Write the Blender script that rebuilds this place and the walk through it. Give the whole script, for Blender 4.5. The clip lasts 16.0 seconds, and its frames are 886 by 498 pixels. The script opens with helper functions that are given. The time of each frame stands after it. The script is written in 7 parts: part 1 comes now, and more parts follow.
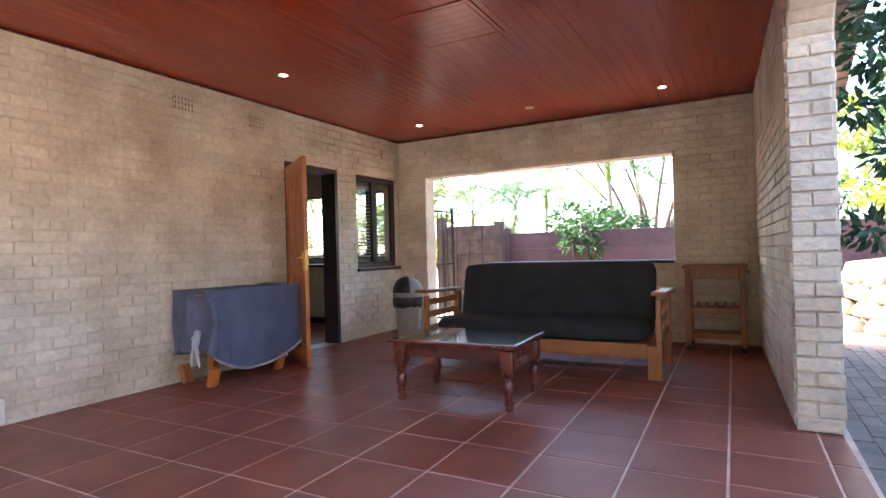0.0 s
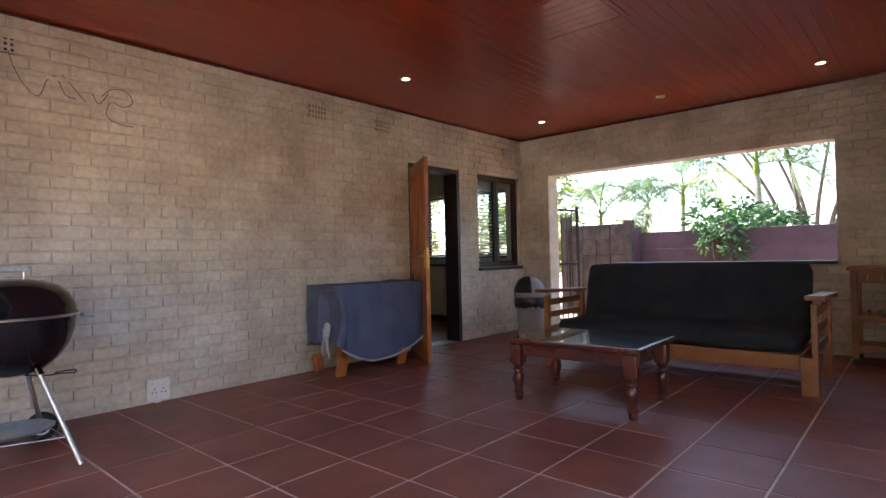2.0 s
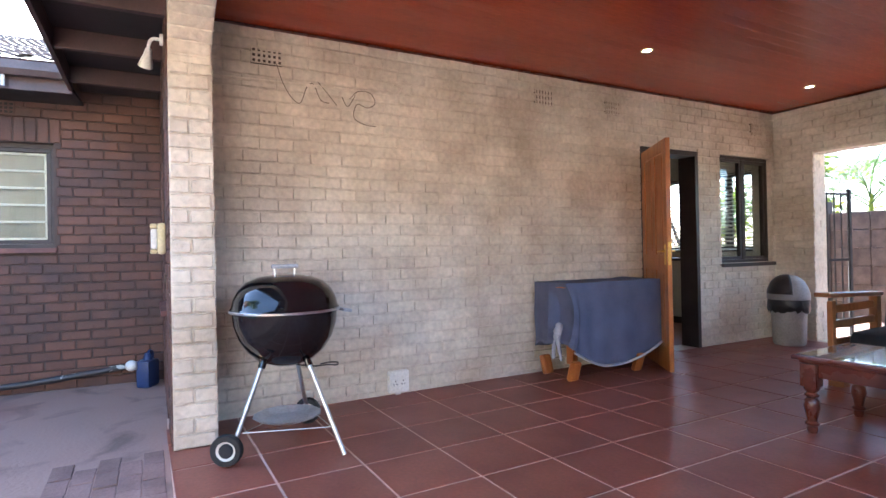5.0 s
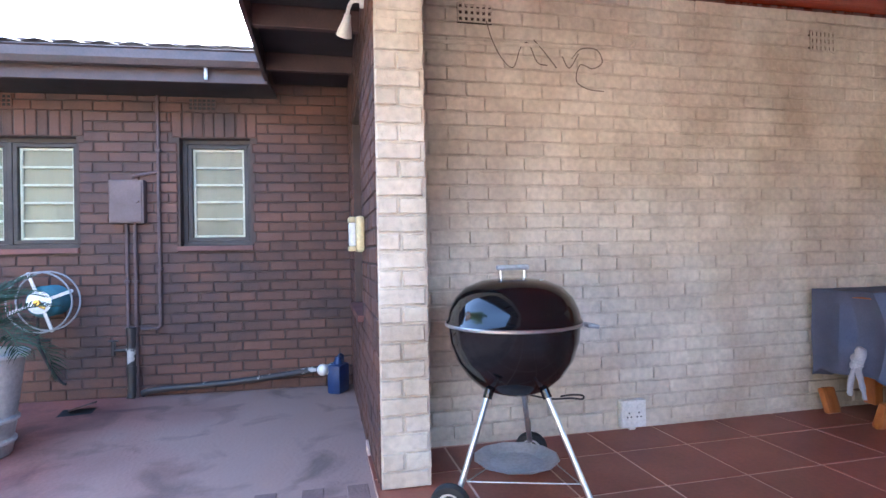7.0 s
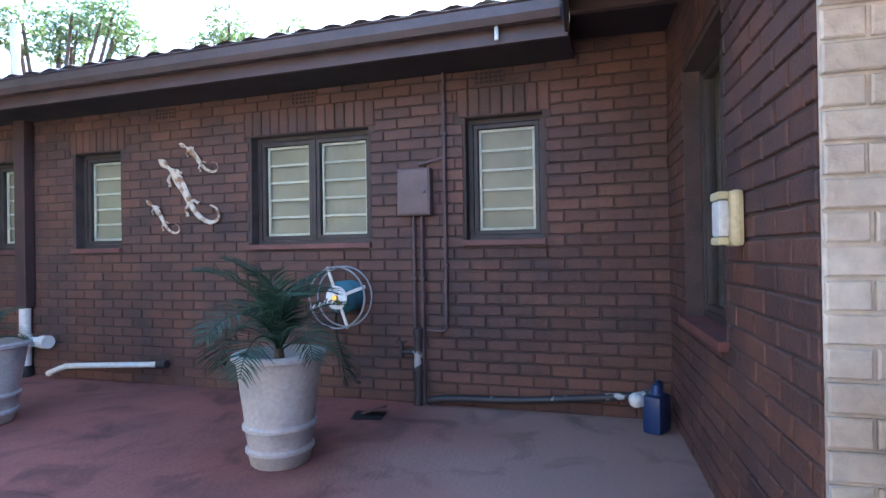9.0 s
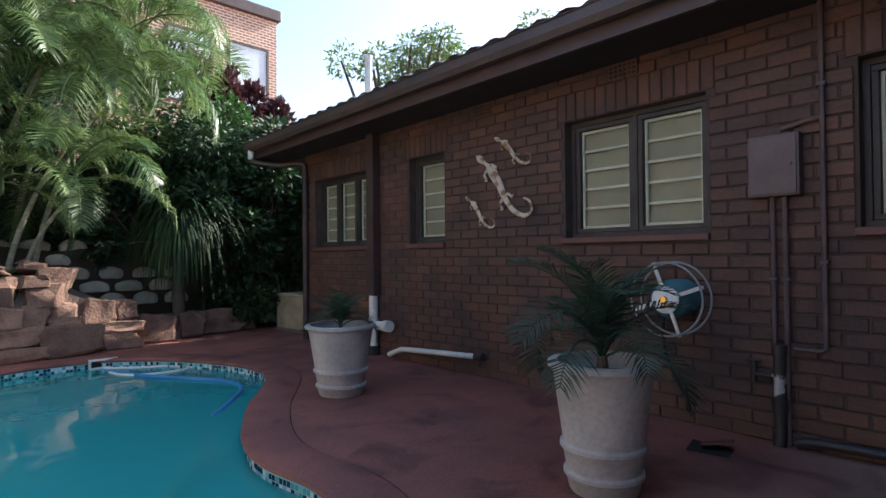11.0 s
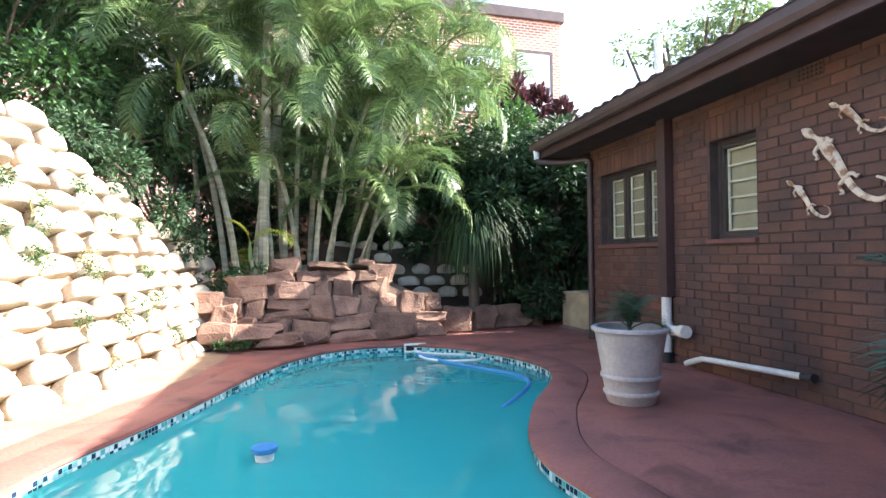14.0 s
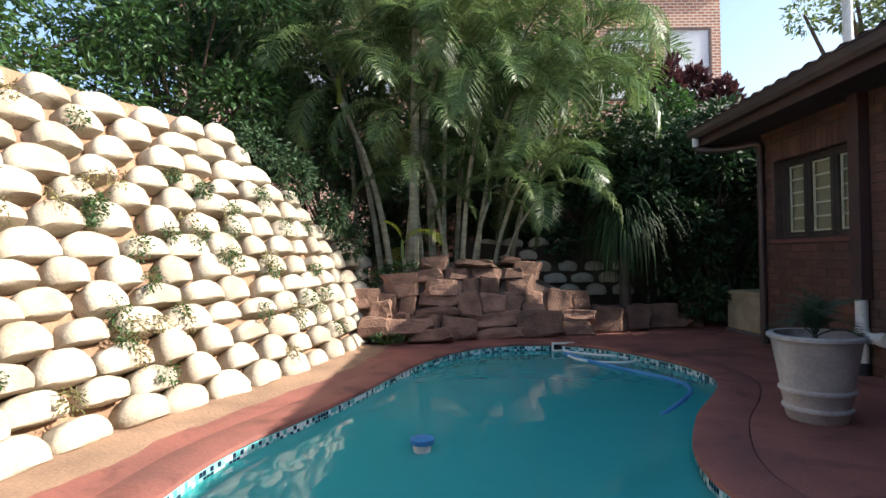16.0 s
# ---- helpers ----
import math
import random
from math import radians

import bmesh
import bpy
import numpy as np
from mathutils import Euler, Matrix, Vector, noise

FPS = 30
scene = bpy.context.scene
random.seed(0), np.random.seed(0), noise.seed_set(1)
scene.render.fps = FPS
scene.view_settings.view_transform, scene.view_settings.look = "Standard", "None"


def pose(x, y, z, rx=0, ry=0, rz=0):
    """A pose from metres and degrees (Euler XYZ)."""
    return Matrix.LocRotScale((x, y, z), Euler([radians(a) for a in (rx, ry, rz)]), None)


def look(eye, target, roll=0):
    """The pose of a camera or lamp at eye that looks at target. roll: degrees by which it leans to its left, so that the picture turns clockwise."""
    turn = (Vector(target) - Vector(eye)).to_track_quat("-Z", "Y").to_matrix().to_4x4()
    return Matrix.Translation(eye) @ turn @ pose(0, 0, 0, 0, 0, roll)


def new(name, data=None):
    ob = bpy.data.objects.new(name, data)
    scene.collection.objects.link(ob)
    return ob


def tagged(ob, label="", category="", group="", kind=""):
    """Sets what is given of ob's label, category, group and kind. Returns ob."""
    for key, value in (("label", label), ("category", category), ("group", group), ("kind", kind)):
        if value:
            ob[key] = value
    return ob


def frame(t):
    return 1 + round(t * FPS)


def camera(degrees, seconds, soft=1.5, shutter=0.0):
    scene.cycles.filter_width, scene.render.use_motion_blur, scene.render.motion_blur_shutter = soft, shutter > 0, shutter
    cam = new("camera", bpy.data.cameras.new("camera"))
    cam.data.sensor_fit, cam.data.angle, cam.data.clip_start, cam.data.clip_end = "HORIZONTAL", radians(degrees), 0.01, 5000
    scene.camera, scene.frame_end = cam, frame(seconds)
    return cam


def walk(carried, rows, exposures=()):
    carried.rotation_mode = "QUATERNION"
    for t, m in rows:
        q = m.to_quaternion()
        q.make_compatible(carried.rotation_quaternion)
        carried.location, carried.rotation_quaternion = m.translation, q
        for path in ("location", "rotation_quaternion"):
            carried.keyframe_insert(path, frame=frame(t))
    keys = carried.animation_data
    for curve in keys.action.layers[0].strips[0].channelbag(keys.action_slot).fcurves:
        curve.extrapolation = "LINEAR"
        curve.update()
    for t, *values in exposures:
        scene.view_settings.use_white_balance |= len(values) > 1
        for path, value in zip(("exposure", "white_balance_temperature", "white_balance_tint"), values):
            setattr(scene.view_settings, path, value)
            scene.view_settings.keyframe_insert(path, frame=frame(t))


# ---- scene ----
from mathutils import geometry

cam = camera(78.02, 16.0)
# seconds, eye x, y, z, pitch, roll, yaw
PATH = [
    (0.0, -0.040, -0.041, 1.081, 0.36, 1.53, 28.90),
    (0.5, -0.027, -0.022, 1.065, 0.52, 1.42, 31.26),
    (1.0, -0.015, -0.000, 1.056, 0.72, 1.25, 34.16),
    (1.5, -0.009, 0.018, 1.048, 0.85, 1.24, 38.01),
    (2.0, -0.003, 0.035, 1.048, 0.86, 1.28, 42.16),
    (2.5, -0.009, 0.032, 1.054, 0.86, 1.18, 45.87),
    (3.0, -0.040, 0.024, 1.052, 0.88, 1.02, 49.29),
    (5.5, -0.660, -0.036, 1.101, 0.33, 1.18, 65.88),
    (6.0, -0.868, -0.058, 1.092, 0.49, 1.15, 70.16),
    (6.5, -1.108, -0.123, 1.104, 0.45, 1.09, 73.71),
    (7.0, -1.370, -0.181, 1.107, 0.29, 1.13, 77.59),
    (7.5, -1.650, -0.219, 1.133, 0.09, 0.95, 83.91),
    (8.0, -1.906, -0.317, 1.117, 0.27, 0.87, 90.48),
    (8.5, -2.107, -0.420, 1.120, 0.21, 0.78, 96.22),
    (9.0, -2.347, -0.525, 1.110, 0.33, 0.90, 104.15),
    (9.5, -2.499, -0.616, 1.080, 0.62, 0.58, 113.95),
    (10.0, -2.608, -0.710, 1.063, 0.68, 0.57, 121.69),
    (12.5, -2.783, -0.985, 1.061, 0.90, 0.40, 151.82),
    (13.0, -2.793, -0.998, 1.058, 0.92, 0.49, 156.23),
    (13.5, -2.808, -1.012, 1.058, 0.92, 0.55, 160.47),
    (14.0, -2.816, -1.014, 1.053, 0.91, 0.58, 164.33),
    (14.5, -2.823, -1.016, 1.054, 0.90, 0.68, 168.22),
    (15.0, -2.809, -1.019, 1.059, 0.87, 0.83, 172.26),
    (15.5, -2.787, -1.016, 1.071, 0.75, 0.90, 175.87),
    (16.0, -2.769, -1.011, 1.092, 0.57, 1.03, 179.18),
]
EXPOSURES = [(0.0, 3.6, 5900, 10), (0.5, 3.4, 5900, 10), (1.0, 3.15, 5900, 10), (2.0, 2.85, 5900, 10), (3.0, 2.95, 5900, 10), (5.5, 3.75, 5400, 10), (7.0, 3.7, 5200, 10), (7.5, 3.5, 5200, 10), (8.5, 3.2, 5200, 10), (9.5, 2.1, 5400, 10), (10.0, 1.3, 5800, 10), (12.5, 2.25, 6200, 10), (13.5, 2.75, 6200, 10), (14.5, 2.4, 6200, 10), (16.0, 1.15, 6400, 10)]
walk(cam, [(t, pose(x, y, z, 90 + p, r, w)) for t, x, y, z, p, r, w in PATH], EXPOSURES)

# ---- world and sun ----
SUN_EL, SUN_AZ = 32.5, 173.0  # azimuth of the sun from +x, anticlockwise
world = bpy.data.worlds.new("sky")
scene.world = world
world.use_nodes = True
wn = world.node_tree
sky = wn.nodes.new("ShaderNodeTexSky")
sky.sky_type = "NISHITA"
sky.sun_disc = False
sky.sun_elevation = radians(SUN_EL)
sky.sun_rotation = radians(90 - SUN_AZ)
sky.dust_density = 2.0
wn.links.new(sky.outputs[0], wn.nodes["Background"].inputs[0])
wn.nodes["Background"].inputs[1].default_value = 0.15
sun = new("sun", bpy.data.lights.new("sun", "SUN"))
sun.data.energy, sun.data.angle, sun.data.color = 5.0, radians(0.6), (1.0, 0.93, 0.82)
sd = Vector((math.cos(radians(SUN_AZ)) * math.cos(radians(SUN_EL)), math.sin(radians(SUN_AZ)) * math.cos(radians(SUN_EL)), math.sin(radians(SUN_EL))))
sun.matrix_world = look(sd * 40, (0, 0, 0))


# ---- materials ----
def material(name, base, dark, scale=5.0, fine=60.0, rough=0.6, bump=0.2, spread=0.0, metal=0.0, leaf=0.0, rough2=None, stretch=(1, 1, 1), coat=0.0, lo=0.35, hi=0.7):
    """Two scales of noise between two colours, a fine relief, and a shift from piece to piece."""
    m = bpy.data.materials.new(name)
    m.use_nodes = True
    nt = m.node_tree
    n, l = nt.nodes, nt.links
    p = n["Principled BSDF"]
    geo = n.new("ShaderNodeNewGeometry")
    vm = n.new("ShaderNodeVectorMath")
    vm.operation = "MULTIPLY"
    vm.inputs[1].default_value = stretch
    l.new(geo.outputs["Position"], vm.inputs[0])
    a = n.new("ShaderNodeTexNoise")
    a.inputs["Scale"].default_value, a.inputs["Detail"].default_value = scale, 4
    b = n.new("ShaderNodeTexNoise")
    b.inputs["Scale"].default_value, b.inputs["Detail"].default_value = fine, 3
    for t in (a, b):
        l.new(vm.outputs[0], t.inputs["Vector"])
    ramp = n.new("ShaderNodeMapRange")
    ramp.inputs[1].default_value, ramp.inputs[2].default_value = lo, hi
    l.new(a.outputs[0], ramp.inputs[0])
    mix = n.new("ShaderNodeMix")
    mix.data_type = "RGBA"
    l.new(ramp.outputs[0], mix.inputs[0])
    mix.inputs[6].default_value, mix.inputs[7].default_value = (*base, 1), (*dark, 1)
    oi = n.new("ShaderNodeObjectInfo")
    add = n.new("ShaderNodeMath")
    l.new(oi.outputs["Random"], add.inputs[0])
    l.new(geo.outputs["Random Per Island"], add.inputs[1])
    fr = n.new("ShaderNodeMath")
    fr.operation = "FRACT"
    l.new(add.outputs[0], fr.inputs[0])
    val = n.new("ShaderNodeMapRange")
    val.inputs[3].default_value, val.inputs[4].default_value = 1 - spread, 1 + spread
    l.new(fr.outputs[0], val.inputs[0])
    fm = n.new("ShaderNodeMapRange")
    fm.inputs[1].default_value, fm.inputs[2].default_value, fm.inputs[3].default_value, fm.inputs[4].default_value = 0.3, 0.7, 0.88, 1.1
    l.new(b.outputs[0], fm.inputs[0])
    mul = n.new("ShaderNodeMath")
    mul.operation = "MULTIPLY"
    l.new(val.outputs[0], mul.inputs[0])
    l.new(fm.outputs[0], mul.inputs[1])
    hsv = n.new("ShaderNodeHueSaturation")
    l.new(mul.outputs[0], hsv.inputs["Value"])
    l.new(mix.outputs[2], hsv.inputs["Color"])
    l.new(hsv.outputs[0], p.inputs["Base Color"])
    rr = n.new("ShaderNodeMapRange")
    rr.inputs[3].default_value, rr.inputs[4].default_value = rough, rough2 if rough2 is not None else min(1, rough + 0.12)
    l.new(a.outputs[0], rr.inputs[0])
    l.new(rr.outputs[0], p.inputs["Roughness"])
    p.inputs["Metallic"].default_value = metal
    p.inputs["Coat Weight"].default_value = coat
    if bump:
        bn = n.new("ShaderNodeBump")
        bn.inputs["Strength"].default_value, bn.inputs["Distance"].default_value = bump, 0.01
        l.new(b.outputs[0], bn.inputs["Height"])
        l.new(bn.outputs[0], p.inputs["Normal"])
    if leaf:
        tr = n.new("ShaderNodeBsdfTranslucent")
        l.new(hsv.outputs[0], tr.inputs[0])
        ms = n.new("ShaderNodeMixShader")
        ms.inputs[0].default_value = leaf
        l.new(p.outputs[0], ms.inputs[1])
        l.new(tr.outputs[0], ms.inputs[2])
        l.new(ms.outputs[0], n["Material Output"].inputs[0])
    return m


def glowing(name, colour, strength):
    m = bpy.data.materials.new(name)
    m.use_nodes = True
    p = m.node_tree.nodes["Principled BSDF"]
    p.inputs["Base Color"].default_value = (*colour, 1)
    p.inputs["Emission Color"].default_value = (*colour, 1)
    p.inputs["Emission Strength"].default_value = strength
    return m


def clear(name, tint, ior=1.45, rough=0.0, waves=0.0, milk=None):
    """Clear sheet: light passes tinted, and mirrors by the angle."""
    m = bpy.data.materials.new(name)
    m.use_nodes = True
    nt = m.node_tree
    n, l = nt.nodes, nt.links
    n.remove(n["Principled BSDF"])
    t = n.new("ShaderNodeBsdfTransparent")
    t.inputs[0].default_value = (*tint, 1)
    g = n.new("ShaderNodeBsdfGlossy")
    g.inputs["Roughness"].default_value = rough
    f = n.new("ShaderNodeLayerWeight")
    f.inputs[0].default_value = 0.5
    pw = n.new("ShaderNodeMath")
    pw.operation = "POWER"
    pw.inputs[1].default_value = 5.0
    l.new(f.outputs["Facing"], pw.inputs[0])
    sc = n.new("ShaderNodeMath")
    sc.operation = "MULTIPLY_ADD"
    base = ((ior - 1) / (ior + 1)) ** 2
    sc.inputs[1].default_value, sc.inputs[2].default_value = 1 - base, base
    l.new(pw.outputs[0], sc.inputs[0])
    ms = n.new("ShaderNodeMixShader")
    l.new(sc.outputs[0], ms.inputs[0])
    l.new(t.outputs[0], ms.inputs[1])
    l.new(g.outputs[0], ms.inputs[2])
    l.new(ms.outputs[0], n["Material Output"].inputs[0])
    if milk:
        df = n.new("ShaderNodeBsdfDiffuse")
        df.inputs[0].default_value = (*milk[0], 1)
        mk = n.new("ShaderNodeMixShader")
        mk.inputs[0].default_value = milk[1]
        l.new(t.outputs[0], mk.inputs[1])
        l.new(df.outputs[0], mk.inputs[2])
        l.new(mk.outputs[0], ms.inputs[1])
    if waves:
        geo = n.new("ShaderNodeNewGeometry")
        no = n.new("ShaderNodeTexNoise")
        no.inputs["Scale"].default_value, no.inputs["Detail"].default_value = 3.5, 2
        l.new(geo.outputs["Position"], no.inputs["Vector"])
        bn = n.new("ShaderNodeBump")
        bn.inputs["Strength"].default_value, bn.inputs["Distance"].default_value = waves, 0.02
        l.new(no.outputs[0], bn.inputs["Height"])
        l.new(bn.outputs[0], g.inputs["Normal"])
        l.new(bn.outputs[0], f.inputs["Normal"])
    return m


def worn_concrete(name):
    """Red floor paint, worn to grey concrete in the corner by the wing, with darker damp patches."""
    m = material(name, (0.27, 0.094, 0.07), (0.175, 0.07, 0.056), 1.6, 45, 0.55, 0.35, rough2=0.9, lo=0.4, hi=0.7)
    nt = m.node_tree
    n, l = nt.nodes, nt.links
    p = n["Principled BSDF"]
    src = p.inputs["Base Color"].links[0].from_socket
    geo = n.new("ShaderNodeNewGeometry")
    sep = n.new("ShaderNodeSeparateXYZ")
    l.new(geo.outputs["Position"], sep.inputs[0])
    no = n.new("ShaderNodeTexNoise")
    no.inputs["Scale"].default_value, no.inputs["Detail"].default_value = 0.9, 5
    l.new(geo.outputs["Position"], no.inputs["Vector"])
    ma = n.new("ShaderNodeMath")
    ma.operation = "MULTIPLY_ADD"
    ma.inputs[1].default_value = 2.6
    l.new(no.outputs[0], ma.inputs[0])
    l.new(sep.outputs[1], ma.inputs[2])
    mr = n.new("ShaderNodeMapRange")
    mr.inputs[1].default_value, mr.inputs[2].default_value = -0.75, 0.35
    l.new(ma.outputs[0], mr.inputs[0])
    mx = n.new("ShaderNodeMix")
    mx.data_type = "RGBA"
    mx.inputs[7].default_value = (0.31, 0.195, 0.155, 1)
    l.new(mr.outputs[0], mx.inputs[0])
    l.new(src, mx.inputs[6])
    wet = n.new("ShaderNodeTexNoise")
    wet.inputs["Scale"].default_value, wet.inputs["Detail"].default_value, wet.inputs["Distortion"].default_value = 2.6, 8, 0.8
    l.new(geo.outputs["Position"], wet.inputs["Vector"])
    wr = n.new("ShaderNodeMapRange")
    wr.inputs[1].default_value, wr.inputs[2].default_value, wr.inputs[3].default_value, wr.inputs[4].default_value = 0.52, 0.70, 1.06, 0.58
    l.new(wet.outputs[0], wr.inputs[0])
    hs = n.new("ShaderNodeHueSaturation")
    l.new(wr.outputs[0], hs.inputs["Value"])
    l.new(mx.outputs[2], hs.inputs["Color"])
    l.new(hs.outputs[0], p.inputs["Base Color"])
    return m


WHITE_BRICK = material("painted_brick", (0.69, 0.625, 0.515), (0.40, 0.325, 0.235), 1.9, 26, 0.5, 0.9, 0.06, lo=0.40, hi=0.8)
DARK_BRICK = material("face_brick", (0.125, 0.054, 0.034), (0.062, 0.036, 0.032), 2.6, 70, 0.6, 0.5, 0.2)
DARK_JOINT = material("dark_mortar", (0.085, 0.058, 0.048), (0.058, 0.042, 0.037), 8, 90, 0.9, 0.4)
TILE = material("terracotta_tile", (0.265, 0.082, 0.05), (0.20, 0.06, 0.038), 3, 50, 0.36, 0.06, 0.08, rough2=0.5)
GROUT = material("grout", (0.72, 0.52, 0.42), (0.52, 0.35, 0.27), 6, 80, 0.9, 0.3)
CEILING = material("varnished_board", (0.38, 0.047, 0.012), (0.33, 0.039, 0.010), 3, 40, 0.23, 0.01, 0.03, stretch=(3, 0.3, 1), rough2=0.27)
DARKPINE = material("aged_pine", (0.27, 0.11, 0.035), (0.17, 0.065, 0.02), 4, 40, 0.4, 0.1, 0.1)
PINE = material("varnished_pine", (0.34, 0.135, 0.042), (0.23, 0.085, 0.025), 4, 40, 0.32, 0.08, 0.1, stretch=(1, 6, 1))
DOORWOOD = material("orange_door_wood", (0.42, 0.15, 0.035), (0.30, 0.09, 0.02), 3, 40, 0.3, 0.08, 0.08, stretch=(6, 6, 0.6))
TEAK = material("dark_red_wood", (0.135, 0.034, 0.02), (0.08, 0.02, 0.012), 4, 50, 0.22, 0.05, 0.08, stretch=(1, 5, 1), coat=0.3)
DARKWOOD = material("dark_stained_wood", (0.035, 0.022, 0.018), (0.02, 0.013, 0.011), 5, 60, 0.4, 0.1)
BLACKCLOTH = material("black_cloth", (0.022, 0.024, 0.026), (0.014, 0.015, 0.017), 6, 160, 0.85, 0.3)
BLUECLOTH = material("slate_blue_cloth", (0.105, 0.12, 0.19), (0.08, 0.092, 0.15), 5, 150, 0.8, 0.25)
GREYCLOTH = material("pale_tie_cloth", (0.42, 0.42, 0.47), (0.3, 0.3, 0.35), 9, 120, 0.85, 0.2)
ENAMEL = material("black_enamel", (0.008, 0.008, 0.009), (0.006, 0.006, 0.007), 5, 40, 0.06, 0.0, coat=0.1, rough2=0.1)
STEEL = material("brushed_steel", (0.62, 0.62, 0.6), (0.5, 0.5, 0.49), 8, 90, 0.28, 0.05, metal=1.0)
ALU = material("grey_aluminium", (0.5, 0.52, 0.54), (0.38, 0.4, 0.42), 6, 60, 0.4, 0.05, metal=0.7)
BRASS = material("brass", (0.75, 0.48, 0.12), (0.6, 0.36, 0.08), 8, 60, 0.25, 0.05, metal=1.0)
RUBBER = material("black_rubber", (0.02, 0.02, 0.02), (0.014, 0.014, 0.014), 9, 90, 0.7, 0.1)
WHITEPLASTIC = material("white_plastic", (0.78, 0.77, 0.73), (0.68, 0.66, 0.6), 6, 60, 0.35, 0.03)
CREAM = material("cream_plastic", (0.72, 0.62, 0.36), (0.62, 0.52, 0.28), 6, 60, 0.4, 0.03)
GREYPLASTIC = material("grey_plastic", (0.33, 0.33, 0.33), (0.26, 0.26, 0.26), 6, 60, 0.45, 0.05)
BLACKPLASTIC = material("black_bag", (0.018, 0.018, 0.02), (0.012, 0.012, 0.013), 9, 40, 0.3, 0.5)
BROWNPAINT = material("brown_paint", (0.075, 0.042, 0.038), (0.052, 0.03, 0.028), 4, 60, 0.45, 0.1, 0.08)
GUTTERPAINT = material("gutter_paint", (0.085, 0.055, 0.05), (0.06, 0.04, 0.037), 4, 60, 0.4, 0.1)
PIPEPAINT = material("chipped_black_pipe", (0.03, 0.026, 0.026), (0.45, 0.42, 0.38), 7, 60, 0.4, 0.2, lo=0.62, hi=0.66)
PVC = material("white_pvc", (0.75, 0.74, 0.7), (0.58, 0.55, 0.48), 5, 50, 0.35, 0.05)
ROOFTILE = material("roof_tile", (0.22, 0.17, 0.15), (0.13, 0.10, 0.09), 4, 50, 0.75, 0.3, 0.15)
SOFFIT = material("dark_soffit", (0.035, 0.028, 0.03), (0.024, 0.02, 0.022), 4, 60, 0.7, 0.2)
REDCONCRETE = worn_concrete("red_painted_concrete")
PAVER = material("grey_paver", (0.2, 0.165, 0.15), (0.14, 0.115, 0.105), 4, 60, 0.75, 0.4, 0.16)
EARTH = material("orange_earth", (0.34, 0.21, 0.13), (0.22, 0.135, 0.085), 2.5, 40, 0.95, 0.8)
SOIL = material("dark_soil", (0.06, 0.04, 0.028), (0.035, 0.025, 0.018), 5, 60, 0.95, 0.8)
BLOCK = material("cast_block", (0.47, 0.42, 0.335), (0.33, 0.265, 0.19), 3.2, 50, 0.85, 0.5, 0.12)
SANDSTONE = material("red_sandstone", (0.25, 0.145, 0.10), (0.135, 0.075, 0.056), 5, 35, 0.9, 1.0, 0.38)
POOLSHELL = material("pool_plaster", (0.25, 0.68, 0.72), (0.22, 0.6, 0.65), 1.2, 20, 0.7, 0.05)
WATER = clear("pool_water", (0.62, 0.93, 0.95), 1.33, 0.02, 0.16, ((0.05, 0.41, 0.40), 0.70))
GLASS = clear("window_glass", (0.93, 0.96, 0.95), 1.45)
OBSCURE = clear("obscure_glass", (0.92, 0.92, 0.86), 1.3, 0.45)
TABLEGLASS = material("glossy_table_inlay", (0.04, 0.024, 0.022), (0.03, 0.017, 0.015), 4, 40, 0.09, 0.0, coat=1.0, rough2=0.14)
BLIND = material("cream_blind", (0.62, 0.58, 0.47), (0.52, 0.48, 0.38), 4, 60, 0.6, 0.05, 0.05)
FROST = material("frosted_pane", (0.40, 0.37, 0.30), (0.31, 0.285, 0.225), 2.5, 40, 0.7, 0.05)
POT = material("weathered_pot", (0.50, 0.47, 0.44), (0.33, 0.30, 0.29), 3.5, 40, 0.7, 0.35)
TEAL = material("teal_paint", (0.03, 0.13, 0.16), (0.02, 0.09, 0.11), 5, 50, 0.4, 0.1)
BLUEPLASTIC = material("blue_plastic", (0.014, 0.04, 0.13), (0.01, 0.028, 0.1), 5, 50, 0.35, 0.05)
POOLBLUE = material("pool_blue_plastic", (0.06, 0.25, 0.52), (0.045, 0.19, 0.42), 5, 50, 0.4, 0.02)
ORNAMENT = material("painted_ornament", (0.62, 0.52, 0.4), (0.26, 0.13, 0.06), 13, 60, 0.5, 0.2, lo=0.48, hi=0.6)
FENCE = material("purple_brown_precast", (0.10, 0.062, 0.075), (0.07, 0.045, 0.053), 3, 50, 0.8, 0.3, 0.08)
FENCE2 = material("brown_stone_precast", (0.085, 0.066, 0.056), (0.045, 0.035, 0.031), 7, 50, 0.85, 0.7, 0.12)
PLASTER = material("cream_plaster", (0.66, 0.60, 0.48), (0.58, 0.52, 0.41), 3, 60, 0.8, 0.1)
PALMLEAF = material("palm_leaf", (0.165, 0.235, 0.085), (0.062, 0.122, 0.04), 1.3, 30, 0.33, 0.05, 0.35, leaf=0.42)
POTLEAF = material("pot_palm_leaf", (0.035, 0.08, 0.04), (0.024, 0.056, 0.03), 3.0, 30, 0.5, 0.05, 0.25, leaf=0.25)
YELLOWLEAF = material("yellow_palm_leaf", (0.30, 0.34, 0.04), (0.2, 0.27, 0.03), 3.0, 30, 0.45, 0.05, 0.2, leaf=0.4)
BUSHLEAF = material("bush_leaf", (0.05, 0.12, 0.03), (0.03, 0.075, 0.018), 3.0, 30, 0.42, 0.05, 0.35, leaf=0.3)
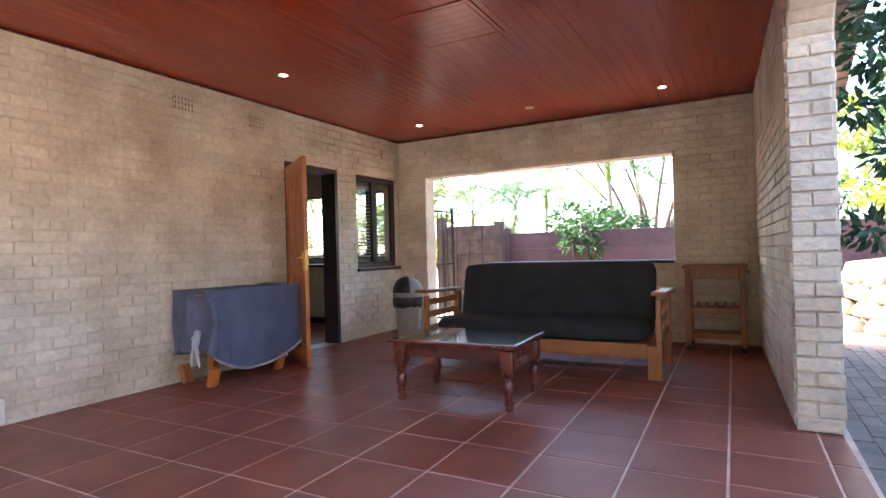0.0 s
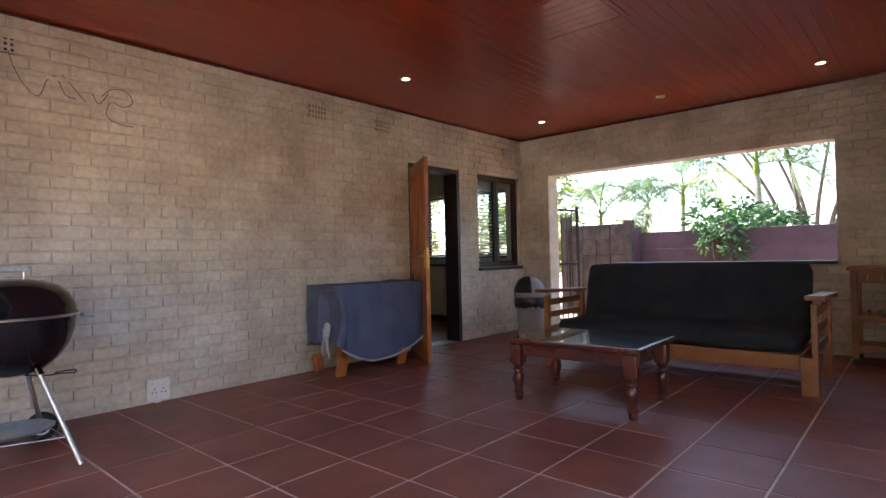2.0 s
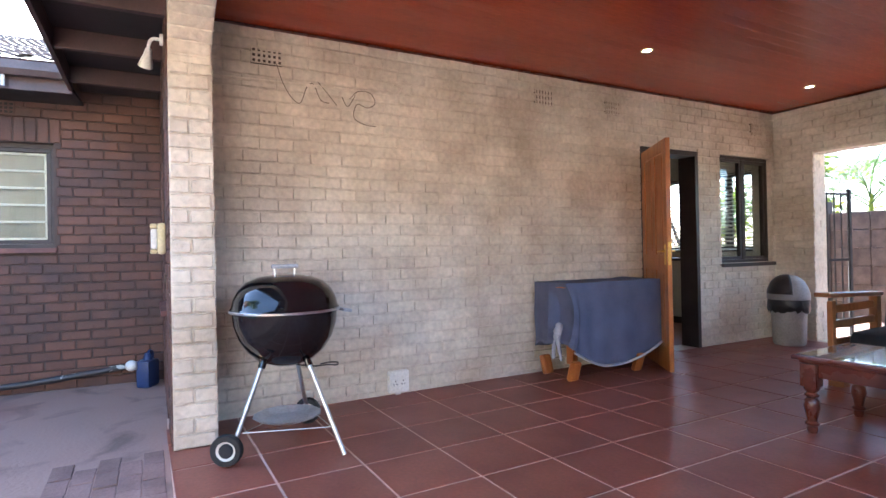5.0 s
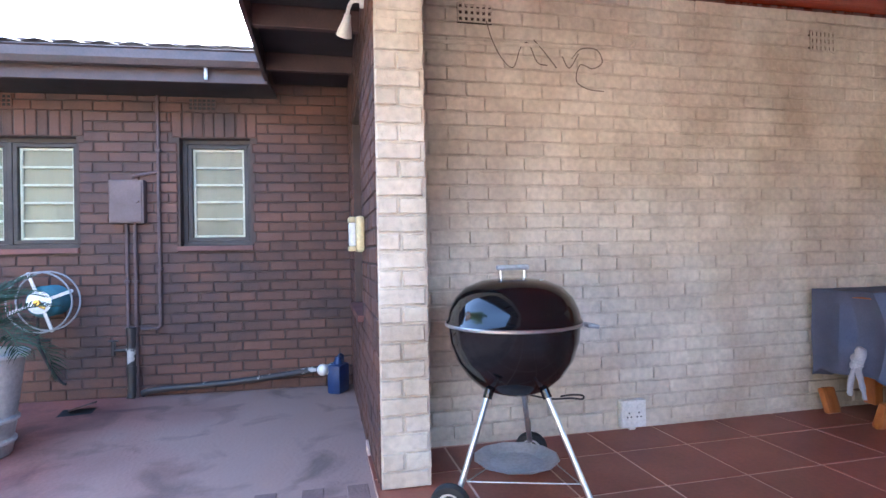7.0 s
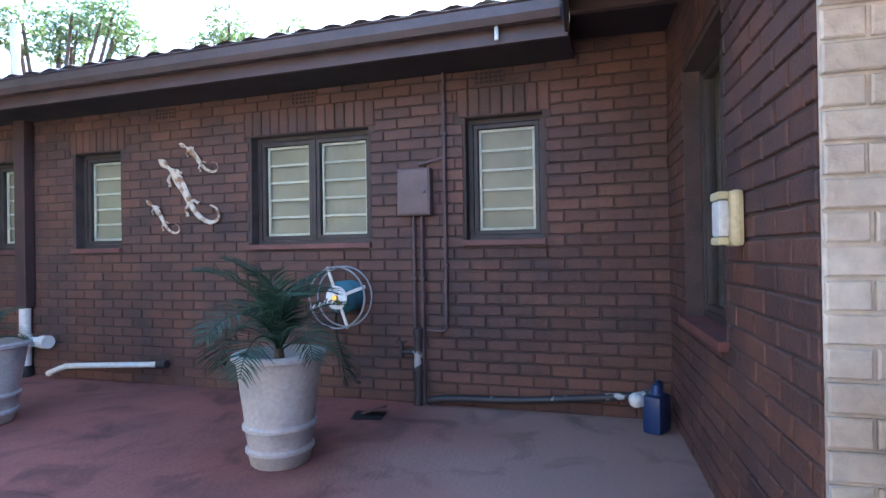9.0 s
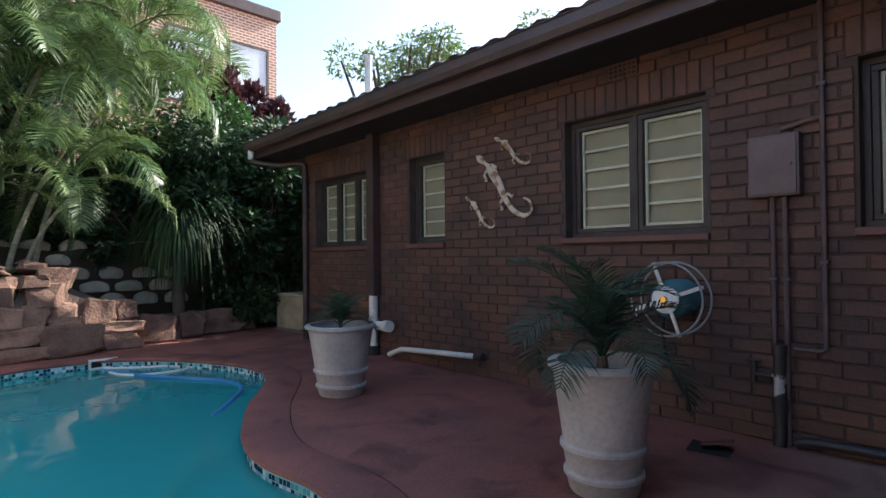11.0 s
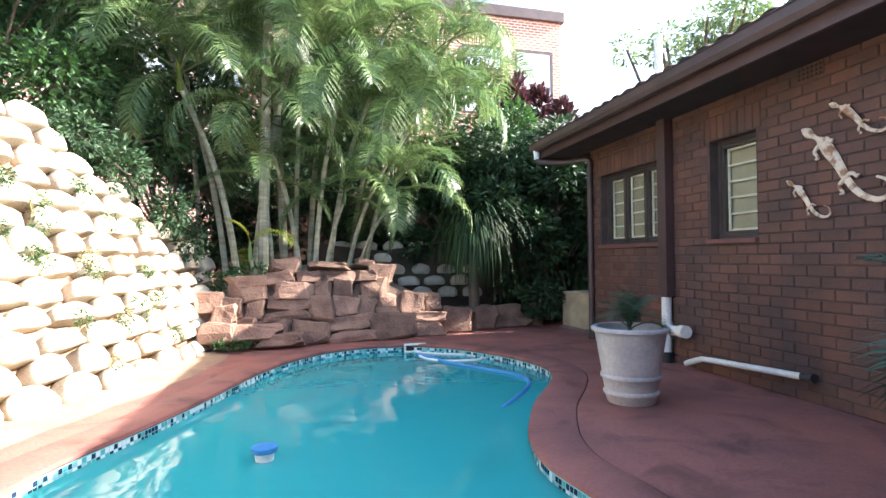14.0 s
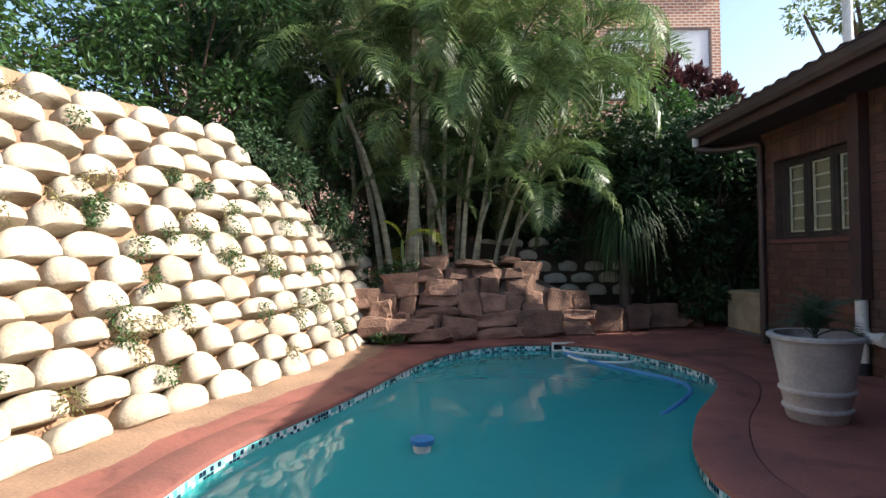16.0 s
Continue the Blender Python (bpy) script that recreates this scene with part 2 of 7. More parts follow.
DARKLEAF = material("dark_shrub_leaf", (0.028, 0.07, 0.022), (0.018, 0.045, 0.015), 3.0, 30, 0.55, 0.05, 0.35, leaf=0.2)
REDLEAF = material("dark_red_leaf", (0.085, 0.03, 0.035), (0.05, 0.018, 0.022), 3.0, 30, 0.4, 0.05, 0.3, leaf=0.25)
GRASSLEAF = material("strap_leaf", (0.03, 0.07, 0.02), (0.018, 0.045, 0.013), 3.0, 30, 0.58, 0.05, 0.3, leaf=0.25)
DRYLEAF = material("dry_weed", (0.24, 0.18, 0.08), (0.15, 0.16, 0.05), 5.0, 30, 0.7, 0.05, 0.3, leaf=0.2)
TRUNK = material("ringed_palm_trunk", (0.40, 0.37, 0.27), (0.22, 0.21, 0.13), 3.0, 30, 0.8, 0.4, stretch=(1, 1, 6))
BARK = material("bark", (0.12, 0.09, 0.065), (0.07, 0.052, 0.04), 6.0, 40, 0.9, 0.6)
WIRE = material("dusty_wire", (0.24, 0.19, 0.15), (0.16, 0.125, 0.1), 9, 60, 0.6, 0.05)
PAVERRED = material("reddish_paver", (0.27, 0.165, 0.135), (0.17, 0.10, 0.085), 4, 60, 0.75, 0.4, 0.2)
CONDUITPAINT = material("purple_brown_paint", (0.135, 0.088, 0.085), (0.085, 0.056, 0.054), 5, 60, 0.45, 0.15)
BOXPAINT = material("stained_cream_paint", (0.44, 0.37, 0.24), (0.29, 0.23, 0.15), 4, 50, 0.7, 0.2)
LAMPGLOW = glowing("lit_downlight", (1.0, 0.9, 0.7), 6.0)


# ---- small builders ----
def box(bm, x0, x1, y0, y1, z0, z1, bevel=0.0):
    x0, x1, y0, y1, z0, z1 = min(x0, x1), max(x0, x1), min(y0, y1), max(y0, y1), min(z0, z1), max(z0, z1)
    r = bmesh.ops.create_cube(bm, size=1.0, matrix=Matrix.LocRotScale(((x0 + x1) / 2, (y0 + y1) / 2, (z0 + z1) / 2), None, (x1 - x0, y1 - y0, z1 - z0)))
    if bevel:
        es = {e for v in r["verts"] for e in v.link_edges}
        bmesh.ops.bevel(bm, geom=list(es), offset=bevel, segments=2, affect="EDGES", profile=0.6)
    return r["verts"]


def boxed(bm, m, sx, sy, sz, bevel=0.0):
    r = bmesh.ops.create_cube(bm, size=1.0, matrix=m @ Matrix.Diagonal((sx, sy, sz, 1)))
    if bevel:
        es = {e for v in r["verts"] for e in v.link_edges}
        bmesh.ops.bevel(bm, geom=list(es), offset=bevel, segments=2, affect="EDGES", profile=0.6)


def rod(bm, a, b, r0, r1=None, seg=12):
    a, b = Vector(a), Vector(b)
    d = b - a
    q = d.to_track_quat("Z", "Y").to_matrix().to_4x4()
    bmesh.ops.create_cone(bm, cap_ends=True, segments=seg, radius1=r0, radius2=r0 if r1 is None else r1, depth=d.length, matrix=Matrix.Translation((a + b) / 2) @ q)


def tube(bm, pts, r, seg=8, taper=1.0):
    """A bent pipe through pts."""
    pts = [Vector(p) for p in pts]
    rings = []
    up = None
    for i, p in enumerate(pts):
        d = (pts[min(i + 1, len(pts) - 1)] - pts[max(i - 1, 0)]).normalized()
        if up is None:
            up = d.orthogonal().normalized()
        up = (up - d * up.dot(d)).normalized()
        s = d.cross(up)
        rr = r * (1 + (taper - 1) * i / max(1, len(pts) - 1))
        rings.append([bm.verts.new(p + (up * math.cos(k * 2 * math.pi / seg) + s * math.sin(k * 2 * math.pi / seg)) * rr) for k in range(seg)])
    for a, b in zip(rings, rings[1:]):
        for k in range(seg):
            bm.faces.new((a[k], a[(k + 1) % seg], b[(k + 1) % seg], b[k]))
    bm.faces.new(rings[0][::-1])
    bm.faces.new(rings[-1])


def curve(pts, n=6):
    """A smooth line (Catmull-Rom) through pts."""
    pts = [Vector(p) for p in pts]
    out = []
    for i in range(len(pts) - 1):
        p0, p1, p2, p3 = pts[max(i - 1, 0)], pts[i], pts[i + 1], pts[min(i + 2, len(pts) - 1)]
        for k in range(n):
            t = k / n
            out.append(0.5 * (2 * p1 + (p2 - p0) * t + (2 * p0 - 5 * p1 + 4 * p2 - p3) * t * t + (3 * p1 - p0 - 3 * p2 + p3) * t ** 3))
    out.append(pts[-1])
    return out


def lathe(bm, profile, seg=32, at=(0, 0, 0), m=None):
    """Turns a profile of (radius, height) round the upright axis."""
    m = m or Matrix.Translation(at)
    rings = [[bm.verts.new(m @ Vector((r * math.cos(k * 2 * math.pi / seg), r * math.sin(k * 2 * math.pi / seg), z))) for k in range(seg)] for r, z in profile]
    for a, b in zip(rings, rings[1:]):
        for k in range(seg):
            bm.faces.new((a[k], a[(k + 1) % seg], b[(k + 1) % seg], b[k]))
    if profile[0][0] > 1e-4:
        bm.faces.new(rings[0][::-1])
    if profile[-1][0] > 1e-4:
        bm.faces.new(rings[-1])


def finish(bm, name, mat, smooth=False):
    me = bpy.data.meshes.new(name)
    bmesh.ops.recalc_face_normals(bm, faces=bm.faces)
    if smooth:
        for f in bm.faces:
            f.smooth = True
        for e in bm.edges:
            if len(e.link_faces) == 2 and e.calc_face_angle(0) > 0.7:
                e.smooth = False
    bm.to_mesh(me)
    bm.free()
    me.materials.append(mat)
    return me


def part(name, bm, mat, parent, label="", smooth=False):
    ob = new(name, finish(bm, name, mat, smooth))
    ob.parent = parent
    return tagged(ob, label)


def thing(name, label, category, m=None, group="", kind=""):
    ob = new(name)
    ob.empty_display_size = 0.1
    ob.matrix_world = m or Matrix()
    return tagged(ob, label, category, group, kind)


def solo(name, bm, mat, label="", category="", group="", kind="", smooth=False):
    return tagged(new(name, finish(bm, name, mat, smooth)), label, category, group, kind)


# ---- walls and their bricks ----
def wall(name, a, u, n, length, thick, z0, z1, holes, mat, label):
    """An upright wall: its face starts at a, runs along u and looks along n; holes are (u0, u1, z0, z1)."""
    us = sorted({0.0, length, *[h[0] for h in holes], *[h[1] for h in holes]})
    zs = sorted({z0, z1, *[h[2] for h in holes], *[h[3] for h in holes]})
    us = [v for v in us if 0 <= v <= length]
    zs = [v for v in zs if z0 <= v <= z1]

    def solid(i, j):
        if not (0 <= i < len(us) - 1 and 0 <= j < len(zs) - 1):
            return False
        cu, cz = (us[i] + us[i + 1]) / 2, (zs[j] + zs[j + 1]) / 2
        return not any(h[0] < cu < h[1] and h[2] < cz < h[3] for h in holes)

    bm = bmesh.new()
    a, u, n = Vector((*a, 0)), Vector((*u, 0)), Vector((*n, 0))
    cache = {}

    def v(i, j, k):
        if (i, j, k) not in cache:
            cache[i, j, k] = bm.verts.new(a + u * us[i] - n * thick * k + Vector((0, 0, zs[j])))
        return cache[i, j, k]

    for i in range(len(us) - 1):
        for j in range(len(zs) - 1):
            if not solid(i, j):
                continue
            for k in (0, 1):
                bm.faces.new((v(i, j, k), v(i + 1, j, k), v(i + 1, j + 1, k), v(i, j + 1, k)))
            for di, dj, p, q in ((-1, 0, (i, j), (i, j + 1)), (1, 0, (i + 1, j), (i + 1, j + 1)), (0, -1, (i, j), (i + 1, j)), (0, 1, (i, j + 1), (i + 1, j + 1))):
                if not solid(i + di, j + dj):
                    bm.faces.new((v(*p, 0), v(*q, 0), v(*q, 1), v(*p, 1)))
    return solo(name, bm, mat, label, "wall", kind="structure")


BRICK_MESHES = {}
COURSE, STRETCH = 0.0857, 0.2335


def brick_mesh(w, h, mat, proud):
    key = (round(w, 3), round(h, 3), mat.name, proud)
    if key not in BRICK_MESHES:
        me = bpy.data.meshes.new("brick")
        me.from_pydata(*brick_data(w, h, proud))
        me.materials.append(mat)
        BRICK_MESHES[key] = me
    return BRICK_MESHES[key]


def brick_data(w, h, proud):
    c = 0.005
    w2, h2 = w / 2, h / 2
    vs = []
    for dx, y in ((0, 0.002), (0, -proud + c), (c, -proud)):
        vs += [(-w2 + dx, y, -h2 + dx), (w2 - dx, y, -h2 + dx), (w2 - dx, y, h2 - dx), (-w2 + dx, y, h2 - dx)]
    fs = [(8, 9, 10, 11)]
    for r in (0, 4):
        for k in range(4):
            fs.append((r + k, r + (k + 1) % 4, r + 4 + (k + 1) % 4, r + 4 + k))
    return vs, [], fs


def lay_bricks(parent, a, angle, length, z0, z1, holes, mat, near, proud=0.015, seed=1, soldiers=(), limit=290, perp=0.011, bed=0.011, tilt=0.0):
    """Stretcher bond on the face that starts at a and runs along the angle. Bricks inside near (u0, u1, z0, z1) are parts, the rest one joined part."""
    rnd = random.Random(seed)
    rot = Matrix.Rotation(radians(angle), 4, "Z")
    todo = []
    j = 0
    z = z0
    while z < z1 - 0.02:
        h = min(COURSE, z1 - z) - bed
        s = -(STRETCH / 2) * (j % 2) - rnd.random() * 0.012
        cz = z + h / 2 + 0.005
        while s < length:
            spans = [(max(s, 0), min(s + STRETCH - perp, length))]
            for hu0, hu1, hz0, hz1 in list(holes) + list(soldiers):
                if hz0 < cz < hz1:
                    out = []
                    for p, q in spans:
                        if q <= hu0 or p >= hu1:
                            out.append((p, q))
                        else:
                            if p < hu0:
                                out.append((p, hu0))
                            if q > hu1:
                                out.append((hu1, q))
                    spans = out
            for p, q in spans:
                if q - p > 0.025:
                    todo.append(((p + q) / 2, cz, q - p, h))
            s += STRETCH
        z += COURSE
        j += 1
    for su0, su1, sz0, sz1 in soldiers:
        k = max(1, round((su1 - su0) / COURSE))
        w = (su1 - su0) / k
        for i in range(k):
            todo.append((su0 + w * (i + 0.5), (sz0 + sz1) / 2, w - 0.011, sz1 - sz0 - 0.011))
    vs, fs, count = [], [], 0
    for cu, cz, w, h in todo:
        m = Matrix.Translation((a[0], a[1], 0)) @ rot @ Matrix.Translation((cu, rnd.uniform(-0.0025, 0.0025), cz)) @ Matrix.Rotation(rnd.uniform(-0.008, 0.008), 4, "Y") @ Matrix.Rotation(rnd.uniform(-0.012, 0.012), 4, "Z") @ Matrix.Rotation(rnd.uniform(-0.4, 1.0) * tilt, 4, "X")
        if near and near[0] < cu < near[1] and near[2] < cz < near[3] and count < limit:
            ob = new("brick", brick_mesh(round(w, 2), round(h, 3), mat, proud))
            ob.parent = parent
            ob.matrix_world = m
            count += 1
        else:
            bv, _, bf = brick_data(w, h, proud)
            o = len(vs)
            vs += [m @ Vector(p) for p in bv]
            fs += [tuple(o + i for i in f) for f in bf]
    if vs:
        me = bpy.data.meshes.new("far_bricks")
        me.from_pydata(vs, [], fs)
        me.materials.append(mat)
        ob = new("far_bricks", me)
        ob.parent = parent
        tagged(ob, kind="stuff")


# ---- the plan ----
GROUND = -0.06
WX, BY, CZ = -4.431, 6.631, 2.695      # patio: house wall, back wall, ceiling
PX, PY0, PY1 = -3.935, 0.071, 0.302    # end of the wing's front wall
RX, RY, EXN = 0.2, 3.71, 0.09                    # garden-side wall and where it ends
HX, HL = -6.33, 7.70                   # pool wing: its inner corner and the length of its pool wall
SKEW = -3.3                            # the pool wing stands a little off square
WING = Matrix.Translation((HX, PY0, 0)) @ Matrix.Rotation(radians(SKEW), 4, "Z")   # x out of the wall, y back to the corner
WU, WN = (-math.sin(radians(SKEW)), math.cos(radians(SKEW))), (math.cos(radians(SKEW)), math.sin(radians(SKEW)))
SPRING = 2.216

# ---- patio shell ----
DOOR = (4.36, 5.24, 0.0, 2.13)
WIN_P = (5.62, 6.56, 0.905, 2.135)
west = wall("wall_west", (WX, PY1), (0, 1), (1, 0), BY - PY1 + 0.23, 0.23, GROUND, CZ + 0.1,
            [(DOOR[0] - PY1, DOOR[1] - PY1, 0.0, DOOR[3]), (WIN_P[0] - PY1, WIN_P[1] - PY1, WIN_P[2], WIN_P[3])], WHITE_BRICK, "white-painted brick house wall along the patio")
OPEN_X0, OPEN_X1, LOW_X = -3.975, -0.733, -3.0
north = wall("wall_north", (WX, BY), (1, 0), (0, -1), RX - WX + 0.23, 0.23, GROUND, CZ + 0.1,
             [(OPEN_X0 - WX, LOW_X - WX, 0.0, 2.14), (LOW_X - WX, OPEN_X1 - WX, 0.895, 2.14)], WHITE_BRICK, "white-painted brick back wall with a wide opening")
EA = math.atan2(RX - EXN, BY - RY)
east = wall("wall_east", (EXN, BY), (math.sin(EA), -math.cos(EA)), (-math.cos(EA), -math.sin(EA)), math.hypot(RX - EXN, BY - RY), 0.23, GROUND, CZ + 0.1, [], WHITE_BRICK, "white-painted brick garden-side wall of the patio")
wing = wall("wall_wing", (HX, PY0), (1, 0), (0, -1), PX - HX, PY1 - PY0, GROUND - 0.1, CZ + 0.1,
            [(-5.80 - HX, -4.86 - HX, 0.70, 2.14)], DARK_JOINT, "dark brown face-brick wing wall with a white painted end")


def arch(name, a, u, n, span, thick, z_spring, rise, top, label):
    """A beam with an arched underside between two piers."""
    bm = bmesh.new()
    a, u, n = Vector((*a, 0)), Vector((*u, 0)), Vector((*n, 0))
    k = 28
    low = []
    for i in range(k + 1):
        s = i / k
        s = 0.5 - 0.5 * math.cos(math.pi * s)
        e = abs(2 * s - 1)
        low.append((s * span, z_spring + rise * (1 - e ** 2.5) ** 0.5))
    rows = []
    for du, z in low:
        rows.append([bm.verts.new(a + u * du - n * thick * t + Vector((0, 0, zz))) for t, zz in ((0, z), (0, top), (1, top), (1, z))])
    for p, q in zip(rows, rows[1:]):
        for t in range(4):
            bm.faces.new((p[t], p[(t + 1) % 4], q[(t + 1) % 4], q[t]))
    bm.faces.new(rows[0])
    bm.faces.new(rows[-1][::-1])
    ob = solo(name, bm, WHITE_BRICK, label, "arch", kind="structure")
    # rowlock bricks on the underside near the spring
    path = [a + u * du + Vector((0, 0, z)) for du, z in low]
    run, k = 0.04, 0
    for p, q in zip(path, path[1:]):
        seg = (q - p).length
        while k * COURSE + 0.04 < run + seg and k < 15:
            c = p.lerp(q, max(0.0, (k * COURSE + 0.04 - run) / seg))
            tan = (q - p).normalized()
            nor = Vector((0, 0, -1)) - tan * tan.dot(Vector((0, 0, -1)))
            if nor.length < 0.05:
                nor = u.copy()
            nor.normalize()
            xa = tan.cross(-nor)
            m = Matrix((xa, -nor, tan)).transposed().to_4x4()
            m.translation = c - n * thick / 2
            br = new("brick", brick_mesh(0.22, 0.074, WHITE_BRICK, 0.008))
            br.parent = ob
            br.matrix_world = m
            k += 1
        run += seg
    return ob


arch("arch_front", (PX, PY0), (1, 0), (0, -1), RX - PX, PY1 - PY0, SPRING, 0.42, CZ + 0.1, "white-painted brick arch over the open front")
arch("arch_garden", (RX, RY), (0, -1), (-1, 0), RY - PY1, 0.23, SPRING, 0.42, CZ + 0.1, "white-painted brick arch over the garden side")
pier = wall("pier_front", (RX, PY1), (0, -1), (-1, 0), PY1 - PY0, 0.23, GROUND, CZ + 0.1, [], WHITE_BRICK, "white-painted brick corner pier")

# floor slab with its tiles laid further down
bm = bmesh.new()
box(bm, WX - 0.23, RX + 0.25, PY0 - 0.02, BY + 0.23, GROUND - 0.1, -0.004)
floor = solo("floor", bm, GROUT, "terracotta tiled patio floor with pale grout lines", "floor", kind="structure")

# ceiling of varnished boards with a flush hatch
bm = bmesh.new()
x = WX
BW = 0.098
while x < RX - 0.01:
    x1 = min(x + BW, RX)
    g = 0.0025
    prof = [(x, CZ + 0.0016), (x + g, CZ), (x1 - g, CZ), (x1, CZ + 0.0016)]
    lo = [bm.verts.new((px, PY1, pz)) for px, pz in prof]
    hi = [bm.verts.new((px, BY, pz)) for px, pz in prof]
    for i in range(3):
        bm.faces.new((lo[i], lo[i + 1], hi[i + 1], hi[i]))
    x = x1
ceiling = solo("ceiling", bm, CEILING, "glossy red-brown varnished tongue-and-groove board ceiling", "ceiling", kind="structure")
bm = bmesh.new()
box(bm, WX - 0.23, RX + 0.23, PY0, BY + 0.23, CZ + 0.1, CZ + 0.16)
solo("roof_deck", bm, SOFFIT, "plain dark roof deck over the patio", "roof", kind="structure")
bm = bmesh.new()
for y0, y1, x0, x1 in ((PY1, BY, WX, WX + 0.022), (BY - 0.022, BY, WX + 0.022, RX - 0.022), (PY1, BY, RX - 0.022, RX)):
    box(bm, x0, x1, y0, y1, CZ - 0.022, CZ - 0.002, 0.006)
solo("trim_cornice", bm, TEAK, "slim dark red-brown wooden cornice strip", "trim", kind="structure")
hatch = thing("ceiling_hatch", "varnished board ceiling hatch with a slim frame", "hatch", pose(-1.87, 3.4, CZ - 0.003))
for i in range(6):
    y = -0.27 + i * 0.09
    bm = bmesh.new()
    box(bm, -0.29, 0.29, y + 0.001, y + 0.089, -0.004, 0.001, 0.0015)
    part("board", bm, CEILING, hatch)
bm = bmesh.new()
for x0, x1, y0, y1 in ((-0.33, 0.33, -0.31, -0.275), (-0.33, 0.33, 0.275, 0.31), (-0.33, -0.295, -0.275, 0.275), (0.295, 0.33, -0.275, 0.275)):
    box(bm, x0, x1, y0, y1, -0.005, 0.001, 0.002)
part("frame", bm, CEILING, hatch)

# ---- pool wing ----
WINS = [(0.855, 1.435, 1.20, 2.125), (2.24, 3.35, 1.20, 2.125), (4.80, 5.37, 1.20, 2.115), (6.12, 7.44, 1.20, 2.10)]   # distances from the corner
FAR = (WING @ Vector((0, -HL, 0)))[:2]
house = wall("wall_house", FAR, WU, WN, HL, 0.23, GROUND - 0.1, 2.75, [(HL - b, HL - a, c, d) for a, b, c, d in WINS], DARK_JOINT, "dark brown face-brick house wall facing the pool")


def wing_block(name, x0, x1, y0, y1, z0, z1, mat, label, category="wall", bevel=0.0):
    """A plain block of the pool wing, in the wing's own frame."""
    bm = bmesh.new()
    box(bm, x0, x1, y0, y1, z0, z1, bevel)
    ob = solo(name, bm, mat, label, category, kind="structure")
    ob.matrix_world = WING
    return ob


wing_block("wall_house_end", -7.0, -0.23, -HL, -HL + 0.23, GROUND - 0.1, 2.75, DARK_BRICK, "dark brown brick end wall of the house")
wing_block("wall_house_far", -7.0, -6.77, -HL + 0.23, 7.0, GROUND - 0.1, 2.75, PLASTER, "plain plastered far wall of the house")
bm = bmesh.new()
box(bm, HX - 0.23, WX - 0.23, 3.0, 3.12, GROUND, 2.6)
solo("wall_kitchen_south", bm, PLASTER, "plain cream kitchen partition", "wall", kind="structure")
KY = 7.2
kit = wall("wall_kitchen_north", (HX - 0.9, KY), (1, 0), (0, -1), WX - 0.23 - HX + 0.9, 0.2, GROUND, 2.75, [(0.3, 2.5, 1.02, 2.15)], PLASTER, "cream plastered kitchen wall with a window")
bm = bmesh.new()
box(bm, HX - 1.0, HX - 0.9, 3.0, KY + 0.2, GROUND, 2.75)
solo("wall_kitchen_west", bm, PLASTER, "plain cream kitchen wall", "wall", kind="structure")
bm = bmesh.new()
box(bm, WX - 0.23, WX - 0.0, BY + 0.23, KY + 0.2, GROUND, 2.75)
solo("wall_kitchen_return", bm, WHITE_BRICK, "short white-painted return of the house wall", "wall", kind="structure")
bm = bmesh.new()
box(bm, HX - 0.9, WX - 0.23, 3.12, KY, GROUND, 0.0)
solo("floor_kitchen", bm, TILE, "terracotta kitchen floor", "floor", kind="structure")
bm = bmesh.new()
box(bm, HX - 6.4, WX - 0.23, PY1, KY, 2.62, 2.66)
solo("ceiling_house", bm, PLASTER, "plain ceiling inside the house", "ceiling", kind="structure")
wing_block("ceiling_wing", -6.77, -0.23, -HL + 0.23, 0.0, 2.62, 2.66, PLASTER, "plain ceiling inside the pool wing", "ceiling")


def roof(name, corners, label):
    """Barrel-tiled slope: corners are eave start, eave end, ridge end, ridge start."""
    e0, e1, r1, r0 = [Vector(c) for c in corners]
    n = int((e1 - e0).length / 0.05)
    rows = 26
    bm = bmesh.new()
    nor = (e1 - e0).cross(r0 - e0).normalized()
    if nor.z < 0:
        nor = -nor
    grid = []
    for j in range(rows + 1):
        for lip in ((0,) if j == 0 else (-1, 0)):
            t = j / rows
            line = []
            for i in range(n + 1):
                s = i / n
                p = (e0.lerp(e1, s)).lerp(r0.lerp(r1, s), t)
                h = 0.028 * (0.5 + 0.5 * math.sin(i * 0.05 / 0.22 * 2 * math.pi)) ** 0.7
                line.append(bm.verts.new(p + nor * (h + (0.0 if lip else 0.022))))
            grid.append(line)
    for a, b in zip(grid, grid[1:]):
        for i in range(n):
            bm.faces.new((a[i], a[i + 1], b[i + 1], b[i]))
    return solo(name, bm, ROOFTILE, label, "roof", kind="structure", smooth=False)


EO, EL, EZ = 0.55, 8.25, 2.70   # eaves of the pool wing: reach, end, height of the tiles
EX = HX + EO - 0.03


def in_wing(*pts):
    return [WING @ Vector(p) for p in pts]


roof("roof_pool_wing", in_wing((EO + 0.06, -EL, EZ - 0.04), (EO + 0.06, 0.5, EZ - 0.04), (-3.9, 0.5, 4.3), (-3.9, -EL + 3.4, 4.3)), "weathered barrel-tiled roof slope over the pool wing")
roof("roof_end", in_wing((-7.8, -EL, EZ - 0.04), (EO + 0.06, -EL, EZ - 0.04), (-3.9, -EL + 3.4, 4.3), (-3.9, -EL + 3.4, 4.3)), "weathered tiled hip slope at the house end")
roof("roof_patio", ((EX, -0.6, EZ), (1.0, -0.6, EZ), (1.0, 3.6, 4.1), (EX, 3.6, 4.1)), "weathered barrel-tiled roof slope over the patio")
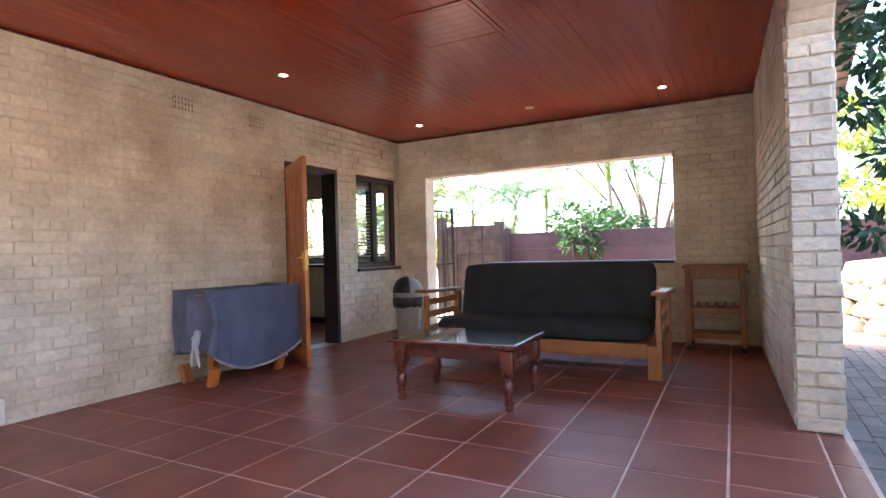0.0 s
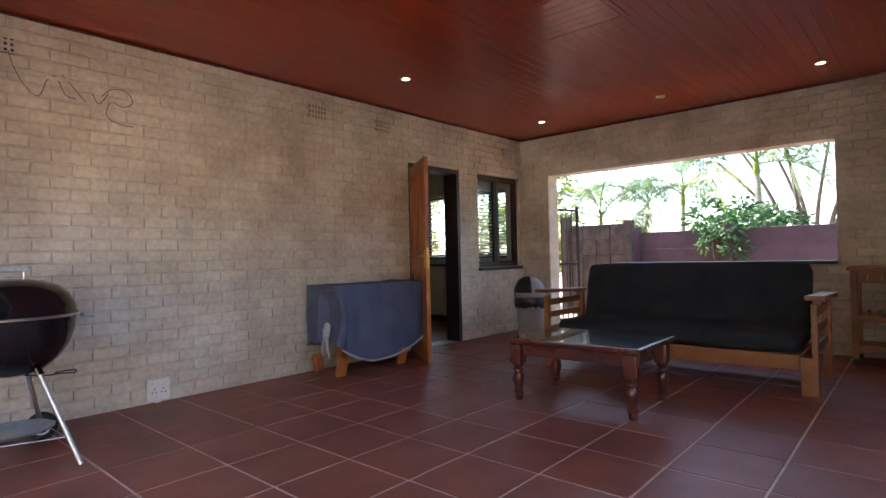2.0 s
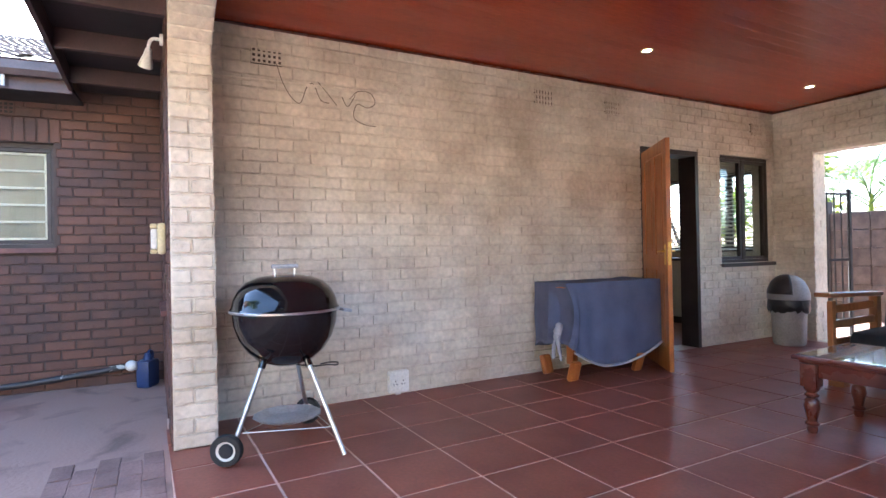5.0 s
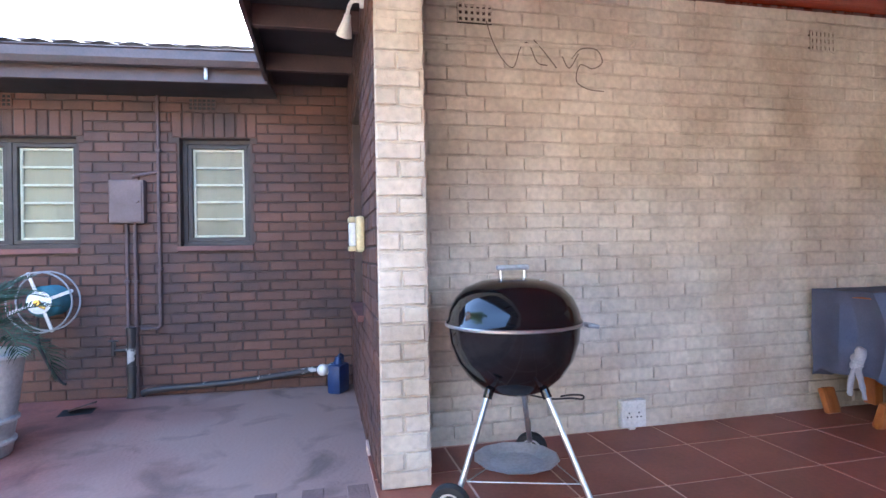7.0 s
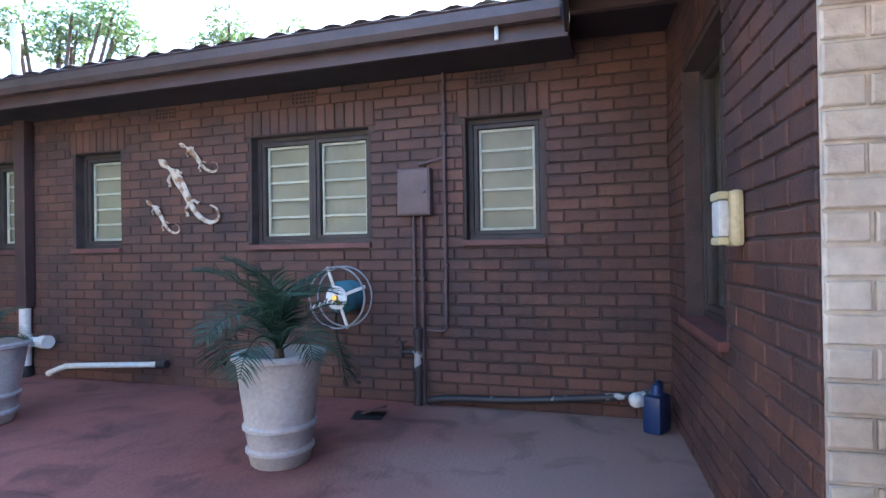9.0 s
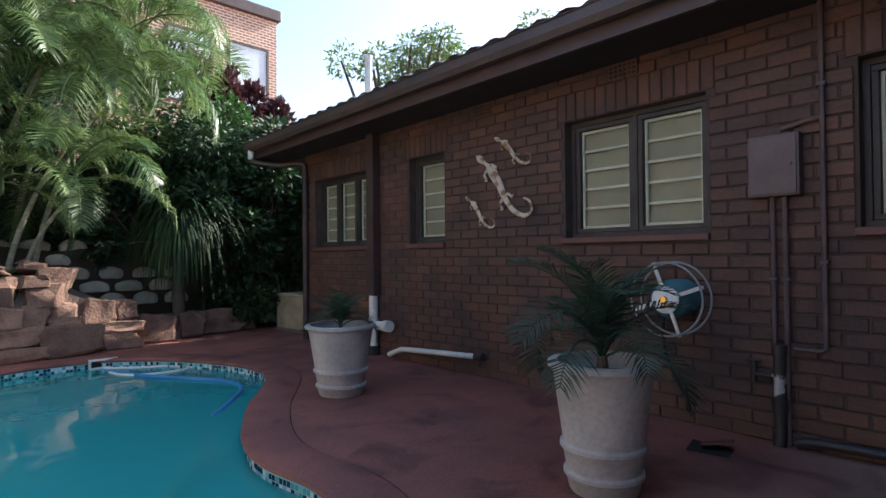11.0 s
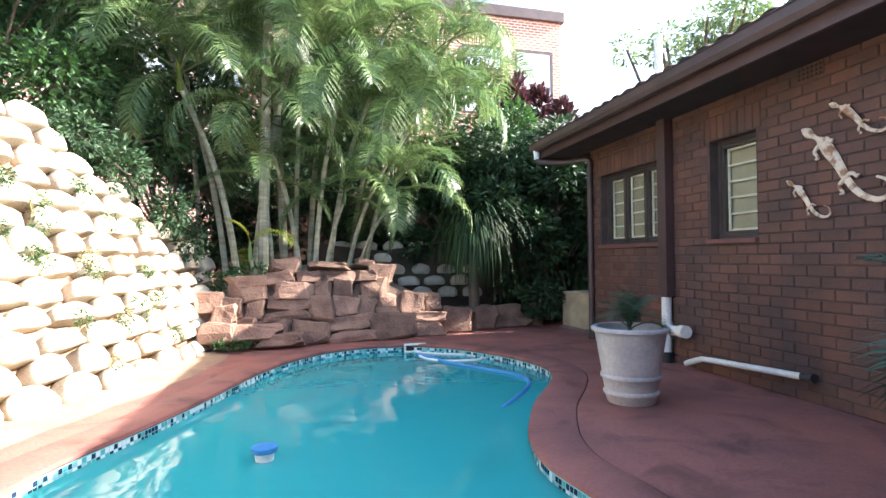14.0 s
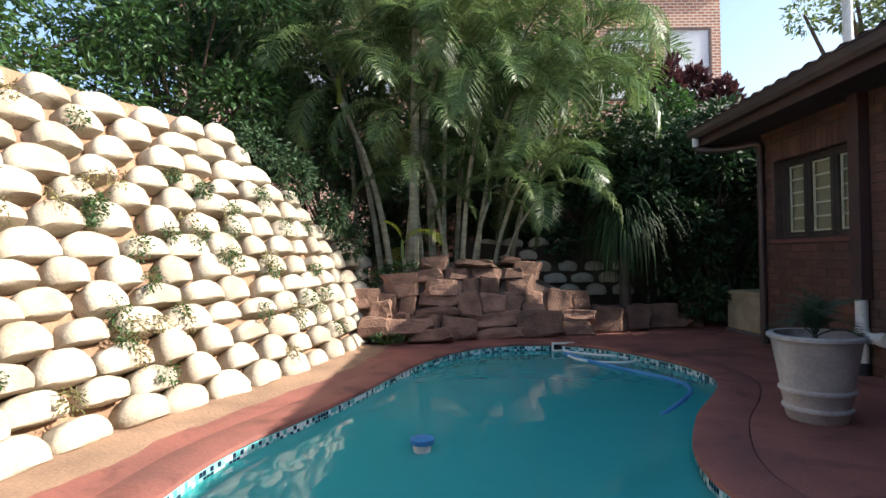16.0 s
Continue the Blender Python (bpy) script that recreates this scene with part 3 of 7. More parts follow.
# unseen rear slope; its eave reaches out to y 8.0 to dim the patio's back
roof("roof_patio_back", ((1.0, 8.0, EZ - 0.1), (EX - 4, 8.0, EZ - 0.1), (EX - 4, 3.6, 4.1), (1.0, 3.6, 4.1)), "weathered barrel-tiled rear roof slope, unseen, its eave lengthened to cut sky light")

# eaves: fascia, gutter, soffit
wing_block("trim_fascia", EO - 0.03, EO, -EL + 0.03, -0.62, 2.44, 2.655, BROWNPAINT, "dark brown painted fascia board", "trim", 0.004)
wing_block("trim_fascia_end", -3.5, EO, -EL, -EL + 0.028, 2.44, 2.655, BROWNPAINT, "dark brown painted fascia board at the house end", "trim", 0.004)
bm = bmesh.new()
box(bm, EX, 1.0, -0.6, -0.57, 2.46, 2.72, 0.004)
solo("trim_fascia_patio", bm, BROWNPAINT, "dark brown painted fascia board over the patio front", "trim", kind="structure")
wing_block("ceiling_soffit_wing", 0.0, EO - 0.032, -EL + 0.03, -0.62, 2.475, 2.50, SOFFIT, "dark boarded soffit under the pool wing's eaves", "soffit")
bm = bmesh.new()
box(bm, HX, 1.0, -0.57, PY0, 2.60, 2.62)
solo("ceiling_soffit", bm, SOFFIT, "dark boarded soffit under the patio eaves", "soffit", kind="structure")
bm = bmesh.new()
for i in range(8):
    x = -5.6 + i * 0.8
    box(bm, x, x + 0.05, -0.565, PY0 - 0.005, 2.47, 2.598, 0.004)
solo("trim_rafters", bm, BROWNPAINT, "dark brown rafter ends under the patio eaves", "trim", kind="structure")
gutter = thing("gutter", "dark brown metal gutter along the eaves", "gutter", WING)
bm = bmesh.new()
prof = [(0.0, 0.11), (0.0, 0.0), (0.03, -0.012), (0.085, -0.012), (0.11, 0.03), (0.11, 0.095), (0.125, 0.105), (0.118, 0.11), (0.1, 0.1), (0.1, 0.035), (0.08, 0.0), (0.01, 0.008), (0.01, 0.11)]
l0 = [bm.verts.new((EO + 0.002 + px, -EL - 0.03, 2.545 + pz)) for px, pz in prof]
l1 = [bm.verts.new((EO + 0.002 + px, -0.66, 2.545 + pz)) for px, pz in prof]
for i in range(len(prof)):
    j = (i + 1) % len(prof)
    bm.faces.new((l0[i], l0[j], l1[j], l1[i]))
bm.faces.new(l0)
bm.faces.new(l1[::-1])
part("trough", bm, GUTTERPAINT, gutter)
bm = bmesh.new()
rod(bm, (EO + 0.06, -EL + 0.12, 2.55), (EO + 0.06, -EL + 0.12, 2.43), 0.042)
part("outlet", bm, PVC, gutter, "white plastic gutter outlet", smooth=True)
bm = bmesh.new()
tube(bm, curve([(EO + 0.06, -EL + 0.12, 2.44), (EO + 0.0, -EL + 0.14, 2.39), (0.3, -EL + 0.3, 2.36), (0.08, -HL + 0.04, 2.36), (0.05, -HL + 0.06, 2.28)]), 0.04, 10)
part("swan_neck", bm, GUTTERPAINT, gutter, smooth=True)
bm = bmesh.new()
rod(bm, (EO + 0.05, -1.06, 2.535), (EO + 0.05, -1.06, 2.45), 0.014)
part("outlet_spout", bm, WHITEPLASTIC, gutter, "small white drip spout")

# ---- pool and the ground round it ----
POOL = [(-1.38, -3.60), (-1.45, -4.15), (-1.60, -4.60), (-1.82, -5.05), (-2.09, -5.66), (-2.33, -6.3), (-2.62, -7.0), (-3.05, -7.62), (-3.6, -7.95), (-4.3, -7.93), (-4.84, -7.50), (-5.22, -6.75), (-5.32, -6.2), (-5.23, -5.76),
        (-4.97, -5.33), (-4.65, -4.90), (-4.41, -4.48), (-4.24, -4.10), (-4.16, -3.70), (-4.19, -3.2), (-4.05, -2.75), (-3.55, -2.42), (-2.75, -2.32), (-1.98, -2.5), (-1.5, -3.0)]
PC = Vector((-3.2, -5.1, 0))
ring = [Vector((p.x, p.y, 0)) for p in curve([Vector((x, y, 0)) for x, y in POOL + POOL[:1]], 5)[:-1]]
NR = len(ring)


def offset(d):
    """The pool's outline pushed out by d."""
    out = []
    for i, p in enumerate(ring):
        t = (ring[(i + 1) % NR] - ring[i - 1]).normalized()
        out.append(p + Vector((-t.y, t.x, 0)) * (d if AREA < 0 else -d))
    return out


AREA = sum(ring[i - 1].x * p.y - p.x * ring[i - 1].y for i, p in enumerate(ring))


def band(bm, loops):
    rows = [[bm.verts.new(p) for p in lp] for lp in loops]
    for a, b in zip(rows, rows[1:]):
        for i in range(NR):
            bm.faces.new((a[i], a[(i + 1) % NR], b[(i + 1) % NR], b[i]))
    return rows


def at_z(pts, z):
    return [Vector((p.x, p.y, z)) for p in pts]


bm = bmesh.new()
far = []
for p in ring:
    d = (p - PC).normalized()
    far.append(PC + d * 600)
mid1 = [p + (p - PC).normalized() * 3.5 for p in ring]
mid2 = [PC + (p - PC).normalized() * 30 for p in ring]
band(bm, [at_z(offset(0.307), GROUND - 0.03), at_z(offset(0.307), GROUND), at_z(mid1, GROUND), at_z(mid2, GROUND), at_z(far, GROUND)])
ground = solo("ground", bm, REDCONCRETE, "worn red-painted concrete paving with damp stains", "ground", kind="structure")
bm = bmesh.new()
band(bm, [at_z(offset(0.303), GROUND - 0.028), at_z(offset(0.30), GROUND + 0.002), at_z(offset(0.292), GROUND + 0.007), at_z(offset(0.02), GROUND + 0.012), at_z(offset(-0.015), GROUND + 0.004), at_z(offset(-0.02), GROUND - 0.02), at_z(offset(0.0), GROUND - 0.035)])
coping = solo("pavement_coping", bm, REDCONCRETE, "red painted concrete pool coping with a rounded lip", "coping", kind="structure", smooth=True)
WATERZ = -0.15
bm = bmesh.new()
rows = band(bm, [at_z(offset(0.0), GROUND - 0.034), at_z(offset(0.0), -0.35), at_z(offset(-0.12), -1.1), at_z(offset(-0.4), -1.3)])
bm.faces.new(rows[-1])
solo("pool_shell", bm, POOLSHELL, "smooth turquoise plaster pool shell", "pool", kind="structure", smooth=True)
bm = bmesh.new()
bm.faces.new([bm.verts.new(p) for p in at_z(offset(-0.006), WATERZ)])
bmesh.ops.triangulate(bm, faces=bm.faces)
solo("water", bm, WATER, "calm turquoise pool water", "water", kind="structure")

# ---- patio things ----
def window(name, m, w, h, lights, mat_frame, deep, label, bars=0, blind=None, sill=None, drop=0.0):
    """A timber window in its opening: m stands at the opening's lower left, x along the wall, y inwards."""
    win = thing(name, label, "window", m, kind="structure")
    bm = bmesh.new()
    f = 0.036
    for x0, x1, z0, z1 in ((0, w, h - f, h), (0, w, 0, f), (0, f, f, h - f), (w - f, w, f, h - f)):
        box(bm, x0, x1, deep, deep + 0.07, z0, z1, 0.004)
    for i in range(1, lights):
        c = w * i / lights
        box(bm, c - 0.018, c + 0.018, deep + 0.003, deep + 0.067, f, h - f, 0.004)
    part("window_frame", bm, mat_frame, win)
    for i in range(lights):
        x0, x1 = w * i / lights + (f if i == 0 else 0.018) + 0.003, w * (i + 1) / lights - (f if i == lights - 1 else 0.018) - 0.003
        bm = bmesh.new()
        s = 0.032
        for a, b, c, d in ((x0, x1, h - f - 0.003 - s, h - f - 0.003), (x0, x1, f + 0.003, f + 0.003 + s), (x0, x0 + s, f + s + 0.003, h - f - s - 0.003), (x1 - s, x1, f + s + 0.003, h - f - s - 0.003)):
            box(bm, a, b, deep + 0.01, deep + 0.055, c, d, 0.003)
        sash = part("sash", bm, mat_frame, win)
        bm = bmesh.new()
        box(bm, x0 + s - 0.004, x1 - s + 0.004, deep + 0.03, deep + 0.034, f + s, h - f - s)
        pane = part("pane", bm, OBSCURE if bars else GLASS, sash)
        pane.visible_shadow = False
        if bars:
            g0, g1, h0, h1 = x0 + s + 0.004, x1 - s - 0.004, f + s + 0.006, h - f - s - 0.006
            for k in range(bars):
                z = h0 + 0.01 + (h1 - h0 - 0.02) * k / (bars - 1)
                bm = bmesh.new()
                box(bm, g0, g1, deep + 0.045, deep + 0.06, z - 0.01, z + 0.01, 0.003)
                part("burglar_bar", bm, WHITEPLASTIC, sash, "white painted burglar bar")
            for xx in (g0, g1 - 0.018):
                bm = bmesh.new()
                box(bm, xx, xx + 0.018, deep + 0.043, deep + 0.062, h0, h1, 0.003)
                part("grille_stile", bm, WHITEPLASTIC, sash, "white painted burglar grille edge")
    if blind:
        bm = bmesh.new()
        k = int(w / 0.05)
        top = [bm.verts.new((w * i / k, deep + 0.082 + 0.0015 * math.sin(i * 2.1), h - 0.02)) for i in range(k + 1)]
        bot = [bm.verts.new((w * i / k, deep + 0.082 + 0.0015 * math.sin(i * 2.1 + 0.5), 0.02)) for i in range(k + 1)]
        for i in range(k):
            bm.faces.new((top[i], top[i + 1], bot[i + 1], bot[i]))
        part("curtain", bm, blind, win, "drawn cream curtain behind the bars")
    if sill:
        bm = bmesh.new()
        vs = box(bm, -0.02, w + 0.02, -0.045, deep + 0.02, -0.045, -0.003, 0.004)
        part("window_sill", bm, sill, win)
    return win


def slats(name, m, w, h, pitch, mat, label, tilt=35):
    b = thing(name, label, "blind", m)
    bm = bmesh.new()
    box(bm, 0, w, -0.02, 0.02, h - 0.03, h, 0.004)
    part("headrail", bm, mat, b)
    z = h - 0.05
    bm = bmesh.new()
    boxed(bm, Matrix.Rotation(radians(tilt), 4, "X"), w - 0.01, 0.045, 0.003)
    me = finish(bm, "slat", mat)
    while z > 0.02:
        s = new("slat", me)
        s.parent = b
        s.matrix_local = Matrix.Translation((w / 2, 0, z))
        z -= pitch
    return b


window("window_5", Matrix.Translation((WX, WIN_P[0], WIN_P[2])) @ Matrix.Rotation(radians(90), 4, "Z"), WIN_P[1] - WIN_P[0], WIN_P[3] - WIN_P[2], 2, DARKWOOD, 0.04, "dark-stained timber window with two casements", sill=DARKWOOD)
slats("window_blind", Matrix.Translation((WX - 0.19, WIN_P[0] + 0.01, WIN_P[2] + 0.02)) @ Matrix.Rotation(radians(90), 4, "Z"), 0.44, 1.18, 0.05, BLIND, "pale wooden venetian blind behind the patio window", 20)
window("window_6", pose(HX - 0.6, KY, 1.02), 2.2, 1.13, 3, DARKWOOD, 0.06, "wide dark timber kitchen window facing the garden")
slats("window_blind", pose(HX - 0.6, KY - 0.05, 1.02), 2.2, 1.13, 0.055, BLIND, "half-open pale venetian blind in the kitchen window", 24)

# kitchen unit seen through the door
cab = thing("kitchen_cabinet", "cream kitchen cabinet unit under the window", "cabinet", pose(HX - 0.85, KY - 0.58, 0))
bm = bmesh.new()
box(bm, 0, 2.45, 0.02, 0.56, 0.1, 0.9, 0.004)
part("body", bm, PLASTER, cab)
for i in range(4):
    bm = bmesh.new()
    box(bm, 0.02 + i * 0.6, 0.6 + i * 0.6, 0.0, 0.019, 0.12, 0.88, 0.004)
    part("door", bm, PLASTER, cab)
bm = bmesh.new()
box(bm, 0, 2.45, 0.06, 0.5, 0.0, 0.098)
part("plinth", bm, DARKWOOD, cab)
bm = bmesh.new()
box(bm, HX - 0.87, HX + 1.6, KY - 0.6, KY - 0.004, 0.902, 0.94, 0.006)
solo("worktop", bm, DARKWOOD, "dark worktop on the cream kitchen cabinet", "worktop")

# door frame and the open door
bm = bmesh.new()
for y0, y1, z0, z1 in ((DOOR[0], DOOR[0] + 0.05, 0.0, DOOR[3] - 0.05), (DOOR[1] - 0.05, DOOR[1], 0.0, DOOR[3] - 0.05), (DOOR[0], DOOR[1], DOOR[3] - 0.05, DOOR[3])):
    box(bm, WX - 0.2, WX + 0.014, y0, y1, z0, z1, 0.004)
solo("trim_door_frame", bm, DARKWOOD, "dark-stained timber door frame", "door frame", kind="structure")
HINGE = Vector((WX + 0.03, DOOR[0] + 0.02, 0.012))
DIRN = math.degrees(math.atan2(-0.44, 0.66))
door = thing("door_1", "orange-varnished panelled wooden door standing wide open", "door", Matrix.Translation(HINGE) @ Matrix.Rotation(radians(DIRN), 4, "Z"), kind="structure")
DW, DH = 0.79, 2.04
bm = bmesh.new()
for x0, x1, z0, z1 in ((0, 0.1, 0, DH), (DW - 0.1, DW, 0, DH), (0.1, DW - 0.1, 0, 0.2), (0.1, DW - 0.1, DH - 0.11, DH), (0.1, DW - 0.1, 0.88, 1.02), (DW / 2 - 0.05, DW / 2 + 0.05, 0.2, 0.88), (DW / 2 - 0.05, DW / 2 + 0.05, 1.02, DH - 0.11)):
    box(bm, x0, x1, -0.02, 0.02, z0, z1, 0.003)
part("leaf", bm, DOORWOOD, door)
for x0, x1 in ((0.1, DW / 2 - 0.05), (DW / 2 + 0.05, DW - 0.1)):
    for z0, z1 in ((0.2, 0.88), (1.02, DH - 0.11)):
        bm = bmesh.new()
        box(bm, x0 + 0.001, x1 - 0.001, -0.01, 0.01, z0 + 0.001, z1 - 0.001)
        box(bm, x0 + 0.03, x1 - 0.03, -0.016, 0.016, z0 + 0.03, z1 - 0.03, 0.008)
        part("panel", bm, DOORWOOD, door)
for s in (-1, 1):
    bm = bmesh.new()
    box(bm, DW - 0.075, DW - 0.03, s * 0.021, s * 0.026, 0.93, 1.11, 0.003)
    plate = part("lock_plate", bm, BRASS, door, "brass lock plate")
    bm = bmesh.new()
    rod(bm, (DW - 0.052, s * 0.026, 1.05), (DW - 0.052, s * 0.06, 1.05), 0.009)
    tube(bm, curve([(DW - 0.052, s * 0.055, 1.05), (DW - 0.1, s * 0.06, 1.052), (DW - 0.16, s * 0.055, 1.045)], 4), 0.008)
    part("handle", bm, BRASS, plate, smooth=True)
bm = bmesh.new()
box(bm, DW, DW + 0.002, -0.012, 0.012, 0.93, 1.13)
part("latch_plate", bm, BRASS, door, "brass latch plate on the door edge")
for z in (0.25, 1.75):
    bm = bmesh.new()
    rod(bm, (-0.006, 0.0, z - 0.05), (-0.006, 0.0, z + 0.05), 0.007)
    part("hinge", bm, BRASS, door)


def air_brick(y, z0, z1, w, rows, cols):
    ob = thing("air_vent", "white-painted slotted air brick set in the wall", "vent", Matrix.Translation((WX, y, z0)) @ Matrix.Rotation(radians(90), 4, "Z"), group="air bricks in the patio wall")
    h = z1 - z0
    bm = bmesh.new()
    box(bm, 0, w, -0.0165, 0.0, 0, h)
    part("backing", bm, DARK_JOINT, ob)
    bm = bmesh.new()
    for i in range(cols + 1):
        x = w * i / cols
        box(bm, max(0, x - 0.008), min(w, x + 0.008), -0.028, -0.016, 0, h, 0.002)
    for j in range(rows + 1):
        z = h * j / rows
        box(bm, 0, w, -0.027, -0.016, max(0, z - 0.008), min(h, z + 0.008), 0.002)
    part("grille", bm, WHITE_BRICK, ob)


air_brick(3.04, 2.405, 2.545, 0.20, 3, 6)
air_brick(3.89, 2.405, 2.54, 0.19, 3, 6)
air_brick(6.18, 2.39, 2.53, 0.19, 3, 6)
air_brick(0.60, 2.43, 2.54, 0.21, 3, 6)

# downlights
for i, (x, y) in enumerate(((-3.59, 3.54), (-3.60, 5.88), (-2.13, 5.86), (-0.73, 5.88), (-2.16, 1.4), (-0.73, 3.54))):
    if i in (4,):
        continue
    dl = thing("downlight", "small round recessed ceiling downlight, switched on" if i != 2 else "small round recessed ceiling downlight, switched off", "downlight", pose(x, y, CZ), group="ceiling downlights")
    bm = bmesh.new()
    lathe(bm, [(0.034, -0.001), (0.036, -0.006), (0.046, -0.008), (0.05, -0.003), (0.05, 0.002)], 24)
    part("rim", bm, BRASS, dl, smooth=True)
    bm = bmesh.new()
    lathe(bm, [(0.0, -0.003), (0.033, -0.002), (0.033, 0.002)], 20)
    part("lamp", bm, LAMPGLOW if i != 2 else GREYPLASTIC, dl)

# conduit and loose wires high on the wall
cable = thing("wall_conduit", "white conduit on the wall with loose hanging wires", "conduit")
bm = bmesh.new()
tube(bm, curve([(WX + 0.03, 0.31, 2.30), (WX + 0.03, 1.0, 2.315), (WX + 0.03, 1.62, 2.33), (WX + 0.03, 1.70, 2.35), (WX + 0.03, 1.72, 2.385), (WX + 0.03, 1.66, 2.405)], 5), 0.011)
part("pipe", bm, WHITE_BRICK, cable, smooth=True)
for pts in ([(0.77, 2.44), (0.80, 2.33), (0.86, 2.22), (0.93, 2.18), (0.98, 2.30), (1.03, 2.33), (1.08, 2.22), (1.14, 2.20)],
            [(1.06, 2.35), (1.11, 2.29), (1.17, 2.22), (1.2, 2.19)],
            [(1.3, 2.25), (1.36, 2.31), (1.46, 2.31), (1.5, 2.24), (1.44, 2.2), (1.36, 2.22), (1.33, 2.12), (1.4, 2.07), (1.5, 2.06)],
            [(1.24, 2.26), (1.28, 2.19), (1.34, 2.28)]):
    bm = bmesh.new()
    tube(bm, curve([(WX + 0.03 + 0.01 * math.sin(i), y, z) for i, (y, z) in enumerate(pts)], 5), 0.0034, 6)
    part("wire", bm, WIRE, cable, "grey-brown loose wire", smooth=True)

# socket low on the wall
sock = thing("wall_socket", "white surface-mounted plug socket box low on the wall", "socket", Matrix.Translation((WX + 0.018, 1.56, 0.0)) @ Matrix.Rotation(radians(90), 4, "Z"))
bm = bmesh.new()
box(bm, 0, 0.165, -0.05, 0, 0.02, 0.185, 0.008)
part("box", bm, WHITEPLASTIC, sock)
for x in (0.05, 0.115):
    bm = bmesh.new()
    for dx, z in ((-0.012, 0.085), (0.012, 0.085), (0.0, 0.11)):
        rod(bm, (x + dx, -0.0515, z), (x + dx, -0.049, z), 0.005)
    part("plug_holes", bm, RUBBER, sock)
    bm = bmesh.new()
    box(bm, x - 0.011, x + 0.011, -0.056, -0.051, 0.135, 0.16, 0.002)
    part("switch", bm, WHITEPLASTIC, sock)
bm = bmesh.new()
box(bm, 0.06, 0.1, -0.035, -0.005, 0.001, 0.0195, 0.004)
part("cable_cover", bm, WHITEPLASTIC, sock)
sock2 = thing("wall_socket", "small white plug socket low on the garden-side wall", "socket", Matrix.Translation((RX - 0.012, 6.0, 0.28)) @ Matrix.Rotation(radians(-90), 4, "Z"))
bm = bmesh.new()
box(bm, 0, 0.12, -0.03, 0, 0, 0.12, 0.006)
part("box", bm, WHITEPLASTIC, sock2)

# futon sofa
sofa = thing("futon_sofa", "pine futon sofa with a black mattress and flat wide arms", "sofa", pose(-1.74, 4.62, 0, 0, 0, 1.5))
SW = 1.04
for s in (-1, 1):
    bm = bmesh.new()
    box(bm, s * SW - 0.055, s * SW + 0.055, 0.0, 0.1, 0.0, 0.275, 0.006)
    box(bm, s * SW - 0.02 + s * 0.035, s * SW + 0.02 + s * 0.035, 0.005, 0.06, 0.275, 0.655, 0.005)
    part("front_leg", bm, PINE, sofa)
    bm = bmesh.new()
    box(bm, s * SW - 0.03 + s * 0.035, s * SW + 0.03 + s * 0.035, 0.7, 0.78, 0.0, 0.655, 0.006)
    part("back_leg", bm, PINE, sofa)
    bm = bmesh.new()
    boxed(bm, Matrix.Translation((s * SW + s * 0.05, 0.36, 0.69)) @ Matrix.Rotation(radians(-2), 4, "X"), 0.12, 0.86, 0.035, 0.01)
    part("armrest", bm, PINE, sofa)
    for z in (0.30, 0.44, 0.56):
        bm = bmesh.new()
        box(bm, s * SW + s * 0.035 - 0.012, s * SW + s * 0.035 + 0.012, 0.061, 0.699, z, z + 0.06, 0.004)
        part("arm_slat", bm, PINE, sofa)
bm = bmesh.new()
box(bm, -SW + 0.058, SW - 0.058, 0.02, 0.055, 0.17, 0.285, 0.005)
part("front_rail", bm, PINE, sofa)
bm = bmesh.new()
box(bm, -SW + 0.058, SW - 0.058, 0.7, 0.74, 0.15, 0.26, 0.005)
part("back_rail", bm, PINE, sofa)
for i in range(8):
    bm = bmesh.new()
    y = 0.09 + i * 0.077
    box(bm, -SW + 0.06, SW - 0.06, y, y + 0.05, 0.262, 0.283, 0.003)
    part("slat", bm, PINE, sofa)


def pad(sx, sy, sz, puff=0.012, seed=3):
    """A stuffed cushion: rounded edges, slightly uneven faces."""
    bm = bmesh.new()
    box(bm, -sx / 2, sx / 2, -sy / 2, sy / 2, -sz / 2, sz / 2)
    bmesh.ops.subdivide_edges(bm, edges=bm.edges[:], cuts=7, use_grid_fill=True)
    r = min(sx, sy, sz) * 0.42
    for v in bm.verts:
        c = v.co
        q = Vector((max(-sx / 2 + r, min(sx / 2 - r, c.x)), max(-sy / 2 + r, min(sy / 2 - r, c.y)), max(-sz / 2 + r, min(sz / 2 - r, c.z))))
        d = c - q
        if d.length > 1e-5:
            c = q + d.normalized() * r
        v.co = c + Vector((noise.noise(c * 4 + Vector((seed, 0, 0))), noise.noise(c * 4 + Vector((0, seed, 0))), noise.noise(c * 4 + Vector((0, 0, seed))))) * puff
    return bm


bm = pad(2 * SW - 0.13, 0.74, 0.17, 0.012)
bmesh.ops.transform(bm, matrix=Matrix.Translation((0, 0.38, 0.367)), verts=bm.verts)
part("seat_mattress", bm, BLACKCLOTH, sofa, "black cloth seat mattress", smooth=True)
bm = pad(2 * SW - 0.13, 0.17, 0.62, 0.012, 8)
bmesh.ops.transform(bm, matrix=Matrix.Translation((0.01, 0.70, 0.645)) @ Matrix.Rotation(radians(-17), 4, "X"), verts=bm.verts)
part("back_mattress", bm, BLACKCLOTH, sofa, "black cloth back mattress", smooth=True)
bm = bmesh.new()
boxed(bm, Matrix.Translation((0, 0.83, 0.62)) @ Matrix.Rotation(radians(-17), 4, "X"), 2 * SW - 0.16, 0.035, 0.5, 0.006)
part("back_frame", bm, PINE, sofa)

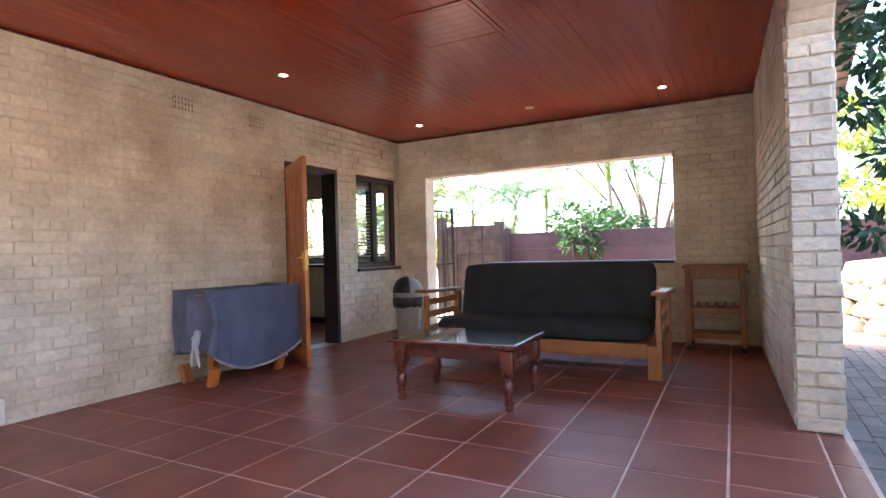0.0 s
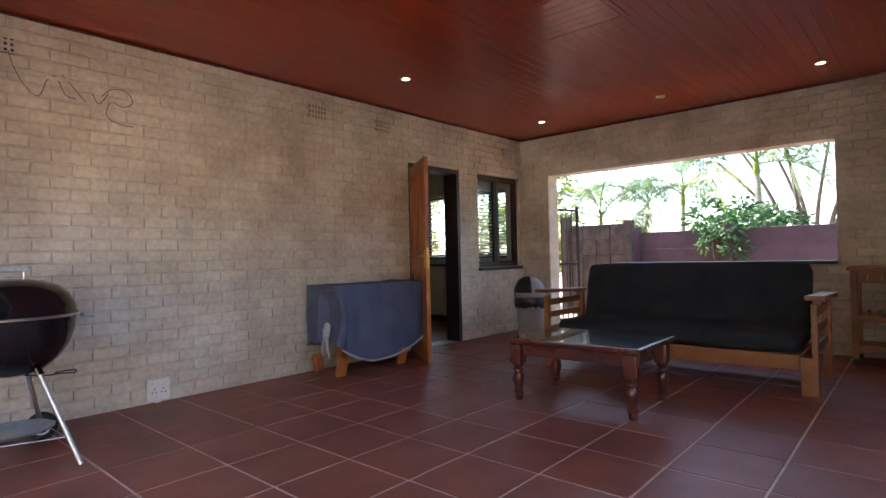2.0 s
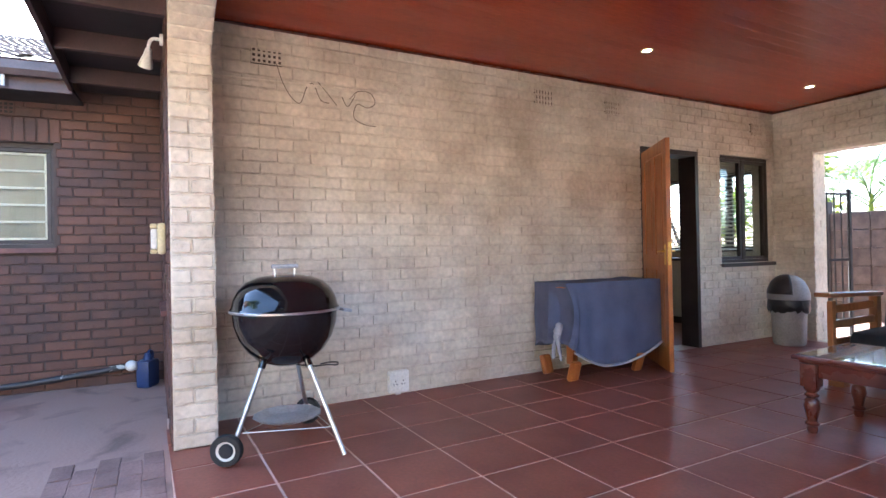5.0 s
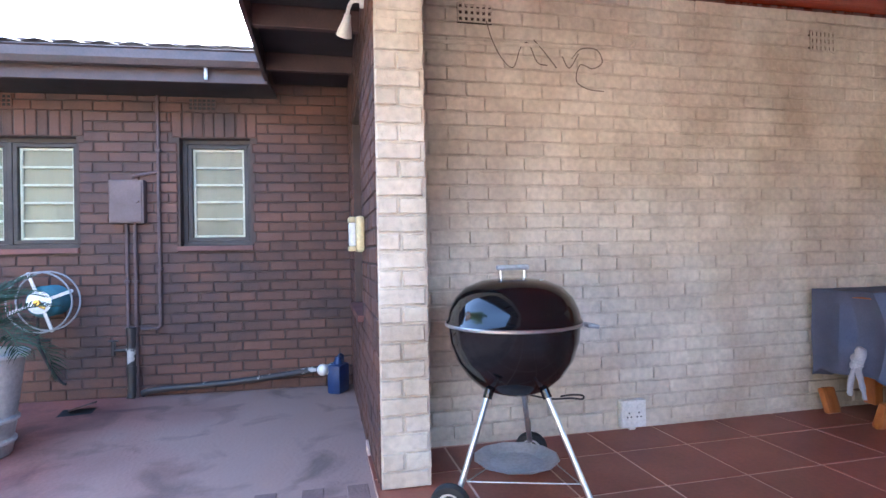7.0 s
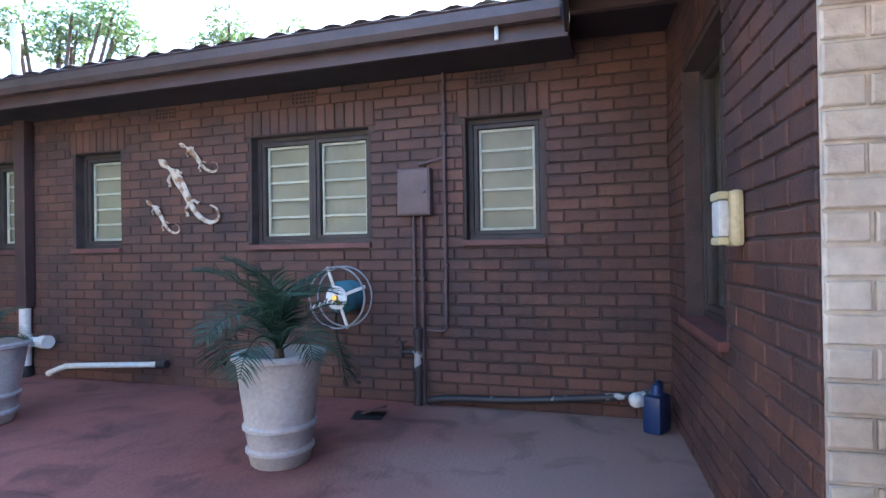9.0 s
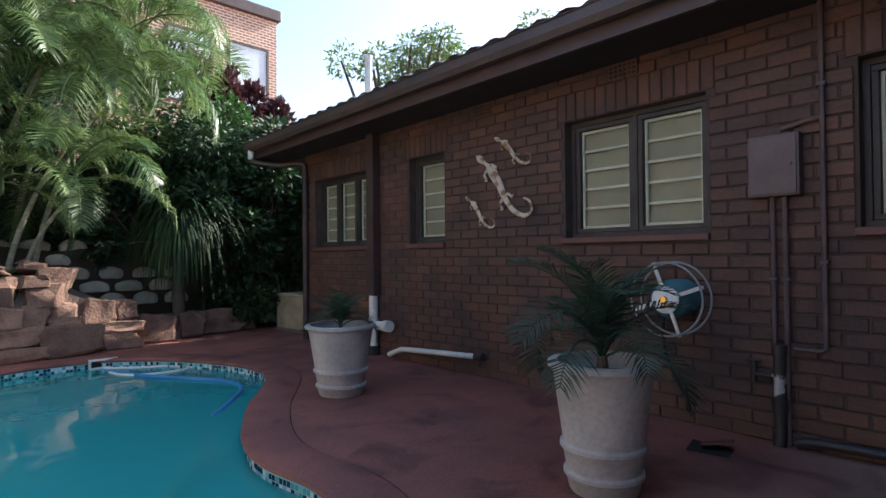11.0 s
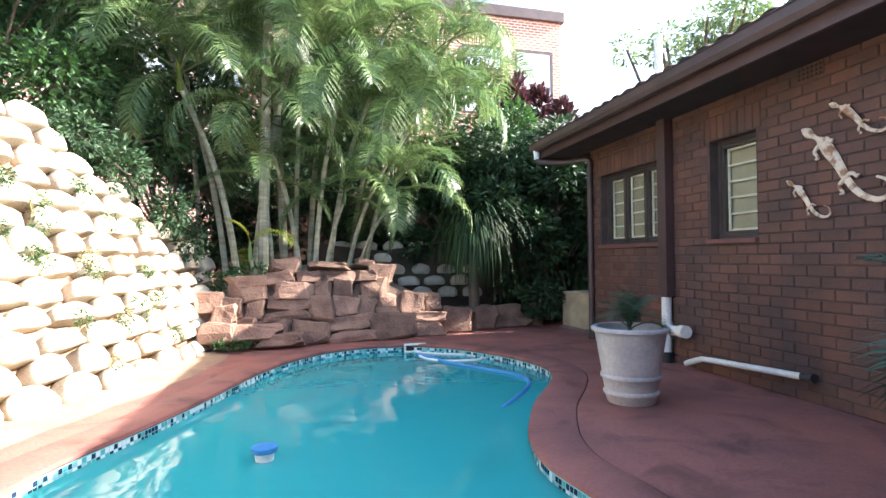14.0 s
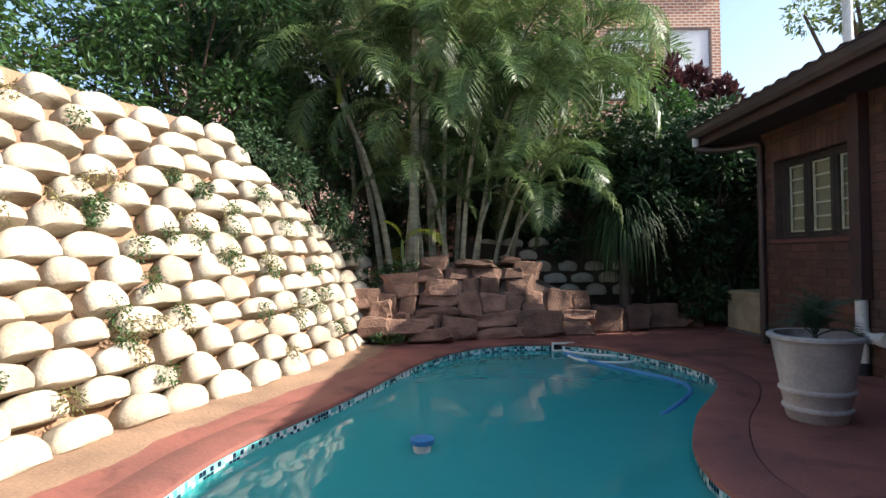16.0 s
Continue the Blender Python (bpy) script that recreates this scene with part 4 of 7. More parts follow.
# coffee table
ct = thing("coffee_table", "dark red wooden coffee table with turned legs, glossy inset top", "table", pose(-1.885, 3.655, 0.0, 0, 0, 2.0))
bm = bmesh.new()
box(bm, -0.50, 0.50, -0.345, 0.345, 0.425, 0.452, 0.008)
box(bm, -0.475, 0.475, -0.305, 0.305, 0.405, 0.4245, 0.006)
part("tabletop", bm, TEAK, ct)
bm = bmesh.new()
box(bm, -0.478, 0.478, -0.323, 0.323, 0.4505, 0.4545, 0.002)
part("inlay", bm, TABLEGLASS, ct, "dark glossy polished top panel")
bm = bmesh.new()
for x0, x1, y0, y1 in ((-0.42, 0.42, -0.285, -0.262), (-0.42, 0.42, 0.262, 0.285), (-0.44, -0.42, -0.262, 0.262), (0.42, 0.44, -0.262, 0.262)):
    box(bm, x0, x1, y0, y1, 0.325, 0.404, 0.004)
part("apron", bm, TEAK, ct)
for x in (-0.42, 0.42):
    for y in (-0.28, 0.28):
        bm = bmesh.new()
        box(bm, x - 0.043, x + 0.043, y - 0.043, y + 0.043, 0.27, 0.404, 0.005)
        lathe(bm, [(0.0, 0.0), (0.018, 0.0), (0.024, 0.02), (0.022, 0.04), (0.03, 0.05), (0.03, 0.06), (0.02, 0.07), (0.026, 0.11), (0.034, 0.15), (0.03, 0.19), (0.019, 0.205), (0.03, 0.215), (0.03, 0.225), (0.02, 0.235), (0.033, 0.255), (0.033, 0.272), (0.0, 0.272)], 20, m=Matrix.Translation((x, y, 0)) @ Matrix.Diagonal((1.25, 1.25, 1, 1)))
        part("leg", bm, TEAK, ct, smooth=True)

# kitchen trolley
cart = thing("kitchen_trolley", "pine kitchen trolley with a drawer, shelves and a bottle rack", "trolley", pose(-0.32, 6.12, 0))
bm = bmesh.new()
box(bm, -0.30, 0.30, -0.02, 0.40, 0.845, 0.88, 0.006)
part("top", bm, DARKPINE, cart)
for x in (-0.25, 0.25):
    for y in (0.02, 0.36):
        bm = bmesh.new()
        box(bm, x - 0.025, x + 0.025, y - 0.02, y + 0.02, 0.055, 0.844, 0.004)
        leg = part("leg", bm, DARKPINE, cart)
        bm = bmesh.new()
        rod(bm, (x, y - 0.012, 0.028), (x, y + 0.012, 0.028), 0.028, seg=16)
        rod(bm, (x, y, 0.03), (x, y, 0.056), 0.008)
        part("castor", bm, RUBBER, leg)
bm = bmesh.new()
box(bm, -0.223, 0.223, 0.0, 0.37, 0.74, 0.843, 0.004)
drawer = part("drawer", bm, DARKPINE, cart)
for x in (-0.15, -0.05, 0.05, 0.15):
    bm = bmesh.new()
    tube(bm, curve([(x, -0.001, 0.80), (x, -0.02, 0.80), (x, -0.035, 0.785), (x, -0.03, 0.77)], 4), 0.005)
    part("hook", bm, STEEL, drawer)
for z in (0.16, 0.42):
    for i in range(5):
        bm = bmesh.new()
        box(bm, -0.27, 0.27, 0.02 + i * 0.075, 0.07 + i * 0.075, z, z + 0.018, 0.003)
        part("shelf_slat", bm, DARKPINE, cart)
    bm = bmesh.new()
    box(bm, -0.224, 0.224, -0.002, 0.016, z - 0.03, z + 0.025, 0.003)
    part("shelf_rail", bm, DARKPINE, cart)
for i in range(5):
    x = -0.17 + i * 0.085
    bm = bmesh.new()
    box(bm, x - 0.012, x + 0.012, 0.02, 0.36, 0.44, 0.475, 0.006)
    part("bottle_rest", bm, DARKPINE, cart)
bm = bmesh.new()
rod(bm, (0.305, 0.0, 0.80), (0.305, 0.38, 0.80), 0.012)
part("towel_rail", bm, DARKPINE, cart)

# swing-top bin
bin_ = thing("swing_bin", "grey plastic swing-top bin with a black bag over its rim", "bin", pose(-4.02, 6.17, 0))
bm = bmesh.new()
lathe(bm, [(0.0, 0.0), (0.145, 0.0), (0.15, 0.01), (0.18, 0.5), (0.178, 0.5), (0.16, 0.02), (0, 0.02)], 32)
part("body", bm, GREYPLASTIC, bin_, smooth=True)
bm = bmesh.new()
rnd = random.Random(5)
k = 40
rows = []
for r, z, j in ((0.19, 0.53, 0.0), (0.2, 0.52, 0.004), (0.202, 0.45, 0.01), (0.205, 0.38, 0.016)):
    rows.append([bm.verts.new(((r + rnd.uniform(-j, j)) * math.cos(i * 2 * math.pi / k), (r + rnd.uniform(-j, j)) * math.sin(i * 2 * math.pi / k), z + rnd.uniform(-j, j) * 1.8)) for i in range(k)])
for a, b in zip(rows, rows[1:]):
    for i in range(k):
        bm.faces.new((a[i], a[(i + 1) % k], b[(i + 1) % k], b[i]))
bag = part("bag", bm, BLACKPLASTIC, bin_, "crumpled black bin bag", smooth=True)
bag.modifiers.new("thick", "SOLIDIFY").thickness = 0.003
bm = bmesh.new()
lathe(bm, [(0.205, 0.50), (0.21, 0.51), (0.208, 0.55), (0.19, 0.62), (0.15, 0.70), (0.08, 0.755), (0.0, 0.77)], 32)
part("lid", bm, GREYPLASTIC, bin_, smooth=True)
bm = bmesh.new()
k = 10
for i in range(k + 1):
    a = radians(8 + 78 * i / k)
    for j in range(k + 1):
        b = radians(-150 + 100 * j / k)
        bm.verts.new((0.212 * math.cos(a) ** 0.8 * math.cos(b), 0.212 * math.cos(a) ** 0.8 * math.sin(b), 0.53 + 0.245 * math.sin(a)))
bm.verts.ensure_lookup_table()
for i in range(k):
    for j in range(k):
        q = i * (k + 1) + j
        bm.faces.new((bm.verts[q], bm.verts[q + 1], bm.verts[q + k + 2], bm.verts[q + k + 1]))
flap = part("flap", bm, BLACKPLASTIC, bin_, "black swing flap", smooth=True)
flap.modifiers.new("thick", "SOLIDIFY").thickness = 0.006

# covered folding table against the wall
tb = thing("covered_table", "folded wooden table under a slate-blue cloth cover tied at the corner", "table", pose(-4.155, 3.505, 0))
TL = 0.555
for y in (-0.46, 0.28):
    for x in (-0.12, 0.12):
        bm = bmesh.new()
        boxed(bm, Matrix.Translation((x * 1.5, y, 0.085)) @ Matrix.Rotation(radians(18 if x > 0 else -18), 4, "Y"), 0.05, 0.1, 0.17, 0.02)
        part("foot", bm, DOORWOOD, tb)
    bm = bmesh.new()
    box(bm, -0.04, 0.04, y * 0.7 - 0.03, y * 0.7 + 0.03, 0.1, 0.78, 0.006)
    part("post", bm, DOORWOOD, tb)
bm = bmesh.new()
box(bm, -0.18, 0.18, -TL + 0.02, TL - 0.02, 0.775, 0.79, 0.004)
part("board", bm, DOORWOOD, tb)
bm = bmesh.new()
n1, n2 = 44, 16


def hem_z(y):
    """The hem sags in the middle and is drawn up towards the tied corner."""
    s = (y + TL) / (2 * TL)
    return 0.10 + 0.16 * max(0.0, (s - 0.45) / 0.55) ** 2.2 + 0.20 * max(0.0, (0.4 - s) / 0.4) ** 1.6


loop = []
per = []
W2 = 0.205
for i in range(n1 + 1):
    per.append((W2, -TL + 2 * TL * i / n1))
for i in range(1, 10):
    per.append((W2 - 2 * W2 * i / 10, TL))
for i in range(n1 + 1):
    per.append((-W2, TL - 2 * TL * i / n1))
for i in range(1, 10):
    per.append((-W2 + 2 * W2 * i / 10, -TL))
NP = len(per)
rows = []
for j in range(n2 + 1):
    t = j / n2
    row = []
    for i, (x, y) in enumerate(per):
        s = abs(y) / TL
        dropz = hem_z(y) if x > -W2 * 0.99 else 0.25
        z = 0.815 - (0.815 - dropz) * t
        fold = 0.006 * t * math.sin(i * 0.55) + 0.03 * t * math.exp(-((y + TL) / 0.25) ** 2) * math.sin(i * 0.9) + 0.02 * t * noise.noise(Vector((x * 4, y * 3, t * 3)))
        flare = 1 + 0.06 * t
        pinch = 0.07 * math.sin(math.pi * t) * math.exp(-((y + TL) / 0.12) ** 2) if x > 0 else 0
        row.append(bm.verts.new(((x + (fold if abs(y) < TL else 0)) * flare, y * (1 + 0.015 * t) + (fold if abs(y) >= TL else 0) + pinch * 1.2, z + 0.012 * noise.noise(Vector((y * 5, x * 5, 1))))))
    rows.append(row)
for a, b in zip(rows, rows[1:]):
    for i in range(NP):
        bm.faces.new((a[i], a[(i + 1) % NP], b[(i + 1) % NP], b[i]))
bm.faces.new(rows[0])
cov = part("cover", bm, BLUECLOTH, tb, "slate-blue cloth cover with drooping hem", smooth=True)
cov.modifiers.new("thick", "SOLIDIFY").thickness = 0.004
bm = bmesh.new()
hem = [(v.x + 0.006, v.y, v.z) for v in [Vector((per[i][0] * 1.06, per[i][1] * 1.015, hem_z(per[i][1]))) for i in range(3, n1 + 1, 2)]]
tube(bm, hem, 0.011, 6)
part("hem", bm, GREYCLOTH, tb, "pale grey hem cord", smooth=True)
bm = bmesh.new()
for cx, cz, rx, rz in ((0.0, 0.44, 0.045, 0.04), (0.02, 0.47, 0.03, 0.05), (-0.01, 0.40, 0.035, 0.035)):
    bmesh.ops.create_icosphere(bm, subdivisions=2, radius=1, matrix=Matrix.Translation((0.12 + cx, -TL - 0.02, cz - 0.02)) @ Matrix.Diagonal((rx, 0.03, rz, 1)))
for dx in (-0.03, 0.03):
    pts = curve([(0.12, -TL - 0.02, 0.38), (0.12 + dx, -TL - 0.035, 0.3), (0.12 + dx * 1.6, -TL - 0.03, 0.19)], 5)
    tube(bm, pts, 0.02, 7, 0.6)
for v in bm.verts:
    v.co += Vector((0, noise.noise(v.co * 30), noise.noise(v.co * 25 + Vector((3, 0, 0))))) * 0.012
part("knot", bm, GREYCLOTH, tb, "pale grey knotted cloth tie", smooth=True)

# kettle barbecue
K = (-3.73, 0.66)
bbq = thing("kettle_barbecue", "black enamel kettle barbecue on three steel legs with two wheels", "barbecue", pose(K[0], K[1], 0) @ Matrix.Scale(1.035, 4))
R = 0.29
bm = bmesh.new()
lathe(bm, [(0.0, 0.445), (0.08, 0.447), (0.15, 0.475), (0.21, 0.53), (0.255, 0.6), (0.28, 0.68), (0.286, 0.745), (0.292, 0.75), (0.28, 0.752), (0.0, 0.75)], 48)
part("bowl", bm, ENAMEL, bbq, smooth=True)
bm = bmesh.new()
lathe(bm, [(0.0, 0.7535), (0.296, 0.7535), (0.298, 0.762), (0.288, 0.775), (0.28, 0.815), (0.255, 0.865), (0.21, 0.91), (0.14, 0.938), (0.07, 0.948), (0.0, 0.95)], 48)
lid = part("lid", bm, ENAMEL, bbq, smooth=True)
bm = bmesh.new()
lathe(bm, [(0.293, 0.746), (0.301, 0.748), (0.302, 0.757), (0.297, 0.762)], 48)
part("rim", bm, STEEL, bbq, smooth=True)
bm = bmesh.new()
boxed(bm, Matrix.Translation((0, 0, 0.995)), 0.032, 0.15, 0.024, 0.01)
handle = part("lid_handle", bm, ALU, lid, "grey handle bar")
for s in (-1, 1):
    bm = bmesh.new()
    tube(bm, [(0, s * 0.055, 0.944), (0, s * 0.055, 0.986)], 0.008)
    part("handle_post", bm, STEEL, handle)
bm = bmesh.new()
boxed(bm, Matrix.Translation((0.07, 0.325, 0.735)) @ Matrix.Rotation(radians(-8), 4, "X"), 0.09, 0.055, 0.018, 0.007)
part("side_handle", bm, ALU, bbq)
feet = [Vector((0.16, -0.33, 0)), Vector((0.34, 0.22, 0)), Vector((-0.33, 0.20, 0))]
for i, f in enumerate(feet):
    top = f.normalized() * 0.15
    end = f if i == 1 else f.normalized() * (f.length - 0.02)
    bm = bmesh.new()
    rod(bm, (top.x, top.y, 0.49), (end.x, end.y, 0.0 if i == 1 else 0.07), 0.0125, seg=14)
    leg = part("leg", bm, STEEL, bbq, "bare steel tube leg", smooth=True)
    bm = bmesh.new()
    rod(bm, (top.x, top.y, 0.49), (top.x + (end.x - top.x) * 0.08, top.y + (end.y - top.y) * 0.08, 0.45), 0.02, seg=14)
    part("socket", bm, ENAMEL, leg)
for i in (0, 2):
    f = feet[i]
    axle = Vector((0.9, -0.43, 0)).normalized()
    q = axle.to_track_quat("Z", "Y").to_matrix().to_4x4()
    c = f + Vector((0, 0, 0.08)) + axle * 0.03
    bm = bmesh.new()
    lathe(bm, [(0.05, -0.022), (0.074, -0.022), (0.08, -0.012), (0.08, 0.012), (0.074, 0.022), (0.05, 0.022), (0.05, -0.022)], 28, m=Matrix.Translation(c) @ q)
    wh = part("wheel", bm, RUBBER, bbq, smooth=True)
    bm = bmesh.new()
    lathe(bm, [(0.0, -0.018), (0.03, -0.018), (0.034, -0.008), (0.05, -0.016), (0.05, 0.016), (0.034, 0.008), (0.03, 0.02), (0.0, 0.02)], 28, m=Matrix.Translation(c) @ q)
    part("hub", bm, WHITEPLASTIC, wh, "white wheel ring", smooth=True)
    bm = bmesh.new()
    lathe(bm, [(0.0, -0.024), (0.03, -0.022), (0.036, -0.016), (0.036, 0.016), (0.03, 0.022), (0.0, 0.024)], 24, m=Matrix.Translation(c) @ q)
    part("hub_cap", bm, RUBBER, wh, "dark plastic hub cap", smooth=True)
bm = bmesh.new()
lathe(bm, [(0.0, 0.135), (0.12, 0.135), (0.185, 0.16), (0.19, 0.165), (0.183, 0.168), (0.118, 0.142), (0.0, 0.142)], 12)
part("ash_tray", bm, ALU, bbq, "grey aluminium ash dish")
for a, b in ((0, 1), (1, 2), (2, 0)):
    bm = bmesh.new()
    p, q = feet[a] * 0.78, feet[b] * 0.78
    rod(bm, (p.x, p.y, 0.135), (q.x, q.y, 0.135), 0.0028, seg=8)
    part("brace", bm, STEEL, bbq)
bm = bmesh.new()
tube(bm, curve([(0.06, 0.04, 0.448), (0.12, 0.12, 0.44), (0.15, 0.19, 0.445), (0.16, 0.24, 0.44), (0.14, 0.25, 0.45), (0.125, 0.21, 0.452), (0.12, 0.16, 0.447)], 5), 0.004)
part("damper_handle", bm, RUBBER, bbq)
for s, c in ((0.06, 0.95), ):
    bm = bmesh.new()
    lathe(bm, [(0.0, 0.0), (0.05, 0.0), (0.05, 0.006), (0.0, 0.008)], 20, m=Matrix.Translation((0.10, 0.13, 0.915)) @ Matrix.Rotation(radians(28), 4, Vector((-0.13, 0.10, 0)).normalized()))
    part("vent", bm, STEEL, lid)

# ---- courtyard: things on and by the pool wing ----
def wall_at(u, z, out=0.0):
    """A frame on the pool wall, u from the corner."""
    return WING @ Matrix.Translation((out, -u, z)) @ Matrix.Rotation(radians(90), 4, "Z")


FLAKING = material("flaking_white_paint", (0.5, 0.48, 0.44), (0.03, 0.026, 0.026), 16, 60, 0.5, 0.3, lo=0.5, hi=0.56)
SILLRED = material("red_sill", (0.16, 0.06, 0.05), (0.11, 0.045, 0.04), 4, 50, 0.5, 0.2)
FRAMEGREY = material("weathered_brown_frame", (0.055, 0.042, 0.036), (0.035, 0.026, 0.023), 5, 60, 0.5, 0.15)
for i, ((a, b, c, d), lights) in enumerate(zip(WINS, (1, 2, 1, 3))):
    window("window_%d" % (i + 1), wall_at(b, c), b - a, d - c, lights, FRAMEGREY, 0.09, "brown timber window with white burglar bars and a drawn cream curtain", bars=6, blind=FROST, sill=SILLRED)
window("window_7", pose(-5.80, PY0, 0.72), 0.94, 1.42, 2, FRAMEGREY, 0.09, "tall brown timber window in the wing wall", sill=SILLRED, blind=FROST)


def ornament(m, size, label):
    """A flat metal gecko with four legs and a curled tail."""
    bm = bmesh.new()
    body = curve([(0, 0.02, 0.50), (0.02, 0.03, 0.38), (0.035, 0.03, 0.25), (0.01, 0.03, 0.05), (-0.03, 0.03, -0.12), (-0.03, 0.025, -0.28), (0.03, 0.02, -0.41), (0.12, 0.02, -0.44), (0.17, 0.02, -0.36), (0.14, 0.02, -0.28)], 5)
    rad = [0.01, 0.022, 0.04, 0.05, 0.045, 0.03, 0.022, 0.024, 0.034, 0.046, 0.058, 0.064, 0.066, 0.063, 0.058, 0.052, 0.05, 0.048, 0.046, 0.042, 0.037]
    rings = []
    seg = 8
    for i, p in enumerate(body):
        r = 0.85 * (rad[i] if i < len(rad) else max(0.01, 0.036 - 0.0011 * (i - len(rad))))
        dr = (body[min(i + 1, len(body) - 1)] - body[max(i - 1, 0)]).normalized()
        side = Vector((dr.z, 0, -dr.x)).normalized()
        rings.append([bm.verts.new(p + side * r * math.cos(k * 2 * math.pi / seg) + Vector((0, -1, 0)) * r * 0.55 * math.sin(k * 2 * math.pi / seg)) for k in range(seg)])
    for p, q in zip(rings, rings[1:]):
        for k in range(seg):
            bm.faces.new((p[k], p[(k + 1) % seg], q[(k + 1) % seg], q[k]))
    bm.faces.new(rings[0])
    bm.faces.new(rings[-1][::-1])
    for (x, z), s in (((0.02, 0.27), 1), ((0.01, 0.27), -1), ((-0.03, -0.1), 1), ((-0.04, -0.1), -1)):
        pts = curve([(x, 0.02, z), (x + s * 0.065, 0.02, z - 0.01), (x + s * 0.075, 0.02, z - 0.07), (x + s * 0.1, 0.02, z - 0.06)], 4)
        tube(bm, pts, 0.018, 6, 0.6)
    bmesh.ops.scale(bm, vec=(size, size, size), verts=bm.verts)
    ob = solo("wall_ornament", bm, ORNAMENT, label, "ornament", group="gecko wall ornaments", smooth=True)
    ob.matrix_world = m
    return ob


def on_wall(u, z, turn=0.0, out=0.05):
    return wall_at(u, z, out) @ Matrix.Rotation(radians(turn), 4, "Y")


ornament(on_wall(4.02, 1.66, -42), 0.90, "large cream gecko ornament fixed to the brick wall")
ornament(on_wall(3.88, 1.965, -52), 0.51, "small brown gecko ornament fixed to the brick wall")
ornament(on_wall(4.285, 1.45, -45), 0.49, "small cream gecko ornament fixed to the brick wall")

# meter box, conduits, pipes
mb = thing("meter_box", "brown painted metal meter box on the brick wall", "meter box", wall_at(1.965, 1.395))
bm = bmesh.new()
box(bm, 0, 0.27, -0.09, -0.012, 0, 0.36, 0.006)
part("body", bm, CONDUITPAINT, mb)
bm = bmesh.new()
box(bm, 0.012, 0.258, -0.1, -0.0905, 0.012, 0.348, 0.004)
lidm = part("door", bm, CONDUITPAINT, mb)
bm = bmesh.new()
rod(bm, (0.225, -0.1, 0.18), (0.225, -0.112, 0.18), 0.012)
part("lock", bm, CONDUITPAINT, lidm)
cd = thing("wall_conduit", "brown painted steel conduits running up the brick wall", "conduit", WING)
X0 = 0.035
for pts in ([(X0, -1.85, 1.40), (X0, -1.85, 0.50)], [(X0, -1.785, 1.40), (X0, -1.785, -0.06)],
            [(X0, -1.595, 2.60), (X0, -1.595, 0.53), (X0, -1.615, 0.51), (X0, -1.75, 0.51)], [(X0, -1.595, 1.83), (X0, -1.80, 1.79)]):
    bm = bmesh.new()
    tube(bm, pts, 0.014, 8)
    part("pipe", bm, CONDUITPAINT, cd, smooth=True)
for y, z in ((-1.595, 2.0), (-1.595, 1.0), (-1.785, 0.9), (-1.85, 0.9)):
    bm = bmesh.new()
    box(bm, 0.011, X0 + 0.016, y - 0.022, y + 0.022, z, z + 0.02, 0.002)
    part("saddle", bm, CONDUITPAINT, cd)
dp = thing("drain_pipe", "black painted drain pipe with chipped paint and a side tap", "pipe", WING)
bm = bmesh.new()
tube(bm, [(0.055, -1.82, 0.52), (0.055, -1.82, 0.0), (0.07, -1.825, -0.06)], 0.034, 12)
part("riser", bm, PIPEPAINT, dp, smooth=True)
for z in (0.5, 0.18):
    bm = bmesh.new()
    rod(bm, (0.055, -1.82, z - 0.03), (0.055, -1.82, z + 0.03), 0.041)
    part("collar", bm, PIPEPAINT, dp, smooth=True)
bm = bmesh.new()
rod(bm, (0.055, -1.85, 0.34), (0.055, -1.96, 0.34), 0.014)
rod(bm, (0.055, -1.96, 0.30), (0.055, -1.96, 0.42), 0.017)
rod(bm, (0.055, -2.0, 0.42), (0.055, -1.92, 0.42), 0.008)
part("tap", bm, PIPEPAINT, dp, "small brass tap painted over", smooth=True)
hp = thing("waste_pipe", "dark waste pipe with flaking white end sloping along the wall foot", "pipe", WING)
bm = bmesh.new()
tube(bm, curve([(0.06, -1.74, -0.03), (0.06, -1.62, 0.0), (0.06, -1.0, 0.03), (0.06, -0.3, 0.10)], 6), 0.028, 10)
part("pipe", bm, PIPEPAINT, hp, smooth=True)
bm = bmesh.new()
tube(bm, [(0.06, -0.45, 0.085), (0.06, -0.2, 0.115)], 0.0285, 10)
rod(bm, (0.06, -0.2, 0.115), (0.06, -0.15, 0.12), 0.037)
part("end_piece", bm, FLAKING, hp, "flaking white end piece", smooth=True)

# hose reel
hr = thing("hose_reel", "wall-mounted hose reel with white spokes and a teal drum", "hose reel", wall_at(2.40, 0.775))
RR = 0.235
for y in (-0.27, -0.14):
    bm = bmesh.new()
    tube(bm, [(RR * math.cos(a * math.pi / 20), y, RR * math.sin(a * math.pi / 20)) for a in range(41)], 0.007, 8)
    part("ring", bm, GREYPLASTIC, hr, "thin grey painted ring", smooth=True)
for k in range(4):
    a = radians(20 + 90 * k)
    bm = bmesh.new()
    boxed(bm, Matrix.Translation((0.15 * math.cos(a), -0.255, 0.15 * math.sin(a))) @ Matrix.Rotation(-a, 4, "Y"), 0.2, 0.01, 0.026, 0.004)
    part("spoke", bm, ALU, hr, "flat pale grey spoke")
bm = bmesh.new()
lathe(bm, [(0.0, 0.0), (0.085, 0.0), (0.09, 0.01), (0.06, 0.02), (0.0, 0.022)], 28, m=Matrix.Translation((0, -0.262, 0)) @ Matrix.Rotation(radians(90), 4, "X"))
part("hub", bm, WHITEPLASTIC, hr, "pale round hub plate", smooth=True)
bm = bmesh.new()
prof = [(0.0, 0.0)]
